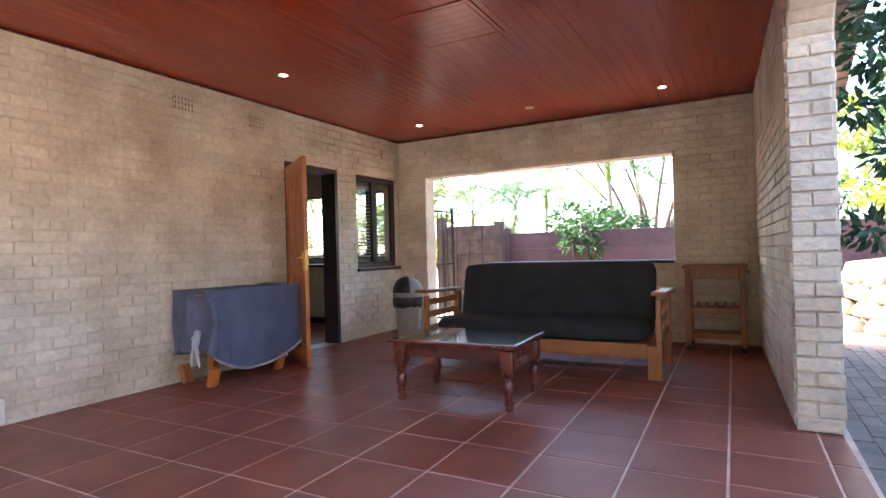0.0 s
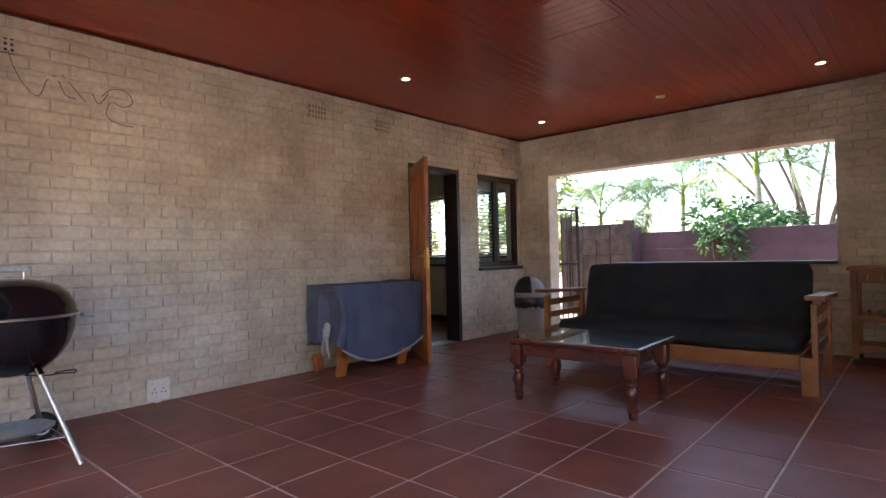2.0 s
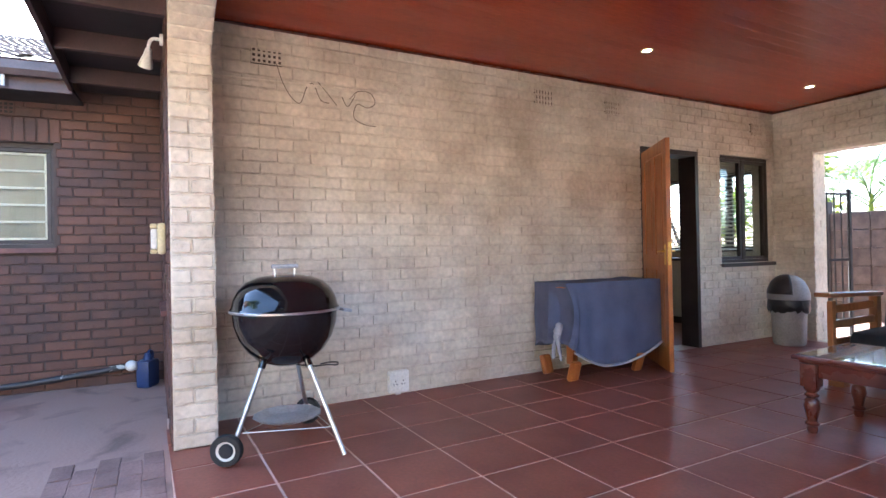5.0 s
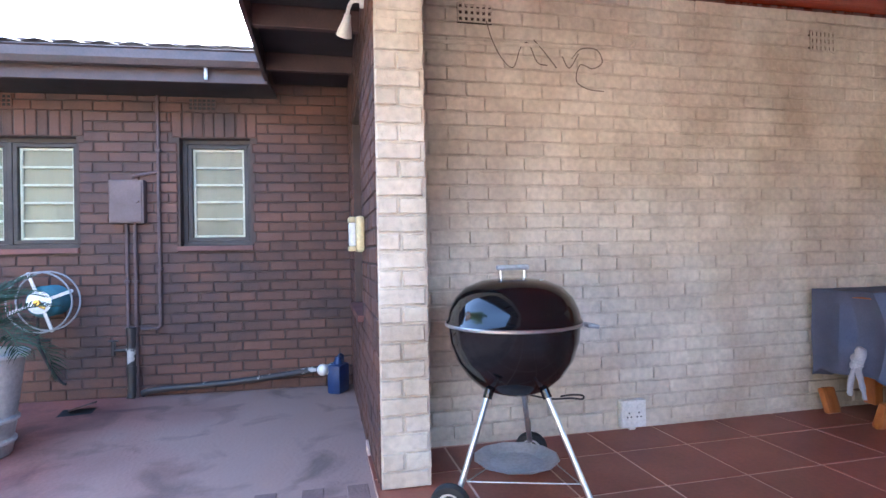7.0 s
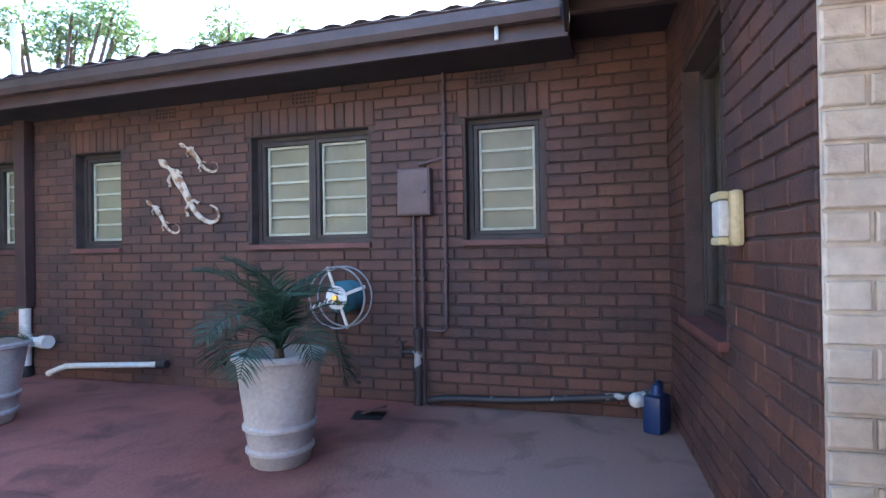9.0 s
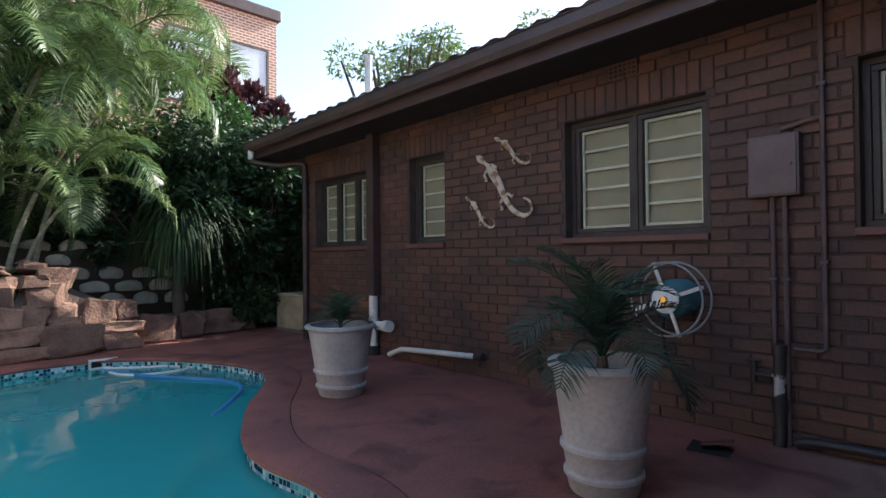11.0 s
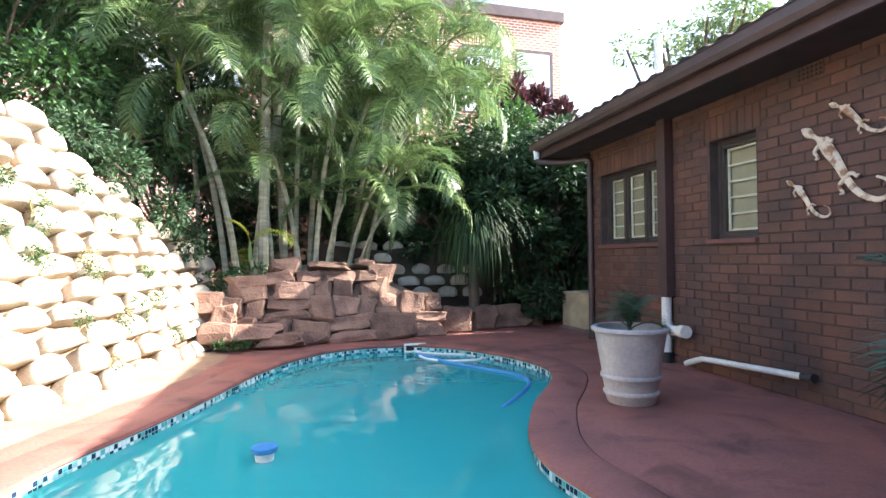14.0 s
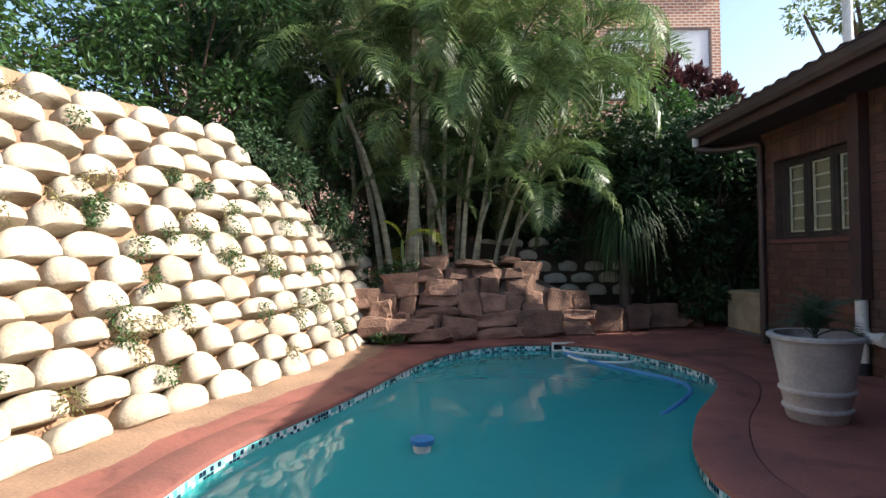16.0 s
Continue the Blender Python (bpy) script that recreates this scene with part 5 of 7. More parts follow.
for k in range(6):
    prof += [(0.10, 0.005 + k * 0.035), (0.125, 0.018 + k * 0.035), (0.10, 0.034 + k * 0.035)]
prof += [(0.0, 0.22)]
lathe(bm, prof, 28, m=Matrix.Translation((0, -0.02, 0)) @ Matrix.Rotation(radians(90), 4, "X"))
part("hose_coil", bm, TEAL, hr, "coiled dark teal hose", smooth=True)
bm = bmesh.new()
rod(bm, (0, -0.284, 0.0), (0, -0.31, 0.0), 0.022)
rod(bm, (0.01, -0.285, -0.03), (0.05, -0.285, -0.045), 0.011)
part("valve", bm, BRASS, hr, "small yellow valve", smooth=True)
bm = bmesh.new()
tube(bm, curve([(-0.09, -0.1, -0.05), (-0.11, -0.08, -0.3), (-0.06, -0.06, -0.5), (0.05, -0.08, -0.66), (0.1, -0.1, -0.68)], 6), 0.011)
part("hose_tail", bm, RUBBER, hr, smooth=True)

# white drainage fittings and the downpipe
dw = thing("downpipe", "dark brown square downpipe with a white plastic foot", "pipe", WING)
bm = bmesh.new()
box(bm, 0.015, 0.115, -6.04, -5.90, 0.62, 2.60, 0.008)
part("pipe", bm, BROWNPAINT, dw)
bm = bmesh.new()
rod(bm, (0.068, -5.97, 0.62), (0.068, -5.97, 0.05), 0.05, seg=20)
rod(bm, (0.068, -5.97, 0.36), (0.068, -5.97, 0.22), 0.06, seg=20)
tube(bm, [(0.068, -5.97, 0.28), (0.09, -5.80, 0.29), (0.11, -5.66, 0.30)], 0.05, 18)
rod(bm, (0.108, -5.69, 0.299), (0.12, -5.59, 0.303), 0.062, seg=20)
part("foot", bm, PVC, dw, "white plastic pipe foot with a branch", smooth=True)
bm = bmesh.new()
rod(bm, (0.068, -5.97, 0.05), (0.068, -5.97, GROUND), 0.058, seg=20)
part("boot", bm, RUBBER, dw)
pv = thing("waste_pipe", "white plastic waste pipe low along the wall", "pipe", WING)
bm = bmesh.new()
tube(bm, curve([(0.13, -5.59, 0.0), (0.10, -5.44, 0.06), (0.08, -5.30, 0.08), (0.07, -4.32, 0.135)], 5), 0.027, 12)
part("pipe", bm, PVC, pv, smooth=True)
bm = bmesh.new()
rod(bm, (0.07, -4.32, 0.135), (0.068, -4.22, 0.14), 0.036, seg=16)
part("end_cap", bm, PIPEPAINT, pv)
for y in (-HL + 0.12,):
    pp = thing("downpipe", "dark brown round downpipe at the house corner", "pipe", WING)
    bm = bmesh.new()
    tube(bm, [(0.05, y - 0.06, 2.32), (0.05, y - 0.06, GROUND)], 0.04, 14)
    part("pipe", bm, BROWNPAINT, pp, smooth=True)
wp = thing("wall_pipe", "thin dark pipe down the wing wall", "pipe", WING)
bm = bmesh.new()
tube(bm, curve([(-4.42, PY0 - 0.035, 2.58), (-4.42, PY0 - 0.035, 1.4), (-4.42, PY0 - 0.035, 0.56), (-4.46, PY0 - 0.045, 0.49), (-4.55, PY0 - 0.05, 0.42)], 6), 0.02, 10)
part("pipe", bm, BROWNPAINT, wp, smooth=True)

# bulkhead lamp on the wing wall
bl = thing("wall_lamp", "cream bulkhead lamp on the wing wall", "lamp", pose(-4.62, PY0 - 0.012, 1.115))
bm = bmesh.new()
box(bm, -0.07, 0.07, -0.05, 0, 0, 0.21, 0.02)
part("base", bm, CREAM, bl)
bm = bmesh.new()
box(bm, -0.055, 0.055, -0.088, -0.049, 0.036, 0.172, 0.012)
part("diffuser", bm, WHITEPLASTIC, bl, "white plastic diffuser", smooth=True)
for z0, z1 in ((0.005, 0.035), (0.173, 0.205)):
    bm = bmesh.new()
    box(bm, -0.06, 0.06, -0.092, -0.051, z0, z1, 0.01)
    part("end_cap", bm, CREAM, bl)
sp = thing("spotlight", "white swivelling spotlight on the wing wall under the eaves", "lamp", pose(-4.42, PY0 - 0.013, 2.40))
bm = bmesh.new()
rod(bm, (0.1, 0, 0.06), (0.1, -0.02, 0.06), 0.035, seg=20)
part("base", bm, WHITEPLASTIC, sp)
bm = bmesh.new()
tube(bm, curve([(0.1, -0.015, 0.06), (0.09, -0.06, 0.06), (0.05, -0.08, 0.03), (0.0, -0.08, 0.0)], 4), 0.011)
part("arm", bm, WHITEPLASTIC, sp, smooth=True)
bm = bmesh.new()
lathe(bm, [(0.0, 0.0), (0.018, 0.0), (0.024, 0.04), (0.036, 0.08), (0.045, 0.12), (0.041, 0.12), (0.0, 0.105)], 20, m=look((0.02, -0.08, 0.02), (-0.6, -0.25, -0.75)) @ Matrix.Rotation(math.pi, 4, "X"))
part("head", bm, WHITEPLASTIC, sp, smooth=True)

# watering can
wc = thing("watering_can", "dark blue plastic can with a white cap by the wall foot", "can", pose(-6.08, -0.07, GROUND, 0, 0, -30))
bm = bmesh.new()
box(bm, -0.09, 0.09, -0.06, 0.06, 0, 0.24, 0.025)
lathe(bm, [(0.0, 0.235), (0.045, 0.235), (0.03, 0.27), (0.025, 0.3), (0.0, 0.3)], 16)
part("body", bm, BLUEPLASTIC, wc, smooth=True)
bm = bmesh.new()
tube(bm, curve([(-0.07, 0, 0.22), (-0.075, 0, 0.29), (-0.03, 0, 0.31), (0.0, 0, 0.28)], 5), 0.013)
part("handle", bm, BLUEPLASTIC, wc, smooth=True)
bm = bmesh.new()
tube(bm, [(0.05, -0.04, 0.17), (0.09, -0.08, 0.2)], 0.025)
bmesh.ops.create_uvsphere(bm, u_segments=20, v_segments=12, radius=0.048, matrix=Matrix.Translation((0.10, -0.09, 0.205)))
part("cap", bm, WHITEPLASTIC, wc, "round white cap", smooth=True)

dg = thing("floor_drain", "small broken drain in the paving, its shaded hollow a flat black sheet", "drain", pose(-6.02, -2.02, GROUND))
# flat black sheet painted for the shade inside the drain; no hollow is cut
bm = bmesh.new()
v = [bm.verts.new(p) for p in ((-0.12, -0.14, 0.004), (0.10, -0.1, 0.004), (0.06, 0.12, 0.004), (-0.10, 0.10, 0.004))]
bm.faces.new(v)
part("pit", bm, RUBBER, dg)
bm = bmesh.new()
boxed(bm, pose(-0.06, 0.02, 0.035, 14, -10, 12), 0.13, 0.17, 0.014, 0.003)
part("lid", bm, DARK_BRICK, dg, "cracked tilted cover")

for u in (1.35, 2.93, 4.36, 7.05):
    ab = thing("air_vent", "dark slotted air brick under the eaves", "vent", wall_at(u, 2.36, 0.01), group="air bricks in the house wall")
    bm = bmesh.new()
    box(bm, 0, 0.22, -0.008, 0, 0, 0.1)
    part("backing", bm, RUBBER, ab)
    bm = bmesh.new()
    for i in range(7):
        box(bm, 0.22 * i / 6 - 0.006, 0.22 * i / 6 + 0.006, -0.014, -0.005, 0, 0.1, 0.002)
    for j in range(4):
        box(bm, 0, 0.22, -0.013, -0.005, 0.1 * j / 3 - 0.005, 0.1 * j / 3 + 0.005, 0.002)
    part("grille", bm, DARK_BRICK, ab)
vp = thing("vent_pipe", "white plastic vent pipe standing above the roof", "pipe", pose(-7.4, -7.0, 2.95))
bm = bmesh.new()
rod(bm, (0, 0, 0), (0, 0, 0.88), 0.05, seg=18)
part("pipe", bm, PVC, vp, smooth=True)
bm = bmesh.new()
rod(bm, (0, 0, 0.88), (0, 0, 0.94), 0.058, seg=18)
part("cap", bm, PVC, vp, smooth=True)
acb = thing("pump_box", "weathered cream pump box standing on the paving", "box", pose(-7.25, -8.37, GROUND, 0, 0, 2))
bm = bmesh.new()
box(bm, -0.28, 0.28, -0.46, 0.46, 0.04, 0.53, 0.012)
part("body", bm, BOXPAINT, acb)
bm = bmesh.new()
box(bm, -0.30, 0.30, -0.48, 0.48, 0.531, 0.57, 0.012)
part("lid", bm, BOXPAINT, acb)
bm = bmesh.new()
box(bm, -0.3, 0.3, -0.48, 0.48, 0, 0.039, 0.006)
part("plinth", bm, PAVER, acb)


# ---- palms ----
def frond_mesh(name, length, pairs, leaf, width, droop, lift, seed, mat, hang=0.35, vee=35):
    """One feather leaf: it leaves the origin along +x, rises and arches over."""
    rnd = random.Random(seed)
    pts = []
    n = 14
    for i in range(n + 1):
        t = i / n
        a = radians(lift - droop * t ** 1.3)
        pts.append((pts[-1] + Vector((math.cos(a), 0, math.sin(a))) * length / n) if pts else Vector((0, 0, 0)))
    bm = bmesh.new()
    tube(bm, pts, length * 0.0075 + 0.003, 5, 0.25)
    for k in range(pairs):
        t = 0.18 + 0.82 * (k + 0.5) / pairs
        f = t * n
        i = min(n - 1, int(f))
        p = pts[i].lerp(pts[i + 1], f - i)
        d = (pts[i + 1] - pts[i]).normalized()
        up = Vector((-d.z, 0, d.x))
        env = math.sin(math.pi * (0.12 + 0.85 * (t - 0.18) / 0.82)) ** 0.6
        for s in (-1, 1):
            ll = leaf * env * rnd.uniform(0.85, 1.1)
            fw = rnd.uniform(0.35, 0.6) + 0.4 * t
            side = (Vector((0, s, 0)) + d * fw + up * math.tan(radians(vee)) * rnd.uniform(0.5, 1.1)).normalized()
            q1 = p + side * ll * 0.5
            q2 = p + side * ll + Vector((0, 0, -hang * ll * rnd.uniform(0.5, 1.3)))
            wv = d * width * 0.5
            a0, a1 = bm.verts.new(p - wv * 0.5), bm.verts.new(p + wv * 0.5)
            b0, b1 = bm.verts.new(q1 - wv), bm.verts.new(q1 + wv)
            c0 = bm.verts.new(q2)
            bm.faces.new((a0, a1, b1, b0))
            bm.faces.new((b0, b1, c0))
    me = bpy.data.meshes.new(name)
    bm.to_mesh(me)
    bm.free()
    me.materials.append(mat)
    return me


def put(name, me, parent, m):
    ob = new(name, me)
    ob.parent = parent
    ob.matrix_local = m
    return ob


POTFRONDS = [frond_mesh("frond", 0.62, 30, 0.24, 0.012, d, l, 30 + i, POTLEAF, 0.2, 20) for i, (d, l) in enumerate(((95, 70), (120, 60), (80, 78), (140, 45)))]


def potted_palm(x, y, z, r_top, r_bot, h, scale, fronds, label, seed, turn=0):
    """A tall clay pot with two hoops, soil and a small feather palm."""
    rnd = random.Random(seed)
    po = thing("plant_pot", "tall weathered white clay pot with two raised hoops", "pot", pose(x, y, z, 0, 0, turn), group="pots by the pool wing")

    def rad(t):
        return r_bot + (r_top - r_bot) * t
    prof = [(0.0, 0.0), (r_bot - 0.008, 0.0), (r_bot, 0.01)]
    for t in (0.14, 0.35):
        prof += [(rad(t) * 1.0, h * t - 0.02), (rad(t) + 0.014, h * t - 0.008), (rad(t) + 0.014, h * t + 0.008), (rad(t), h * t + 0.02)]
    prof += [(rad(0.9), h * 0.9), (r_top + 0.0, h * 0.93), (r_top + 0.02, h * 0.95), (r_top + 0.02, h * 0.985), (r_top + 0.005, h), (r_top - 0.025, h * 0.995), (r_top - 0.03, h * 0.9), (r_top - 0.05, h * 0.85), (0, h * 0.85)]
    bm = bmesh.new()
    lathe(bm, prof, 44)
    part("pot", bm, POT, po, smooth=True)
    bm = bmesh.new()
    lathe(bm, [(0.0, h * 0.89), (r_top * 0.5, h * 0.885), (r_top - 0.032, h * 0.87)], 24)
    for v in bm.verts:
        v.co.z += 0.012 * noise.noise(v.co * 14)
    part("soil", bm, SOIL, po, smooth=True)
    pl = thing("potted_palm", label, "palm", pose(x, y, z + h * 0.87, 0, 0, turn))
    bm = bmesh.new()
    rod(bm, (0, 0, 0), (0, 0, 0.1 * scale), 0.035 * scale, 0.025 * scale, 10)
    part("stem", bm, BARK, pl)
    for k in range(fronds):
        a = k * 137.5 + rnd.uniform(-15, 15)
        t = k / fronds
        m = Matrix.Translation((0, 0, 0.08 * scale)) @ Matrix.Rotation(radians(a), 4, "Z") @ Matrix.Rotation(radians(-32 + 48 * t + rnd.uniform(-8, 8)), 4, "Y") @ Matrix.Scale(scale * rnd.uniform(0.8, 1.15), 4)
        put("frond", POTFRONDS[k % 4], pl, m)


potted_palm(-5.14, -2.20, GROUND, 0.24, 0.165, 0.62, 1.0, 15, "small feathery palm in a tall weathered pot", 4, 10)
potted_palm(-5.33, -4.68, GROUND, 0.27, 0.18, 0.575, 0.62, 13, "young feathery palm in a tall weathered pot", 9, 60)

# ---- pool fittings ----
def ramped(name, stops, rough):
    m = bpy.data.materials.new(name)
    m.use_nodes = True
    nt = m.node_tree
    n, l = nt.nodes, nt.links
    geo = n.new("ShaderNodeNewGeometry")
    cr = n.new("ShaderNodeValToRGB")
    cr.color_ramp.interpolation = "CONSTANT"
    for i, (p, c) in enumerate(stops):
        e = cr.color_ramp.elements[i] if i < 2 else cr.color_ramp.elements.new(p)
        e.position, e.color = p, (*c, 1)
    l.new(geo.outputs["Random Per Island"], cr.inputs[0])
    l.new(cr.outputs[0], n["Principled BSDF"].inputs["Base Color"])
    n["Principled BSDF"].inputs["Roughness"].default_value = rough
    return m


MOSAIC = ramped("glass_mosaic", [(0.0, (0.02, 0.025, 0.05)), (0.34, (0.75, 0.8, 0.8)), (0.62, (0.12, 0.42, 0.42)), (0.82, (0.3, 0.55, 0.55))], 0.12)
length = [0.0]
for i in range(NR):
    length.append(length[-1] + (ring[(i + 1) % NR] - ring[i]).length)
TW = 0.034
count = int(length[-1] / TW)
inner = offset(-0.004)


def along(s):
    i = max(k for k in range(NR) if length[k] <= s)
    f = (s - length[i]) / max(1e-6, length[i + 1] - length[i])
    return inner[i].lerp(inner[(i + 1) % NR], f)


vs, fs = [], []
for k in range(count):
    a, b = along(k * TW + 0.0025), along((k + 1) * TW - 0.0025)
    for j in range(5):
        z1 = GROUND - 0.04 - j * 0.034
        z0 = z1 - 0.03
        o = len(vs)
        vs += [(a.x, a.y, z0), (b.x, b.y, z0), (b.x, b.y, z1), (a.x, a.y, z1)]
        fs.append((o, o + 1, o + 2, o + 3))
me = bpy.data.meshes.new("mosaic_band")
me.from_pydata(vs, [], fs)
me.materials.append(MOSAIC)
tagged(new("mosaic_band", me), "band of black, white and teal mosaic tiles at the waterline", "mosaic", kind="stuff")

sk = thing("skimmer", "white plastic skimmer mouth in the pool's tiled edge", "skimmer", pose(-4.36, -7.90, WATERZ, 0, 0, 0))
bm = bmesh.new()
for x0, x1, z0, z1 in ((-0.14, 0.14, 0.085, 0.105), (-0.14, 0.14, 0.0, 0.015), (-0.14, -0.12, 0.015, 0.085), (0.12, 0.14, 0.015, 0.085)):
    box(bm, x0, x1, -0.02, 0.03, z0, z1, 0.003)
part("frame", bm, WHITEPLASTIC, sk)
bm = bmesh.new()
box(bm, -0.12, 0.12, -0.02, -0.01, 0.015, 0.085)
part("mouth", bm, RUBBER, sk)
ph = thing("pool_hose", "blue and white suction hose drifting in the pool", "hose")
bm = bmesh.new()
tube(bm, curve([(-4.36, -7.85, WATERZ), (-4.6, -7.62, WATERZ + 0.004), (-5.0, -7.35, WATERZ + 0.004), (-4.95, -7.1, WATERZ + 0.004), (-4.6, -7.12, WATERZ + 0.004), (-4.4, -7.3, WATERZ + 0.004), (-4.34, -7.55, WATERZ + 0.002)], 7), 0.016, 8)
part("white_hose", bm, WHITEPLASTIC, ph, "white floating hose loop", smooth=True)
bm = bmesh.new()
tube(bm, curve([(-4.33, -7.68, WATERZ + 0.01), (-4.55, -7.03, WATERZ + 0.01), (-4.79, -6.59, WATERZ + 0.01), (-5.02, -6.15, WATERZ + 0.01), (-4.97, -5.75, WATERZ + 0.01), (-4.62, -5.3, WATERZ + 0.002), (-4.42, -5.1, WATERZ - 0.03), (-4.24, -4.82, WATERZ - 0.18)], 7), 0.019, 8)
part("blue_hose", bm, POOLBLUE, ph, "blue floating hose", smooth=True)
pc = thing("pool_cleaner", "dark pool cleaner hanging under the water", "pool cleaner", pose(-4.17, -4.70, WATERZ - 0.24, 20, 12, 40))
bm = bmesh.new()
lathe(bm, [(0.0, -0.08), (0.16, -0.07), (0.2, -0.03), (0.17, 0.015), (0.06, 0.035), (0.03, 0.05), (0.0, 0.05)], 24)
part("body", bm, RUBBER, pc, smooth=True)
fl = thing("chlorine_floater", "light blue floating chlorine dispenser", "floater", pose(-2.665, -4.49, WATERZ))
bm = bmesh.new()
lathe(bm, [(0.0, 0.05), (0.075, 0.05), (0.078, 0.06), (0.076, 0.08), (0.06, 0.086), (0.0, 0.09)], 28)
part("float", bm, POOLBLUE, fl, smooth=True)
bm = bmesh.new()
lathe(bm, [(0.0, -0.12), (0.045, -0.12), (0.058, 0.0495), (0.0, 0.0495)], 20)
part("basket", bm, WHITEPLASTIC, fl, smooth=True)

# ---- garden ----
def leaf_cloud(name, clumps, n, size, mat, parent, seed, aspect=0.42, droop=0.3, shell=0.55):
    """Many small pointed leaves in uneven clumps (x, y, z, rx, ry, rz)."""
    rnd = random.Random(seed)
    vs, fs = [], []
    total = sum(c[3] * c[4] + c[4] * c[5] + c[3] * c[5] for c in clumps)
    for c in clumps:
        k = int(n * (c[3] * c[4] + c[4] * c[5] + c[3] * c[5]) / total)
        for _ in range(k):
            d = Vector((rnd.gauss(0, 1), rnd.gauss(0, 1), rnd.gauss(0, 1))).normalized()
            r = shell + (1 - shell) * rnd.random() ** 0.6
            r *= 0.8 + 0.35 * noise.noise(d * 2.5 + Vector((seed, c[0], c[1])))
            p = Vector((c[0] + d.x * c[3] * r, c[1] + d.y * c[4] * r, c[2] + d.z * c[5] * r))
            ax = (d + Vector((rnd.gauss(0, 0.7), rnd.gauss(0, 0.7), rnd.gauss(0, 0.5) - droop))).normalized()
            sd = ax.cross(Vector((rnd.gauss(0, 1), rnd.gauss(0, 1), rnd.gauss(0, 1)))).normalized()
            s = size * rnd.uniform(0.6, 1.3)
            nn = ax.cross(sd) * s * 0.08
            o = len(vs)
            vs += [p, p + ax * s * 0.45 + sd * s * aspect * 0.5 + nn, p + ax * s, p + ax * s * 0.45 - sd * s * aspect * 0.5 + nn]
            fs += [(o, o + 1, o + 2), (o, o + 2, o + 3)]
    me = bpy.data.meshes.new(name)
    me.from_pydata(vs, [], fs)
    me.materials.append(mat)
    ob = new(name, me)
    ob.parent = parent
    return ob


def shrub(name, label, category, base, clumps, n, size, mat, seed, limb=0.035, aspect=0.42, droop=0.3):
    t = thing(name, label, category, pose(*base))
    bm = bmesh.new()
    for c in clumps:
        e = Vector(c[:3])
        mid = Vector((e.x * 0.4, e.y * 0.4, e.z * 0.55)) + Vector((0.1 * math.sin(e.x * 9), 0.1 * math.cos(e.y * 7), 0))
        tube(bm, curve([(0, 0, -0.03), mid * 0.5, mid, e], 4), limb, 7, 0.3)
    part("trunk", bm, BARK, t, smooth=True)
    leaf_cloud("crown", clumps, n, size, mat, t, seed, aspect, droop)
    return t


# battered wall of rounded cast blocks
BASE = [(0.85, 9.1), (1.3, 8.3), (2.1, 7.2), (2.7, 5.6), (2.75, 3.8), (2.0, 1.2), (1.1, -1.0), (0.3, -2.6), (-0.2, -3.5), (-0.47, -4.1), (-0.65, -4.7), (-0.86, -5.3), (-1.17, -6.0), (-1.5, -6.9), (-1.72, -7.8), (-1.86, -8.6), (-2.1, -9.4)]
LINE = curve([Vector((x, y, 0)) for x, y in BASE], 12)
CUM = [0.0]
for a, b in zip(LINE, LINE[1:]):
    CUM.append(CUM[-1] + (b - a).length)
BATTER = 0.38


def on_bank(s, z, out=0.0):
    """A place on the leaning face, and its outward direction."""
    i = max(0, min(len(LINE) - 2, max([k for k in range(len(CUM)) if CUM[k] <= s] or [0])))
    f = (s - CUM[i]) / (CUM[i + 1] - CUM[i])
    p = LINE[i].lerp(LINE[i + 1], f)
    d = (LINE[i + 1] - LINE[i]).normalized()
    nrm = Vector((d.y, -d.x, 0))
    if nrm.x > 0:
        nrm = -nrm
    q = p - nrm * (BATTER * max(0, z - GROUND)) + nrm * out
    return Vector((q.x, q.y, z)), nrm


def bank_top(s):
    """Height of the bank: it falls away towards the rocks and the fence."""
    y = on_bank(s, GROUND)[0].y
    h = 2.5
    if y < -6.2:
        h -= 1.15 * min(1.0, (-6.2 - y) / 2.3)
    if y > 6.0:
        h -= 1.7 * min(1.0, (y - 6.0) / 1.6)
    return h


bm = bmesh.new()
S0, S1 = 0.0, CUM[-1] - 0.01
cols, rws = 120, 14
grid = []
for i in range(cols + 1):
    s = S0 + (S1 - S0) * i / cols
    h = bank_top(s)
    row = []
    for j in range(rws + 1):
        z = GROUND - 0.1 + (h - GROUND + 0.1) * j / rws
        p, nrm = on_bank(s, z, -0.06)
        row.append(bm.verts.new(p + nrm * 0.05 * noise.noise(p * 3)))
    for back, up in ((0.6, 0.1), (2.0, 0.5), (6.0, 1.6), (30.0, 3.0)):
        p, nrm = on_bank(s, h, -0.06 - back)
        row.append(bm.verts.new((p.x, p.y, h + up + 0.1 * noise.noise(p * 0.7))))
    grid.append(row)
for a, b in zip(grid, grid[1:]):
    for j in range(len(a) - 1):
        bm.faces.new((a[j], a[j + 1], b[j + 1], b[j]))
bank = solo("ground_bank", bm, EARTH, "orange earth bank rising behind the block wall", "bank", kind="structure", smooth=True)


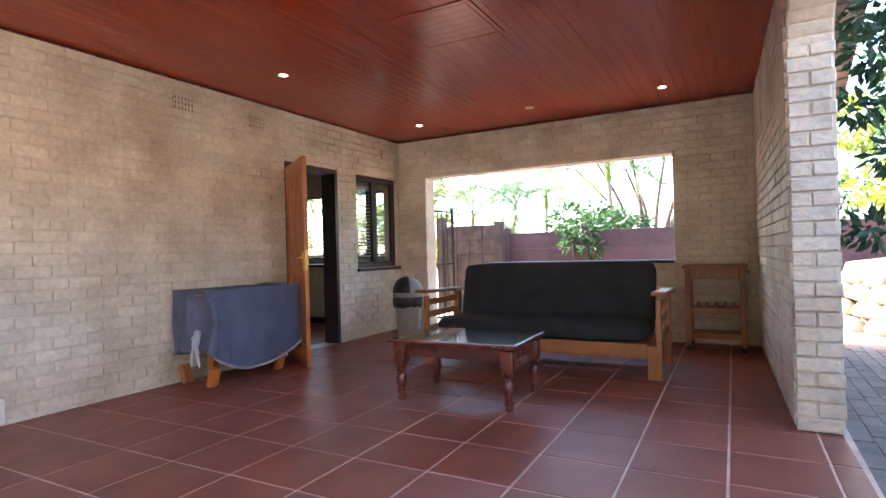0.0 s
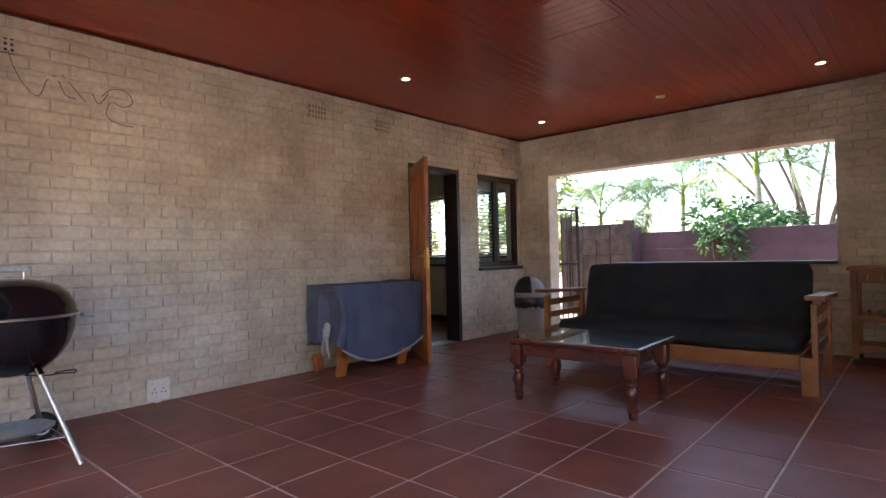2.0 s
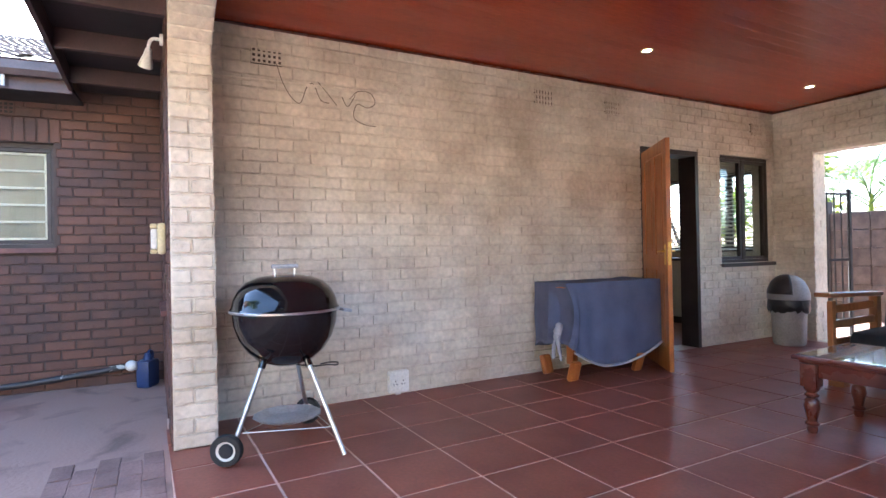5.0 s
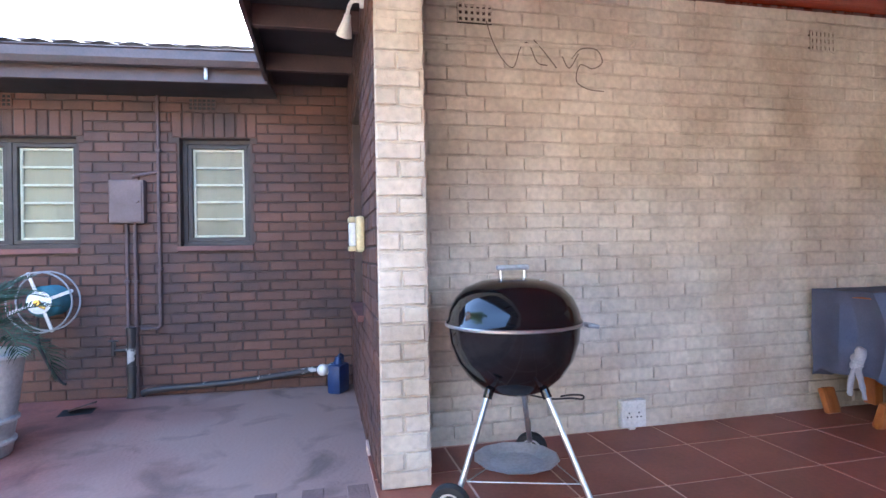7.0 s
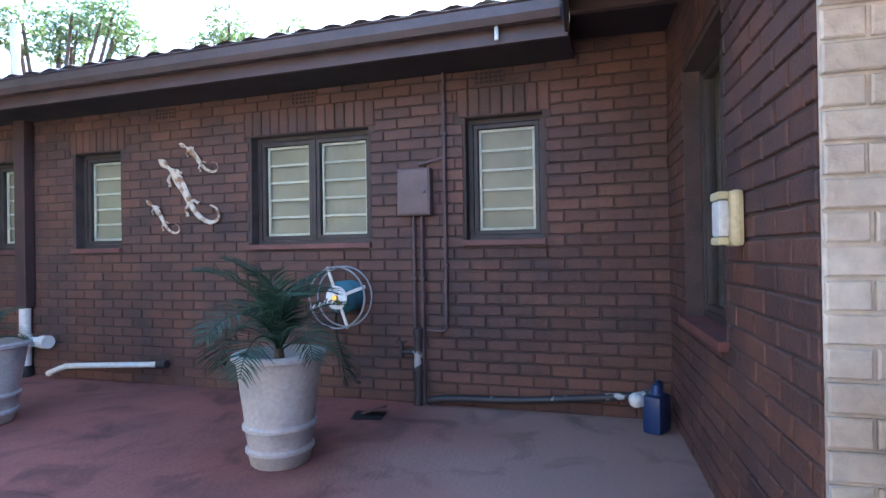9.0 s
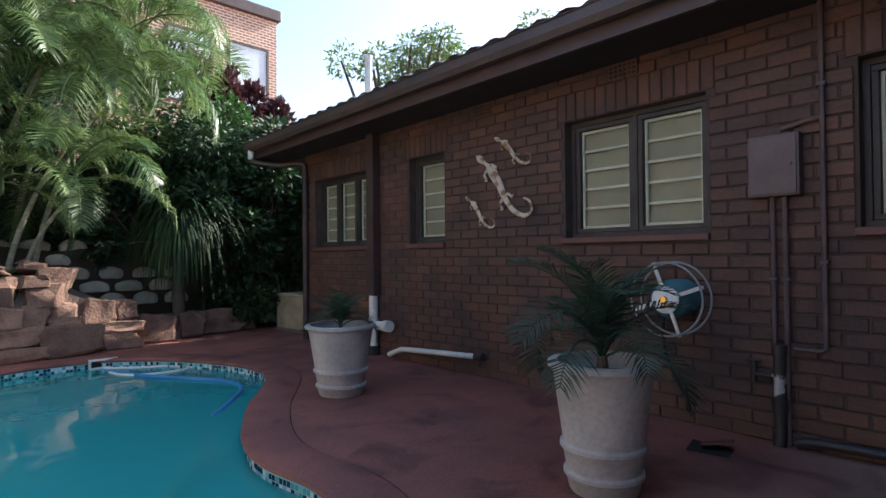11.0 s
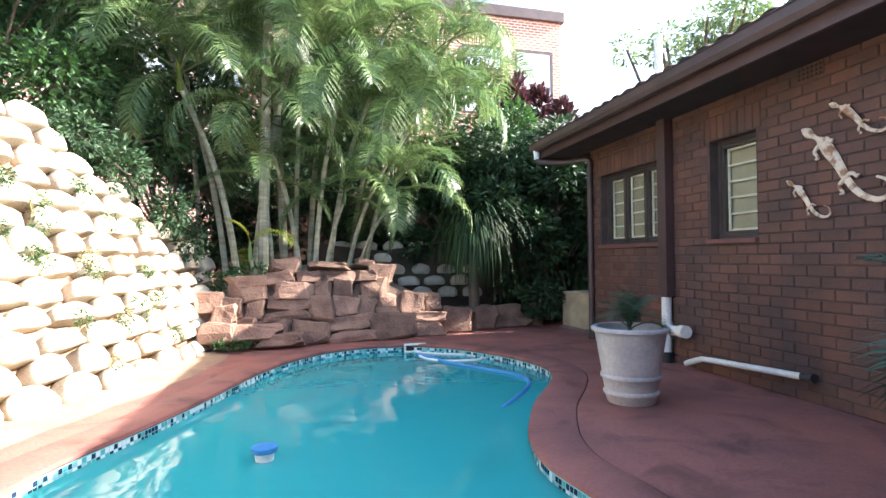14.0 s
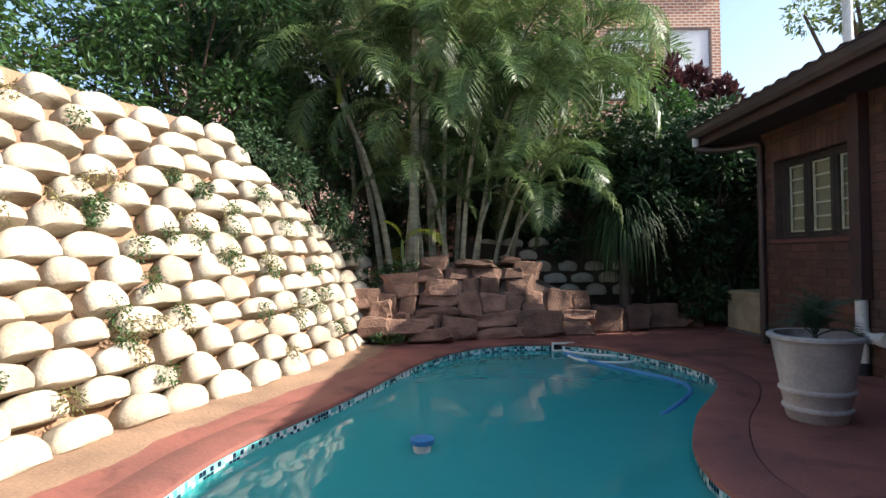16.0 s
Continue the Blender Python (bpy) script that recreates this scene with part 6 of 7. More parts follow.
def block_mesh(seed):
    """A loaf-shaped cast block: flat foot, bulging face, domed top."""
    rnd = random.Random(seed)
    bm = bmesh.new()
    bmesh.ops.create_icosphere(bm, subdivisions=3, radius=1.0)
    w, h, d = rnd.uniform(0.168, 0.192), rnd.uniform(0.118, 0.136), rnd.uniform(0.10, 0.12)
    for v in bm.verts:
        c = v.co.copy()
        e = 3.0 if c.z < 0 else 2.1
        flat = (abs(c.x) ** e + abs(c.z) ** e) ** (1 / e)
        k = (flat ** 5 + abs(c.y) ** 5) ** (-0.2)
        c = c * k
        c = Vector((c.x * w, c.y * d, c.z * h))
        if c.z < -h * 0.6:
            c.z = -h * 0.6 + (c.z + h * 0.6) * 0.15
        c += Vector((noise.noise(v.co * 1.6 + Vector((seed, 0, 0))), noise.noise(v.co * 1.6 + Vector((0, seed, 0))), noise.noise(v.co * 1.6 + Vector((0, 0, seed))))) * 0.014
        v.co = c
    return finish(bm, "block", BLOCK, True)


BLOCKS = [block_mesh(i * 7 + 1) for i in range(6)]
rw = thing("retaining_wall", "leaning retaining wall of rounded pale cast blocks with weeds between", "retaining wall", kind="structure")
rnd = random.Random(11)
ROW, PITCH = 0.196, 0.43
z = GROUND + 0.06
j = 0
joined = []
while z < 2.5:
    s = 0.1 + (j % 2) * PITCH / 2
    while s < S1 - 0.1:
        if z < bank_top(s) - 0.02:
            p, nrm = on_bank(s + rnd.uniform(-0.03, 0.03), z + rnd.uniform(-0.015, 0.015), rnd.uniform(-0.035, 0.02))
            ang = math.atan2(nrm.y, nrm.x) + math.pi / 2
            m = Matrix.Translation(p) @ Matrix.Rotation(ang + rnd.uniform(-0.14, 0.14), 4, "Z") @ Matrix.Rotation(radians(-24) + rnd.uniform(-0.1, 0.1), 4, "X") @ Matrix.Rotation(rnd.uniform(-0.06, 0.06), 4, "Y") @ Matrix.Diagonal((rnd.uniform(0.85, 1.2), 1, rnd.uniform(0.85, 1.15), 1))
            me = BLOCKS[rnd.randrange(6)]
            if p.y < -2.4:
                ob = new("block", me)
                ob.parent = rw
                ob.matrix_world = m
            else:
                joined.append((me, m))
        s += PITCH
    z += ROW
    j += 1
vs, fs = [], []
for me, m in joined:
    o = len(vs)
    vs += [m @ v.co for v in me.vertices]
    fs += [tuple(o + k for k in f.vertices) for f in me.polygons]
jm = bpy.data.meshes.new("far_blocks")
jm.from_pydata(vs, [], fs)
jm.materials.append(BLOCK)
jm.shade_smooth()
fb = new("far_blocks", jm)
fb.parent = rw
tagged(fb, kind="stuff")

# weeds in the wall
rnd = random.Random(21)
for k in range(64):
    s = rnd.uniform(CUM[-1] - 6.6, CUM[-1] - 1.8)
    h = bank_top(s)
    z = rnd.uniform(0.15, h - 0.2)
    p, nrm = on_bank(s, z, 0.10)
    dry = rnd.random() < 0.4
    wd = thing("weed", "dry brown weed tuft growing between the blocks" if dry else "small green weed growing between the blocks", "weed", Matrix.Translation(p), group="weeds in the block wall")
    bm = bmesh.new()
    for q in range(5):
        a = rnd.uniform(0, 6.28)
        tube(bm, curve([(-nrm.x * 0.08, -nrm.y * 0.08, 0), (0.03 * math.cos(a), 0.03 * math.sin(a), 0.02), (0.09 * math.cos(a) + nrm.x * 0.05, 0.09 * math.sin(a) + nrm.y * 0.05, rnd.uniform(-0.12, 0.08))], 3), 0.003, 4)
    part("stem", bm, DRYLEAF, wd)
    leaf_cloud("leaves", [(nrm.x * 0.06, nrm.y * 0.06, -0.03, 0.10, 0.10, rnd.uniform(0.06, 0.17))], 120 if not dry else 80, 0.034, DRYLEAF if dry else BUSHLEAF, wd, 40 + k, 0.4, 0.5, 0.2)

# rock waterfall by the pool
MORTAR = material("sandy_mortar", (0.31, 0.22, 0.17), (0.18, 0.12, 0.09), 5, 50, 0.9, 0.6)


def rock_mesh(seed):
    """A roughly squared rubble stone: uneven outline, a few broken corners, worn edges."""
    rr = random.Random(seed + 50)
    bm = bmesh.new()
    bmesh.ops.create_cube(bm, size=1.0)
    for v in bm.verts:
        v.co += Vector((rr.uniform(-0.22, 0.10) * (1 if v.co.x > 0 else -1), rr.uniform(-0.10, 0.04), rr.uniform(-0.20, 0.10) * (1 if v.co.z > 0 else -1)))
    bmesh.ops.bevel(bm, geom=bm.edges[:], offset=0.07, segments=1, affect="EDGES", profile=0.5)
    for k in range(2):
        n = Vector((rr.uniform(-1, 1), rr.uniform(-0.2, 1), rr.uniform(-1, 1))).normalized()
        bmesh.ops.bisect_plane(bm, geom=bm.verts[:] + bm.edges[:] + bm.faces[:], plane_co=n * rr.uniform(0.52, 0.6), plane_no=n, clear_outer=True)
        bmesh.ops.holes_fill(bm, edges=[e for e in bm.edges if e.is_boundary])
    bmesh.ops.triangulate(bm, faces=bm.faces)
    bmesh.ops.subdivide_edges(bm, edges=bm.edges[:], cuts=1)
    for v in bm.verts:
        v.co += v.co.normalized() * (0.09 * noise.noise(v.co * 3.2 + Vector((seed * 3.1, 0, 0))) + 0.05 * noise.noise(v.co * 9 + Vector((0, seed, 0))))
    return finish(bm, "stone", SANDSTONE, False)


ROCKS = [rock_mesh(i) for i in range(12)]
rk = thing("rock_waterfall", "low mortared waterfall of red sandstone slabs beside the pool", "rockery", kind="structure")
rnd = random.Random(31)


def rock_top(x):
    """Height of the stonework along the pool's far edge."""
    if x > -2.55:
        return max(0.38, 0.84 - 0.42 * (x + 2.55) / 0.8)
    if x > -3.95:
        return 0.92 + 0.05 * math.sin(x * 5)
    return max(0.22, 0.80 - 0.40 * (-3.95 - x) / 0.95) if x > -5.0 else 0.2


def rock_front(x, z):
    """The face leans back, and steps towards the pool in the middle."""
    return -8.30 - 0.34 * (z - GROUND) - 0.16 * abs(x + 3.3) ** 1.4 * (1 if x < -3.3 else -0.25) + 0.08 * noise.noise(Vector((x * 1.7, z * 2.0, 4)))


bm = bmesh.new()
cols = []
for i in range(49):
    x = -6.9 + 5.2 * i / 48
    t = rock_top(x) - 0.05
    cols.append([bm.verts.new((x, rock_front(x, GROUND + (t - GROUND) * k / 8) - 0.13, GROUND - 0.05 + (t - GROUND + 0.05) * k / 8)) for k in range(9)] + [bm.verts.new((x, -9.9, t + 0.12)), bm.verts.new((x, -10.4, t + 0.1))])
for p, q in zip(cols, cols[1:]):
    for k in range(10):
        bm.faces.new((p[k], p[k + 1], q[k + 1], q[k]))
for v in bm.verts:
    v.co += Vector((0, 0.03, 0.03)) * noise.noise(v.co * 6)
part("mortar_bed", bm, MORTAR, rk, smooth=True)


def stone(x, z, w, h, deep=0.3, out=0.0, tilt=0.0):
    ob = new("stone", ROCKS[rnd.randrange(12)])
    ob.parent = rk
    ob.matrix_world = Matrix.Translation((x, rock_front(x, z) - deep / 2 + 0.03 + out, z)) @ Matrix.Rotation(rnd.uniform(-0.10, 0.10), 4, "Z") @ Matrix.Rotation(radians(16), 4, "X") @ Matrix.Rotation(rnd.uniform(-0.09, 0.09) + tilt, 4, "Y") @ Matrix.Diagonal((w * (1 if rnd.random() < 0.5 else -1), deep, h, 1))


lo = GROUND - 0.02
for hgt in (0.33, 0.27, 0.22, 0.14):
    x = -6.8 + rnd.uniform(0, 0.2)
    while x < -1.85:
        w = rnd.uniform(0.22, 0.52) * (1.2 if hgt > 0.3 else 1.0)
        c = x + w / 2
        t = rock_top(c)
        if lo + hgt * 0.55 < t:
            if hgt > 0.2 and rnd.random() < 0.3:
                k = rnd.uniform(0.4, 0.6)
                stone(c, lo + hgt * k / 2, w * 1.1, hgt * k * 1.2, out=rnd.uniform(-0.02, 0.03))
                stone(c, lo + hgt * (1 + k) / 2, w * 1.1, hgt * (1 - k) * 1.2, out=rnd.uniform(-0.02, 0.03))
            else:
                stone(c, lo + hgt / 2, w * 1.1, hgt * rnd.uniform(1.12, 1.25), out=rnd.uniform(-0.03, 0.04))
        x += w
    lo += hgt * 0.97
# ledge stones, the spill slab and loose rocks at the wall's end
for x, z, w, h, out in ((-3.35, 0.93, 0.62, 0.09, 0.05), (-2.75, 0.95, 0.36, 0.24, 0.0), (-3.85, 0.95, 0.36, 0.10, 0.02), (-4.05, 0.80, 0.40, 0.26, 0.03), (-2.3, 0.72, 0.5, 0.16, 0.02), (-2.3, 0.12, 0.75, 0.22, 0.28), (-2.75, 0.03, 0.6, 0.16, 0.30), (-1.95, 0.16, 0.42, 0.28, 0.32), (-1.85, 0.48, 0.36, 0.30, 0.05), (-2.05, 0.34, 0.34, 0.26, 0.2)):
    stone(x, z, w, h, 0.36, out)
# blocks behind the waterfall
rb = thing("retaining_wall", "short shaded wall of rounded cast blocks behind the rocks", "retaining wall", kind="structure")
for j in range(5):
    for i in range(6):
        m = Matrix.Translation((-5.75 + i * 0.43 + (j % 2) * 0.21, -9.72 - 0.05 * j, 0.48 + j * 0.19)) @ Matrix.Rotation(math.pi + rnd.uniform(-0.1, 0.1), 4, "Z") @ Matrix.Diagonal((0.95, 1, 0.8, 1))
        put("block", BLOCKS[rnd.randrange(6)], rb, m)
bm = bmesh.new()
box(bm, -9.5, -3.2, -10.4, -9.75, GROUND, 1.25)
bmesh.ops.subdivide_edges(bm, edges=bm.edges[:], cuts=5, use_grid_fill=True)
for v in bm.verts:
    v.co += Vector((0, 0.12, 0.15)) * noise.noise(v.co * 1.5)
solo("ground_terrace", bm, SOIL, "dark soil terrace behind the rocks", "terrace", kind="structure", smooth=True)
tw = wall("wall_boundary", (-12.0, -11.6), (1, 0), (0, 1), 10.5, 0.2, GROUND, 2.3, [], DARK_BRICK, "old shaded brick boundary wall behind the palms")

# ---- palm clump ----
FR = [frond_mesh("frond", L, 56, lf, 0.021, d, l, 60 + i, PALMLEAF, hg, v) for i, (L, lf, d, l, hg, v) in enumerate(((1.7, 0.52, 95, 55, 0.35, 25), (1.9, 0.55, 120, 62, 0.5, 15), (1.5, 0.48, 70, 50, 0.25, 35), (1.8, 0.5, 140, 70, 0.6, 10), (1.6, 0.5, 105, 40, 0.45, 20)))]
YF = [frond_mesh("frond", 1.0, 26, 0.34, 0.026, 80, 45, 90, YELLOWLEAF, 0.3, 30), frond_mesh("frond", 1.6, 40, 0.46, 0.026, 110, 55, 92, YELLOWLEAF, 0.4, 20)]


def palm(base, height, lean, r, fronds, scale, seed, label, young=False, mats=FR, category="palm", droopy=0.0):
    rnd = random.Random(seed)
    t = thing("palm_tree", label, category, pose(*base), group="palm clump")
    top = Vector((lean[0], lean[1], height))
    pts = curve([(0, 0, -0.1), (lean[0] * 0.18, lean[1] * 0.18, height * 0.33), (lean[0] * 0.5, lean[1] * 0.5, height * 0.68), top], 8)
    bm = bmesh.new()
    rings = []
    for i, p in enumerate(pts):
        rr = r * (1.15 - 0.4 * i / len(pts)) * (1.05 if i % 2 else 0.97)
        rings.append([bm.verts.new(p + Vector((rr * math.cos(k * 0.7854), rr * math.sin(k * 0.7854), 0))) for k in range(8)])
    for a, b in zip(rings, rings[1:]):
        for k in range(8):
            bm.faces.new((a[k], a[(k + 1) % 8], b[(k + 1) % 8], b[k]))
    part("trunk", bm, TRUNK, t, smooth=True)
    bm = bmesh.new()
    rod(bm, top - Vector((0, 0, 0.05)), top + Vector((lean[0] * 0.04, lean[1] * 0.04, 0.42 * scale)), r * 1.05, r * 0.5, 10)
    part("crownshaft", bm, YELLOWLEAF if not young else PALMLEAF, t, "smooth green crownshaft", smooth=True)
    for k in range(fronds):
        a = k * 137.5 + rnd.uniform(-20, 20)
        tilt = -25 + 70 * (k / max(1, fronds - 1)) + rnd.uniform(-10, 10) + droopy
        m = Matrix.Translation(top + Vector((0, 0, (0.38 - 0.25 * k / fronds) * scale))) @ Matrix.Rotation(radians(a), 4, "Z") @ Matrix.Rotation(radians(tilt), 4, "Y") @ Matrix.Scale(scale * rnd.uniform(0.85, 1.15), 4)
        put("frond", mats[rnd.randrange(len(mats))], t, m)
    return t


LBL = "slender ringed palm with arching feather fronds in the clump"
rnd = random.Random(77)
for i, (x, y, h, lx, ly, r, nf, sc) in enumerate((
        (-2.45, -9.2, 5.6, -0.15, 0.0, 0.095, 9, 1.0), (-2.3, -9.5, 4.6, -0.75, 0.2, 0.07, 8, 1.0), (-2.75, -9.6, 5.0, 0.25, -0.2, 0.075, 8, 1.05),
        (-3.0, -9.3, 2.9, 0.55, 0.1, 0.05, 9, 0.95), (-3.15, -9.25, 3.3, -0.35, 0.25, 0.05, 9, 1.0), (-3.35, -9.4, 3.6, -0.7, 0.1, 0.05, 9, 1.0),
        (-3.6, -9.45, 3.0, -1.0, 0.3, 0.045, 9, 1.0), (-2.6, -9.3, 2.1, 0.15, 0.1, 0.04, 6, 0.7), (-3.3, -9.3, 1.9, -0.3, 0.1, 0.04, 6, 0.7),
        (-3.75, -9.35, 1.9, -0.55, 0.35, 0.04, 8, 0.85), (-2.15, -9.2, 3.4, 0.75, 0.1, 0.06, 8, 0.95), (-1.95, -9.7, 4.3, 0.9, -0.1, 0.055, 9, 1.05),
        (-3.1, -9.9, 5.4, -0.5, -0.3, 0.055, 9, 1.1), (-3.7, -10.0, 4.6, -1.1, -0.2, 0.05, 9, 1.1), (-1.5, -10.3, 5.2, 0.4, 0.0, 0.05, 9, 1.1), (-3.9, -9.7, 3.9, -1.2, 0.4, 0.045, 9, 0.95), (-2.9, -9.5, 4.0, -0.1, 0.35, 0.045, 9, 1.0))):
    palm((x, y, 0.55), h - 0.55, (lx, ly), r * 0.74, nf + 4, sc, 100 + i, LBL, young=h < 2)
yl = palm((-2.35, -9.0, 0.6), 0.5, (0.05, 0.1), 0.03, 3, 0.5, 140, "young yellow-green palm shoot at the clump's foot", True, YF)

# strap-leaved plant hanging over the rocks
gp = thing("strap_plant", "tall fountain of long drooping strap leaves above the rocks", "plant", pose(-5.62, -9.15, 0.3))
bm = bmesh.new()
tube(bm, [(0, 0, -0.36), (0.03, 0, 0.4), (0, 0, 1.28)], 0.10, 10, 0.6)
part("trunk", bm, BARK, gp, smooth=True)
rnd = random.Random(8)
vs, fs = [], []
for k in range(900):
    a = rnd.uniform(0, 2 * math.pi)
    L = rnd.uniform(0.65, 1.3)
    el = radians(rnd.uniform(20, 88))
    p = Vector((0.05 * math.cos(a), 0.05 * math.sin(a), 1.32 + rnd.uniform(-0.35, 0.08)))
    sd = Vector((-math.sin(a), math.cos(a), 0)) * 0.010
    fall = rnd.uniform(15, 25)
    o = len(vs)
    vs += [p - sd, p + sd]
    for i in range(1, 9):
        el = max(-1.5, el - radians(fall) * (1.2 if i < 5 else 0.9))
        p = p + Vector((math.cos(a) * math.cos(el), math.sin(a) * math.cos(el), math.sin(el))) * L / 8
        w = sd * (1.0 - 0.105 * i)
        vs += [p - w, p + w]
        fs.append((o + 2 * i - 2, o + 2 * i - 1, o + 2 * i + 1, o + 2 * i))
me = bpy.data.meshes.new("leaves")
me.from_pydata(vs, [], fs)
me.materials.append(GRASSLEAF)
put("leaves", me, gp, Matrix())

# shrubs and hedges
rnd = random.Random(55)


def scatter(n, x0, x1, y0, y1, z0, z1, r0, r1):
    return [(rnd.uniform(x0, x1), rnd.uniform(y0, y1), rnd.uniform(z0, z1), rnd.uniform(r0, r1), rnd.uniform(r0, r1), rnd.uniform(r0, r1) * 0.8) for _ in range(n)]


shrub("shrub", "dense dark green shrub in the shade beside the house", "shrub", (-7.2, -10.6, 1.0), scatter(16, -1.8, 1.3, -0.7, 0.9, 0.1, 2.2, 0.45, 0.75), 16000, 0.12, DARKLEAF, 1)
shrub("shrub", "broad-leaved green shrub lit by the sun", "shrub", (-6.1, -10.6, 1.2), scatter(14, -0.9, 0.9, -0.4, 0.5, 0.9, 2.7, 0.35, 0.6), 6500, 0.13, BUSHLEAF, 2)
shrub("shrub", "dark red-leaved shrub rising above the green ones", "shrub", (-7.5, -12.2, 1.45), [(-0.7, 0, 3.0, 0.28, 0.3, 0.5), (-0.1, 0.1, 3.1, 0.3, 0.3, 0.55), (0.5, 0, 3.3, 0.3, 0.3, 0.6), (0.15, 0.1, 2.6, 0.5, 0.3, 0.4), (-1.3, 0, 2.8, 0.3, 0.3, 0.45)], 2600, 0.17, REDLEAF, 3, aspect=0.5, droop=-0.6)
shrub("hedge_bush", "tall dark green bush on top of the bank", "bush", (0.9, -9.2, 2.6), scatter(28, -2.0, 1.9, -0.9, 0.9, -0.3, 2.6, 0.5, 0.9), 15000, 0.12, BUSHLEAF, 4)
shrub("hedge_bush", "leafy green bush on the upper bank", "bush", (2.8, -7.4, 3.0), scatter(22, -1.6, 1.5, -1.4, 1.4, -0.3, 2.2, 0.5, 0.9), 11000, 0.12, BUSHLEAF, 5)
shrub("ground_creeper", "trailing green creeper at the end of the block wall", "creeper", (-1.35, -8.6, 1.3), [(0.25, 0.9, 0.75, 0.28, 0.5, 0.4), (-0.1, 0.4, 0.35, 0.25, 0.4, 0.35), (-0.25, 0.0, 0.0, 0.25, 0.3, 0.35), (0.6, 1.3, 1.05, 0.35, 0.5, 0.3)], 2600, 0.07, DARKLEAF, 6, 0.015)
shrub("ground_creeper", "low green groundcover among the palm stems", "creeper", (-2.35, -8.95, 0.75), [(0.0, 0, 0.1, 0.5, 0.22, 0.16), (0.6, 0.0, 0.0, 0.35, 0.2, 0.16), (-1.2, 0.0, 0.12, 0.3, 0.2, 0.12)], 900, 0.08, BUSHLEAF, 7, 0.01)
shrub("ground_creeper", "small patch of green plants at the rock foot", "creeper", (-2.15, -7.98, 0.02), [(0, 0, 0.03, 0.3, 0.16, 0.06)], 260, 0.05, BUSHLEAF, 8, 0.006)
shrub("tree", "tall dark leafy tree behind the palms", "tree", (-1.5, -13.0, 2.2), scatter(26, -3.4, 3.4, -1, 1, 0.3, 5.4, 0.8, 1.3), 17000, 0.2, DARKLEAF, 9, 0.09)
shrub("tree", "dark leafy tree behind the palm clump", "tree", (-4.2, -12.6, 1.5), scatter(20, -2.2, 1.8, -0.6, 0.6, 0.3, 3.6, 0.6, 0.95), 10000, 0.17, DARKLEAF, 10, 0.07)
shrub("tree", "small-leaved tree rising behind the roof", "tree", (-13.6, -13.8, 0.0), scatter(16, -1.8, 1.8, -1.2, 1.2, 5.8, 8.2, 0.5, 0.85), 4200, 0.15, PALMLEAF, 11, 0.12)
shrub("tree", "small-leaved tree behind the far roof", "tree", (-16.2, -10.2, 0.0), scatter(10, -1.2, 1.2, -1.6, 1.6, 6.4, 8.2, 0.5, 0.8), 3000, 0.15, PALMLEAF, 12, 0.12)

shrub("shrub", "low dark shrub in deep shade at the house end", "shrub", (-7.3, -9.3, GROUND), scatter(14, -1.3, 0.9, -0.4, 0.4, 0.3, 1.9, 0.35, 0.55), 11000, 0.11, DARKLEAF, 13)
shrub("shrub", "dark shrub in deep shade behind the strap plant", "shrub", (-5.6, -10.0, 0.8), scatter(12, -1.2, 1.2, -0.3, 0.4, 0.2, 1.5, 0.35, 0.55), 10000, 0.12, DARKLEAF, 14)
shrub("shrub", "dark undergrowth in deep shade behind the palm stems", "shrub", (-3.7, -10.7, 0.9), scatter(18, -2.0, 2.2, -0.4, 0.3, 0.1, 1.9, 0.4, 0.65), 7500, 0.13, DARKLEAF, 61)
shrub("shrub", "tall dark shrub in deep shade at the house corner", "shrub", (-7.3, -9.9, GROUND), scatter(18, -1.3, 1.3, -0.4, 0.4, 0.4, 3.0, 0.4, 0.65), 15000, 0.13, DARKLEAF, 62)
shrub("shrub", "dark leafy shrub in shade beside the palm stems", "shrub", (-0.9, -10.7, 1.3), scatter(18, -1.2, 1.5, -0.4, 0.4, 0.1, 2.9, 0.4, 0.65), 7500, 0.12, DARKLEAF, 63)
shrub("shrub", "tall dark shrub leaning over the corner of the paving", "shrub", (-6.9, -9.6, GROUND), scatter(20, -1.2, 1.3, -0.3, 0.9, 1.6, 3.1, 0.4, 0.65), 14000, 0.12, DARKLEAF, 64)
# added mostly hidden hedge, sized to keep the sun off the rocks and paving
shrub("hedge_bush", "added dark hedge beyond the house end, blocking low sun from the corner", "bush", (-9.1, -9.2, GROUND), scatter(26, -1.1, 1.0, -1.3, 0.9, 0.4, 2.5, 0.45, 0.7), 11000, 0.13, DARKLEAF, 65)
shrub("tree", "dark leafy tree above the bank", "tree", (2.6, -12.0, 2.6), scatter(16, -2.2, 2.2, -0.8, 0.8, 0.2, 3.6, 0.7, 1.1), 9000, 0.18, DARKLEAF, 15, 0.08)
# trodden earth between the block wall and the pool
bm = bmesh.new()
pairs = []
for i in range(80):
    s = CUM[-1] - 8.0 + 6.6 * i / 79
    p, nrm = on_bank(s, GROUND)
    w = 0.42 + 0.16 * noise.noise(Vector((s * 1.7, 3, 0))) + 0.05 * noise.noise(Vector((s * 9, 5, 0)))
    q = p + nrm * w
    pairs.append((bm.verts.new((p.x - nrm.x * 0.1, p.y - nrm.y * 0.1, GROUND + 0.03)), bm.verts.new((p.x + nrm.x * w * 0.6, p.y + nrm.y * w * 0.6, GROUND + 0.014)), bm.verts.new((q.x, q.y, GROUND + 0.001))))
for a, b in zip(pairs, pairs[1:]):
    for k in range(2):
        bm.faces.new((a[k], a[k + 1], b[k + 1], b[k]))
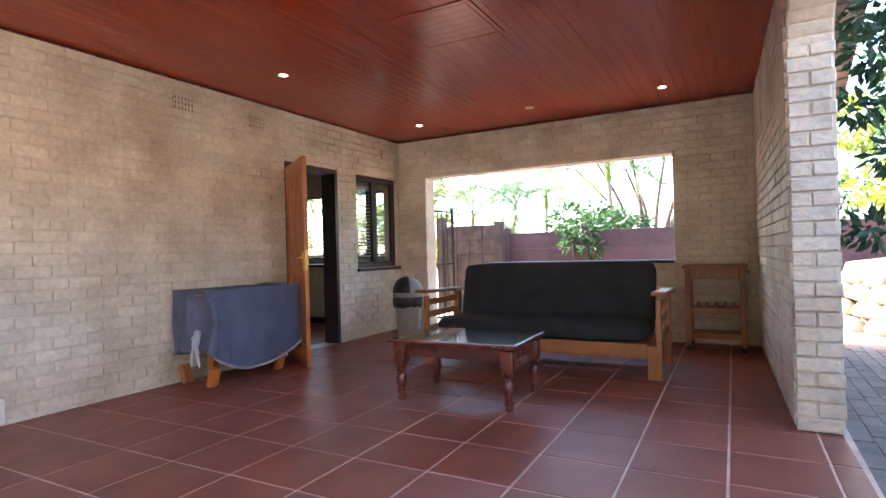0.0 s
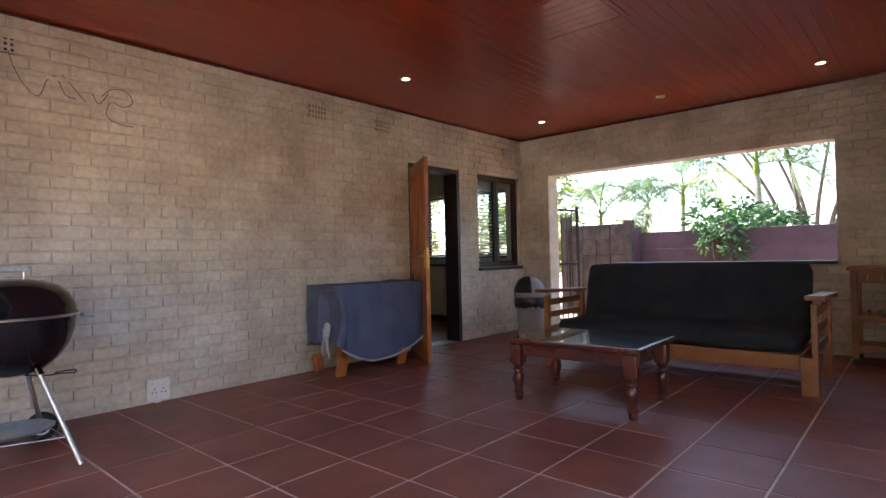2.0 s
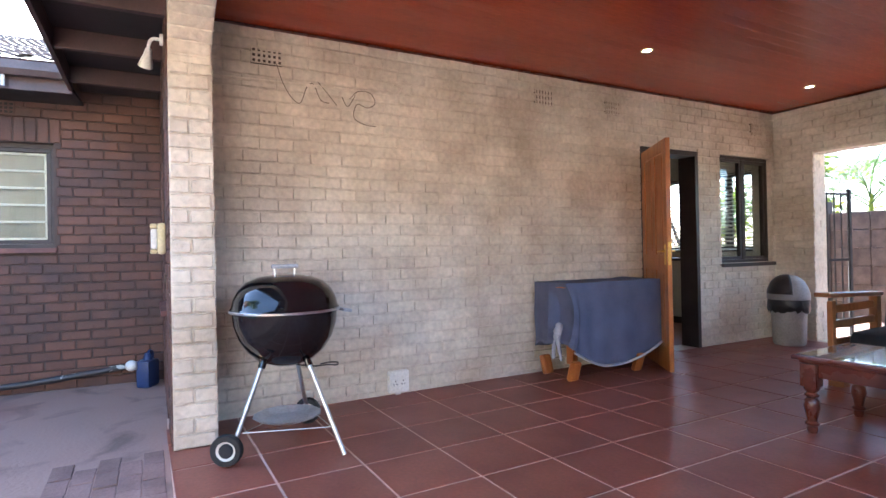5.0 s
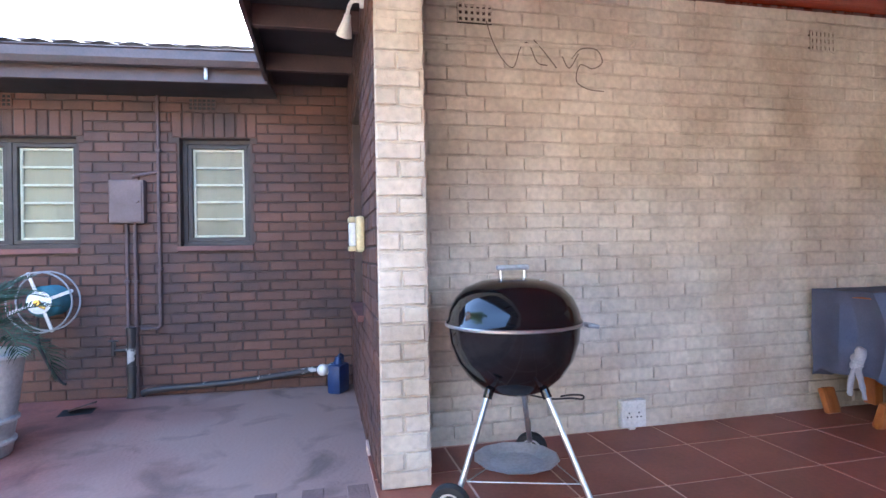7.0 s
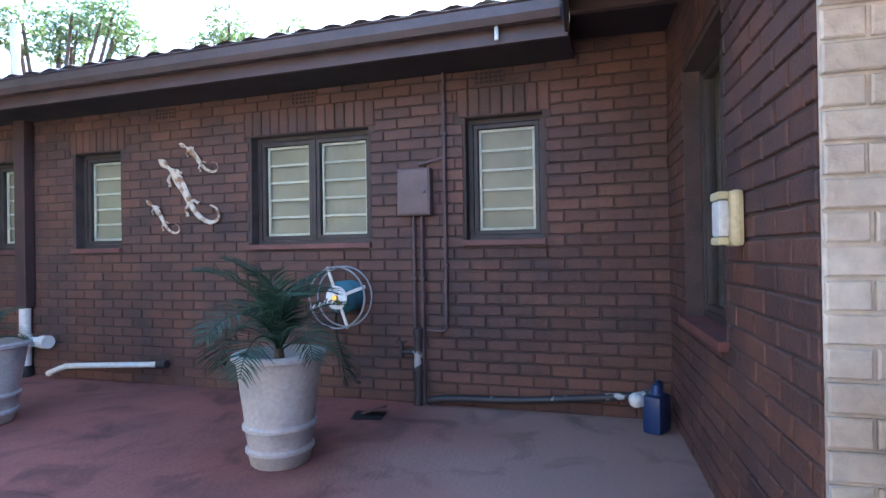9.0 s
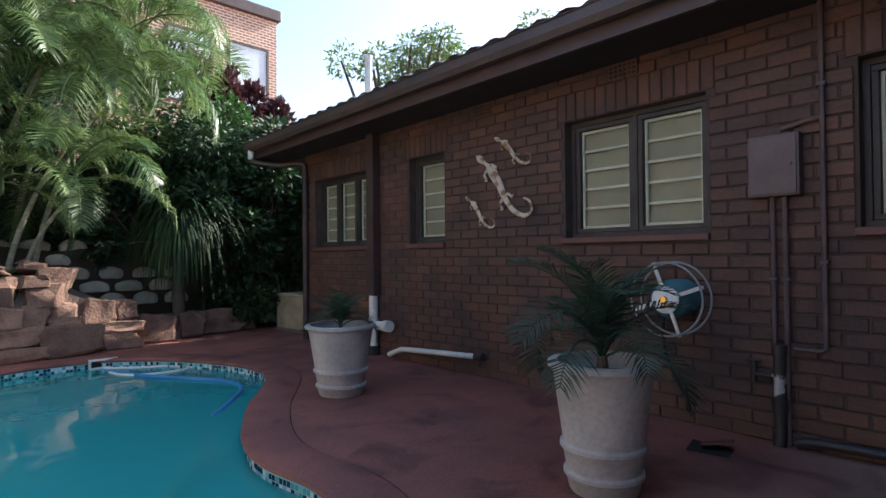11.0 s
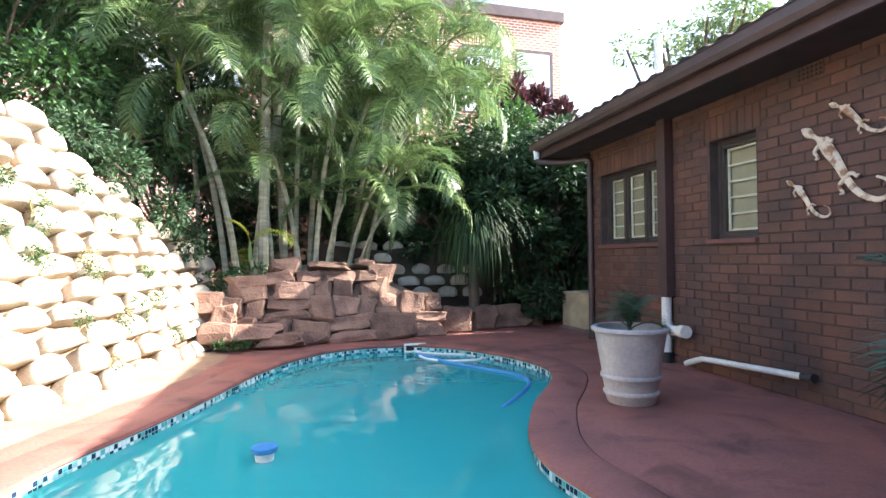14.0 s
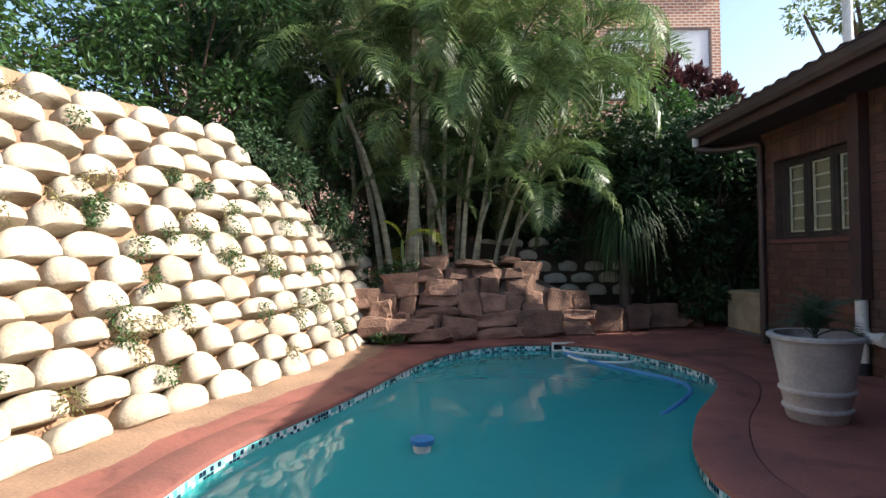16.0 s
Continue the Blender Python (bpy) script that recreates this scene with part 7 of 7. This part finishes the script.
solo("ground_earth_strip", bm, EARTH, "strip of sandy orange earth at the foot of the block wall", "earth", kind="structure", smooth=True)
# neighbour's brick house on the slope
def brick_far(name):
    m = bpy.data.materials.new(name)
    m.use_nodes = True
    nt = m.node_tree
    n, l = nt.nodes, nt.links
    geo = n.new("ShaderNodeNewGeometry")
    sx = n.new("ShaderNodeSeparateXYZ")
    l.new(geo.outputs["Position"], sx.inputs[0])
    ad = n.new("ShaderNodeMath")
    l.new(sx.outputs[0], ad.inputs[0])
    l.new(sx.outputs[1], ad.inputs[1])
    cb = n.new("ShaderNodeCombineXYZ")
    l.new(ad.outputs[0], cb.inputs[0])
    l.new(sx.outputs[2], cb.inputs[1])
    br = n.new("ShaderNodeTexBrick")
    l.new(cb.outputs[0], br.inputs[0])
    br.inputs["Color1"].default_value, br.inputs["Color2"].default_value, br.inputs["Mortar"].default_value = (0.42, 0.20, 0.12, 1), (0.27, 0.12, 0.075, 1), (0.62, 0.55, 0.47, 1)
    br.inputs["Scale"].default_value, br.inputs["Mortar Size"].default_value = 1.0, 0.02
    br.inputs["Brick Width"].default_value, br.inputs["Row Height"].default_value = 0.30, 0.115
    l.new(br.outputs[0], n["Principled BSDF"].inputs["Base Color"])
    n["Principled BSDF"].inputs["Roughness"].default_value = 0.85
    return m


PALEPANE = material("pale_curtain", (0.62, 0.68, 0.72), (0.54, 0.6, 0.64), 2, 30, 0.15, 0.0)
NB = brick_far("orange_brick_far")
nh = thing("neighbour_house", "orange brick neighbouring house with flat dark parapet on the slope", "house")
bm = bmesh.new()
box(bm, -14.0, 7.0, -30.0, -22.0, GROUND, 11.0)
part("wall", bm, NB, nh)
bm = bmesh.new()
box(bm, -14.15, 7.1, -30.1, -21.85, 11.0, 11.45, 0.03)
part("roof", bm, GUTTERPAINT, nh, "dark flat roof edge")
for x0, x1, z0, z1 in ((-13.6, -11.9, 6.9, 9.7), (-11.3, -9.6, 6.9, 9.7), (-1.5, 0.2, 7.2, 9.4), (1.2, 3.2, 7.4, 9.6), (-6.5, -4.5, 6.9, 9.7)):
    bm = bmesh.new()
    for a, b, c, d in ((x0, x1, z1 - 0.09, z1), (x0, x1, z0, z0 + 0.09), (x0, x0 + 0.09, z0 + 0.09, z1 - 0.09), (x1 - 0.09, x1, z0 + 0.09, z1 - 0.09)):
        box(bm, a, b, -21.998, -21.93, c, d)
    wf = part("window", bm, BROWNPAINT, nh)
    bm = bmesh.new()
    box(bm, x0 + 0.09, x1 - 0.09, -21.998, -21.97, z0 + 0.09, z1 - 0.09)
    part("pane", bm, PALEPANE, wf, "pale curtained pane")

# ---- north side: fence, gate, planting ----
fe = thing("fence", "purple-brown precast concrete panel fence", "fence", kind="structure")
x = -3.95
k = 0
while x < 0.8:
    bm = bmesh.new()
    box(bm, x - 0.07, x + 0.07, 9.45, 9.58, GROUND, 1.50, 0.01)
    part("post", bm, FENCE, fe)
    for j in range(5):
        bm = bmesh.new()
        box(bm, x + 0.06, x + 1.44, 9.49, 9.54, GROUND + 0.01 + j * 0.29, GROUND + 0.2995 + j * 0.29, 0.008)
        part("panel", bm, FENCE, fe)
    x += 1.5
    k += 1
f2 = thing("fence", "brown stone-patterned precast panel fence beside the gate", "fence", kind="structure")
for x in (-5.2, -3.98):
    bm = bmesh.new()
    box(bm, x - 0.07, x + 0.07, 9.2, 9.34, GROUND, 1.75 if x < -4.5 else 1.62, 0.01)
    part("post", bm, FENCE2, f2)
for j in range(6):
    for i in range(4):
        bm = bmesh.new()
        box(bm, -5.12 + i * 0.268, -4.857 + i * 0.268, 9.24 - 0.01 * ((i + j) % 2), 9.3, GROUND + 0.01 + j * 0.27, GROUND + 0.2795 + j * 0.27, 0.012)
        part("panel", bm, FENCE2, f2)
gt = thing("metal_gate", "dark metal bar gate beside the patio", "gate", pose(-4.27, 7.15, 0, 0, 0, 76))
for i in range(6):
    bm = bmesh.new()
    rod(bm, (i * 0.11, 0, 0.06), (i * 0.11, 0, 1.75), 0.009, seg=8)
    part("bar", bm, RUBBER, gt)
bm = bmesh.new()
for z in (0.07, 0.9, 1.72):
    box(bm, -0.02, 0.57, -0.012, 0.012, z - 0.015, z + 0.015, 0.003)
for xx in (-0.03, 0.57):
    box(bm, xx - 0.018, xx + 0.018, -0.018, 0.018, GROUND, 1.78, 0.003)
part("frame", bm, RUBBER, gt)
for i, (x, y, h, lx, r, nf, sc) in enumerate(((-5.6, 11.0, 1.6, 0.2, 0.05, 9, 1.0), (-4.9, 11.6, 1.9, 0.3, 0.05, 8, 1.0), (-4.2, 12.6, 2.2, 0.0, 0.06, 9, 1.0), (-2.6, 12.5, 2.7, -0.1, 0.07, 9, 1.05), (-1.1, 12.8, 3.2, 0.1, 0.07, 10, 1.15), (0.5, 13.3, 3.3, 0.1, 0.07, 9, 1.15), (-6.8, 10.6, 1.8, 0.2, 0.05, 9, 1.0))):
    palm((x, y, GROUND), h, (lx, 0.1), r, nf, sc, 200 + i, "feather palm behind the precast fence", mats=FR + YF[1:] if x < -4 else FR)
shrub("shrub", "leafy green shrub growing over the fence", "shrub", (-2.5, 9.8, GROUND), [(0.0, -0.35, 1.5, 0.45, 0.25, 0.25), (-0.15, -0.45, 1.25, 0.25, 0.16, 0.22), (0.18, -0.45, 1.15, 0.2, 0.14, 0.2), (-0.35, 0.0, 1.7, 0.4, 0.3, 0.3), (0.5, 0.1, 1.6, 0.35, 0.25, 0.25)], 620, 0.125, BUSHLEAF, 20)
shrub("shrub", "leafy green shrubs behind the fence", "shrub", (-3.5, 11.2, GROUND), scatter(9, -1.8, 1.6, -0.4, 0.6, 1.1, 2.0, 0.35, 0.55), 2800, 0.12, BUSHLEAF, 21)
shrub("shrub", "leafy green shrub behind the fence", "shrub", (0.6, 11.0, GROUND), scatter(8, -1.6, 1.4, -0.4, 0.4, 1.0, 2.0, 0.3, 0.5), 2200, 0.12, BUSHLEAF, 22)
# the yellow leaf colour here stands in for sunlight on the shrub
shrub("shrub", "shrub outside the kitchen window, sunlit brightness put into its leaf colour", "shrub", (-8.2, 10.2, GROUND), scatter(18, -2.2, 2.6, -0.5, 0.5, 0.8, 3.2, 0.4, 0.65), 5200, 0.14, YELLOWLEAF, 23)
shrub("tree", "tall open tree beyond the fence", "tree", (-2.4, 17.0, GROUND), scatter(12, -3.6, 3.6, -1, 1, 3.0, 6.0, 0.5, 0.9), 3200, 0.17, BUSHLEAF, 24, 0.09)
# garden side
shrub("shrub", "dark-leaved shrub branch reaching past the pier", "shrub", (1.3, 4.9, GROUND), [(-0.55, -0.45, 2.4, 0.22, 0.3, 0.2), (-0.62, -0.4, 2.05, 0.2, 0.25, 0.12), (0.2, 0.1, 2.3, 0.4, 0.4, 0.35), (-0.6, -0.4, 1.2, 0.22, 0.2, 0.1), (-0.4, -0.2, 2.75, 0.35, 0.4, 0.25), (-0.35, 0.0, 1.75, 0.2, 0.3, 0.15)], 1100, 0.11, DARKLEAF, 25, 0.02)
shrub("shrub", "sunlit green shrubs above the block wall", "shrub", (3.6, 9.0, 1.2), scatter(14, -1.8, 1.4, -2.6, 1.4, 0.2, 2.6, 0.4, 0.8), 4500, 0.13, BUSHLEAF, 26)
shrub("shrub", "pale green palm-like shrub on the sunny bank", "shrub", (2.6, 10.4, 0.8), scatter(8, -1.0, 1.0, -0.8, 0.8, 0.4, 2.4, 0.4, 0.7), 2600, 0.15, YELLOWLEAF, 27)

# ---- bricks, tiles and pavers ----
rnd = random.Random(2)
TP, TX, TY = 0.441, -1.008, 2.277
LAY = Matrix.Translation((-1.9, 2.2, 0)) @ Matrix.Rotation(radians(0.9), 4, "Z") @ Matrix.Translation((1.9, -2.2, 0))   # laid slightly off square
bm = bmesh.new()
box(bm, -TP / 2 + 0.0065, TP / 2 - 0.0065, -TP / 2 + 0.0065, TP / 2 - 0.0065, -0.012, 0.0, 0.003)
TILE_ME = finish(bm, "tile", TILE)
CUT = {}
i0, i1 = int((WX - TX) / TP) - 1, int((RX + 0.24 - TX) / TP) + 1
j0, j1 = int((PY0 - TY) / TP) - 1, int((BY - TY) / TP) + 1
for i in range(i0, i1 + 1):
    for j in range(j0, j1 + 1):
        x0, x1 = max(TX + i * TP, WX), min(TX + (i + 1) * TP, RX + 0.245)
        y0, y1 = max(TY + j * TP, PY0 - 0.015), min(TY + (j + 1) * TP, BY)
        if x1 - x0 < 0.03 or y1 - y0 < 0.03:
            continue
        if x1 - x0 > TP - 0.001 and y1 - y0 > TP - 0.001:
            me = TILE_ME
        else:
            key = (round(x1 - x0, 3), round(y1 - y0, 3))
            if key not in CUT:
                bm = bmesh.new()
                box(bm, -key[0] / 2 + 0.0065, key[0] / 2 - 0.0065, -key[1] / 2 + 0.0065, key[1] / 2 - 0.0065, -0.012, 0.0, 0.003)
                CUT[key] = finish(bm, "tile", TILE)
            me = CUT[key]
        ob = new("tile", me)
        ob.parent = floor
        ob.matrix_world = LAY @ pose((x0 + x1) / 2, (y0 + y1) / 2, rnd.uniform(-0.0006, 0.0006))

# grey pavers round the patio edge
pav = thing("pavement_edge", "grey clay pavers along the edge of the patio", "paving", kind="structure")
bm = bmesh.new()
box(bm, -0.108, 0.108, -0.052, 0.052, -0.04, 0.006, 0.004)
PV_ME = finish(bm, "paver", PAVER)
PR_ME = PV_ME.copy()
PR_ME.materials.clear()
PR_ME.materials.append(PAVERRED)
n_p = 0
for i in range(40):
    for j in range(5):
        x, y = -4.05 + i * 0.222 + (j % 2) * 0.111, -0.03 - j * 0.11
        if x > 0.5 and n_p < 295:
            continue
        if n_p < 295:
            ob = new("paver", PR_ME)
            ob.parent = pav
            ob.matrix_world = pose(x, y, GROUND + rnd.uniform(-0.002, 0.004), rnd.uniform(-1, 1), rnd.uniform(-1, 1), rnd.uniform(-1.5, 1.5))
            n_p += 1
for i in range(11):
    for j in range(40):
        x, y = 0.52 + i * 0.11, 2.6 + j * 0.222 + (i % 2) * 0.111
        if n_p < 295 and y < 7.2:
            ob = new("paver", PV_ME)
            ob.parent = pav
            ob.matrix_world = pose(x, y, GROUND + rnd.uniform(-0.002, 0.004), 0, 0, 90 + rnd.uniform(-1.5, 1.5))
            n_p += 1

# brick faces
off = PY1
lay_bricks(west, (WX, PY1), 90, BY - PY1, 0.03, CZ, [(DOOR[0] - off, DOOR[1] - off, 0.0, DOOR[3]), (WIN_P[0] - off - 0.01, WIN_P[1] - off + 0.01, WIN_P[2] - 0.06, WIN_P[3])], WHITE_BRICK, (0.0, 2.4, 0.0, 2.3), proud=0.015, seed=1, perp=0.004, tilt=0.06)
lay_bricks(north, (WX, BY), 0, RX - WX, 0.03, CZ, [(OPEN_X0 - WX, LOW_X - WX, 0.0, 2.14), (LOW_X - WX - 0.01, OPEN_X1 - WX, 0.88, 2.14)], WHITE_BRICK, (0.0, 4.63, 2.1, 2.7), proud=0.015, seed=2, perp=0.004, tilt=0.06)
lay_bricks(east, (EXN, BY), 270 + math.degrees(EA), BY - RY, 0.03, CZ, [], WHITE_BRICK, (1.2, 2.9, 0.0, 2.7), seed=3, perp=0.005, tilt=0.05)
bm = bmesh.new()
box(bm, PX + 0.0005, PX + 0.005, PY0 - 0.002, PY1 + 0.002, GROUND, SPRING)
solo("pier_end", bm, WHITE_BRICK, "white-painted mortar face on the end of the wing wall", "pier", kind="structure")
lay_bricks(wing, (PX + 0.005, PY0), 90, PY1 - PY0, 0.0, SPRING, [], WHITE_BRICK, (0, 1, 0, 3), seed=4, limit=80)
lay_bricks(east, (RX - 0.002, RY), 0, 0.235, 0.0, SPRING, [], WHITE_BRICK, (0, 1, 0, 3), seed=5, limit=80)
lay_bricks(wing, (HX, PY0), 0, PX - HX - 0.004, GROUND, 2.6, [(-5.80 - HX, -4.86 - HX, 0.68, 2.14)], DARK_BRICK, (1.3, 2.5, 0.0, 2.6), proud=0.010, seed=6, limit=210)
lay_bricks(house, FAR, 90 + SKEW, HL - 0.004, GROUND, 2.6, [(HL - b - 0.02, HL - a + 0.02, c - 0.05, d) for a, b, c, d in WINS], DARK_BRICK, (3.9, 7.3, 0.1, 1.25), proud=0.010, seed=7, perp=0.010, bed=0.0105,
           soldiers=[(HL - b - 0.06, HL - a + 0.06, d, d + 0.222) for a, b, c, d in WINS])
# brick courses turned on the low wall's jamb and the opening's side
lay_bricks(north, (OPEN_X0, BY + 0.23), 270, 0.23, 0.0, 2.14, [], WHITE_BRICK, (0, 1, 0, 3), seed=8, limit=60)

# worktop on the low back wall
bm = bmesh.new()
box(bm, LOW_X - 0.05, OPEN_X1 - 0.004, BY - 0.06, BY + 0.30, 0.897, 0.93, 0.006)
solo("counter_top", bm, DARKWOOD, "dark counter slab on the low back wall", "counter")
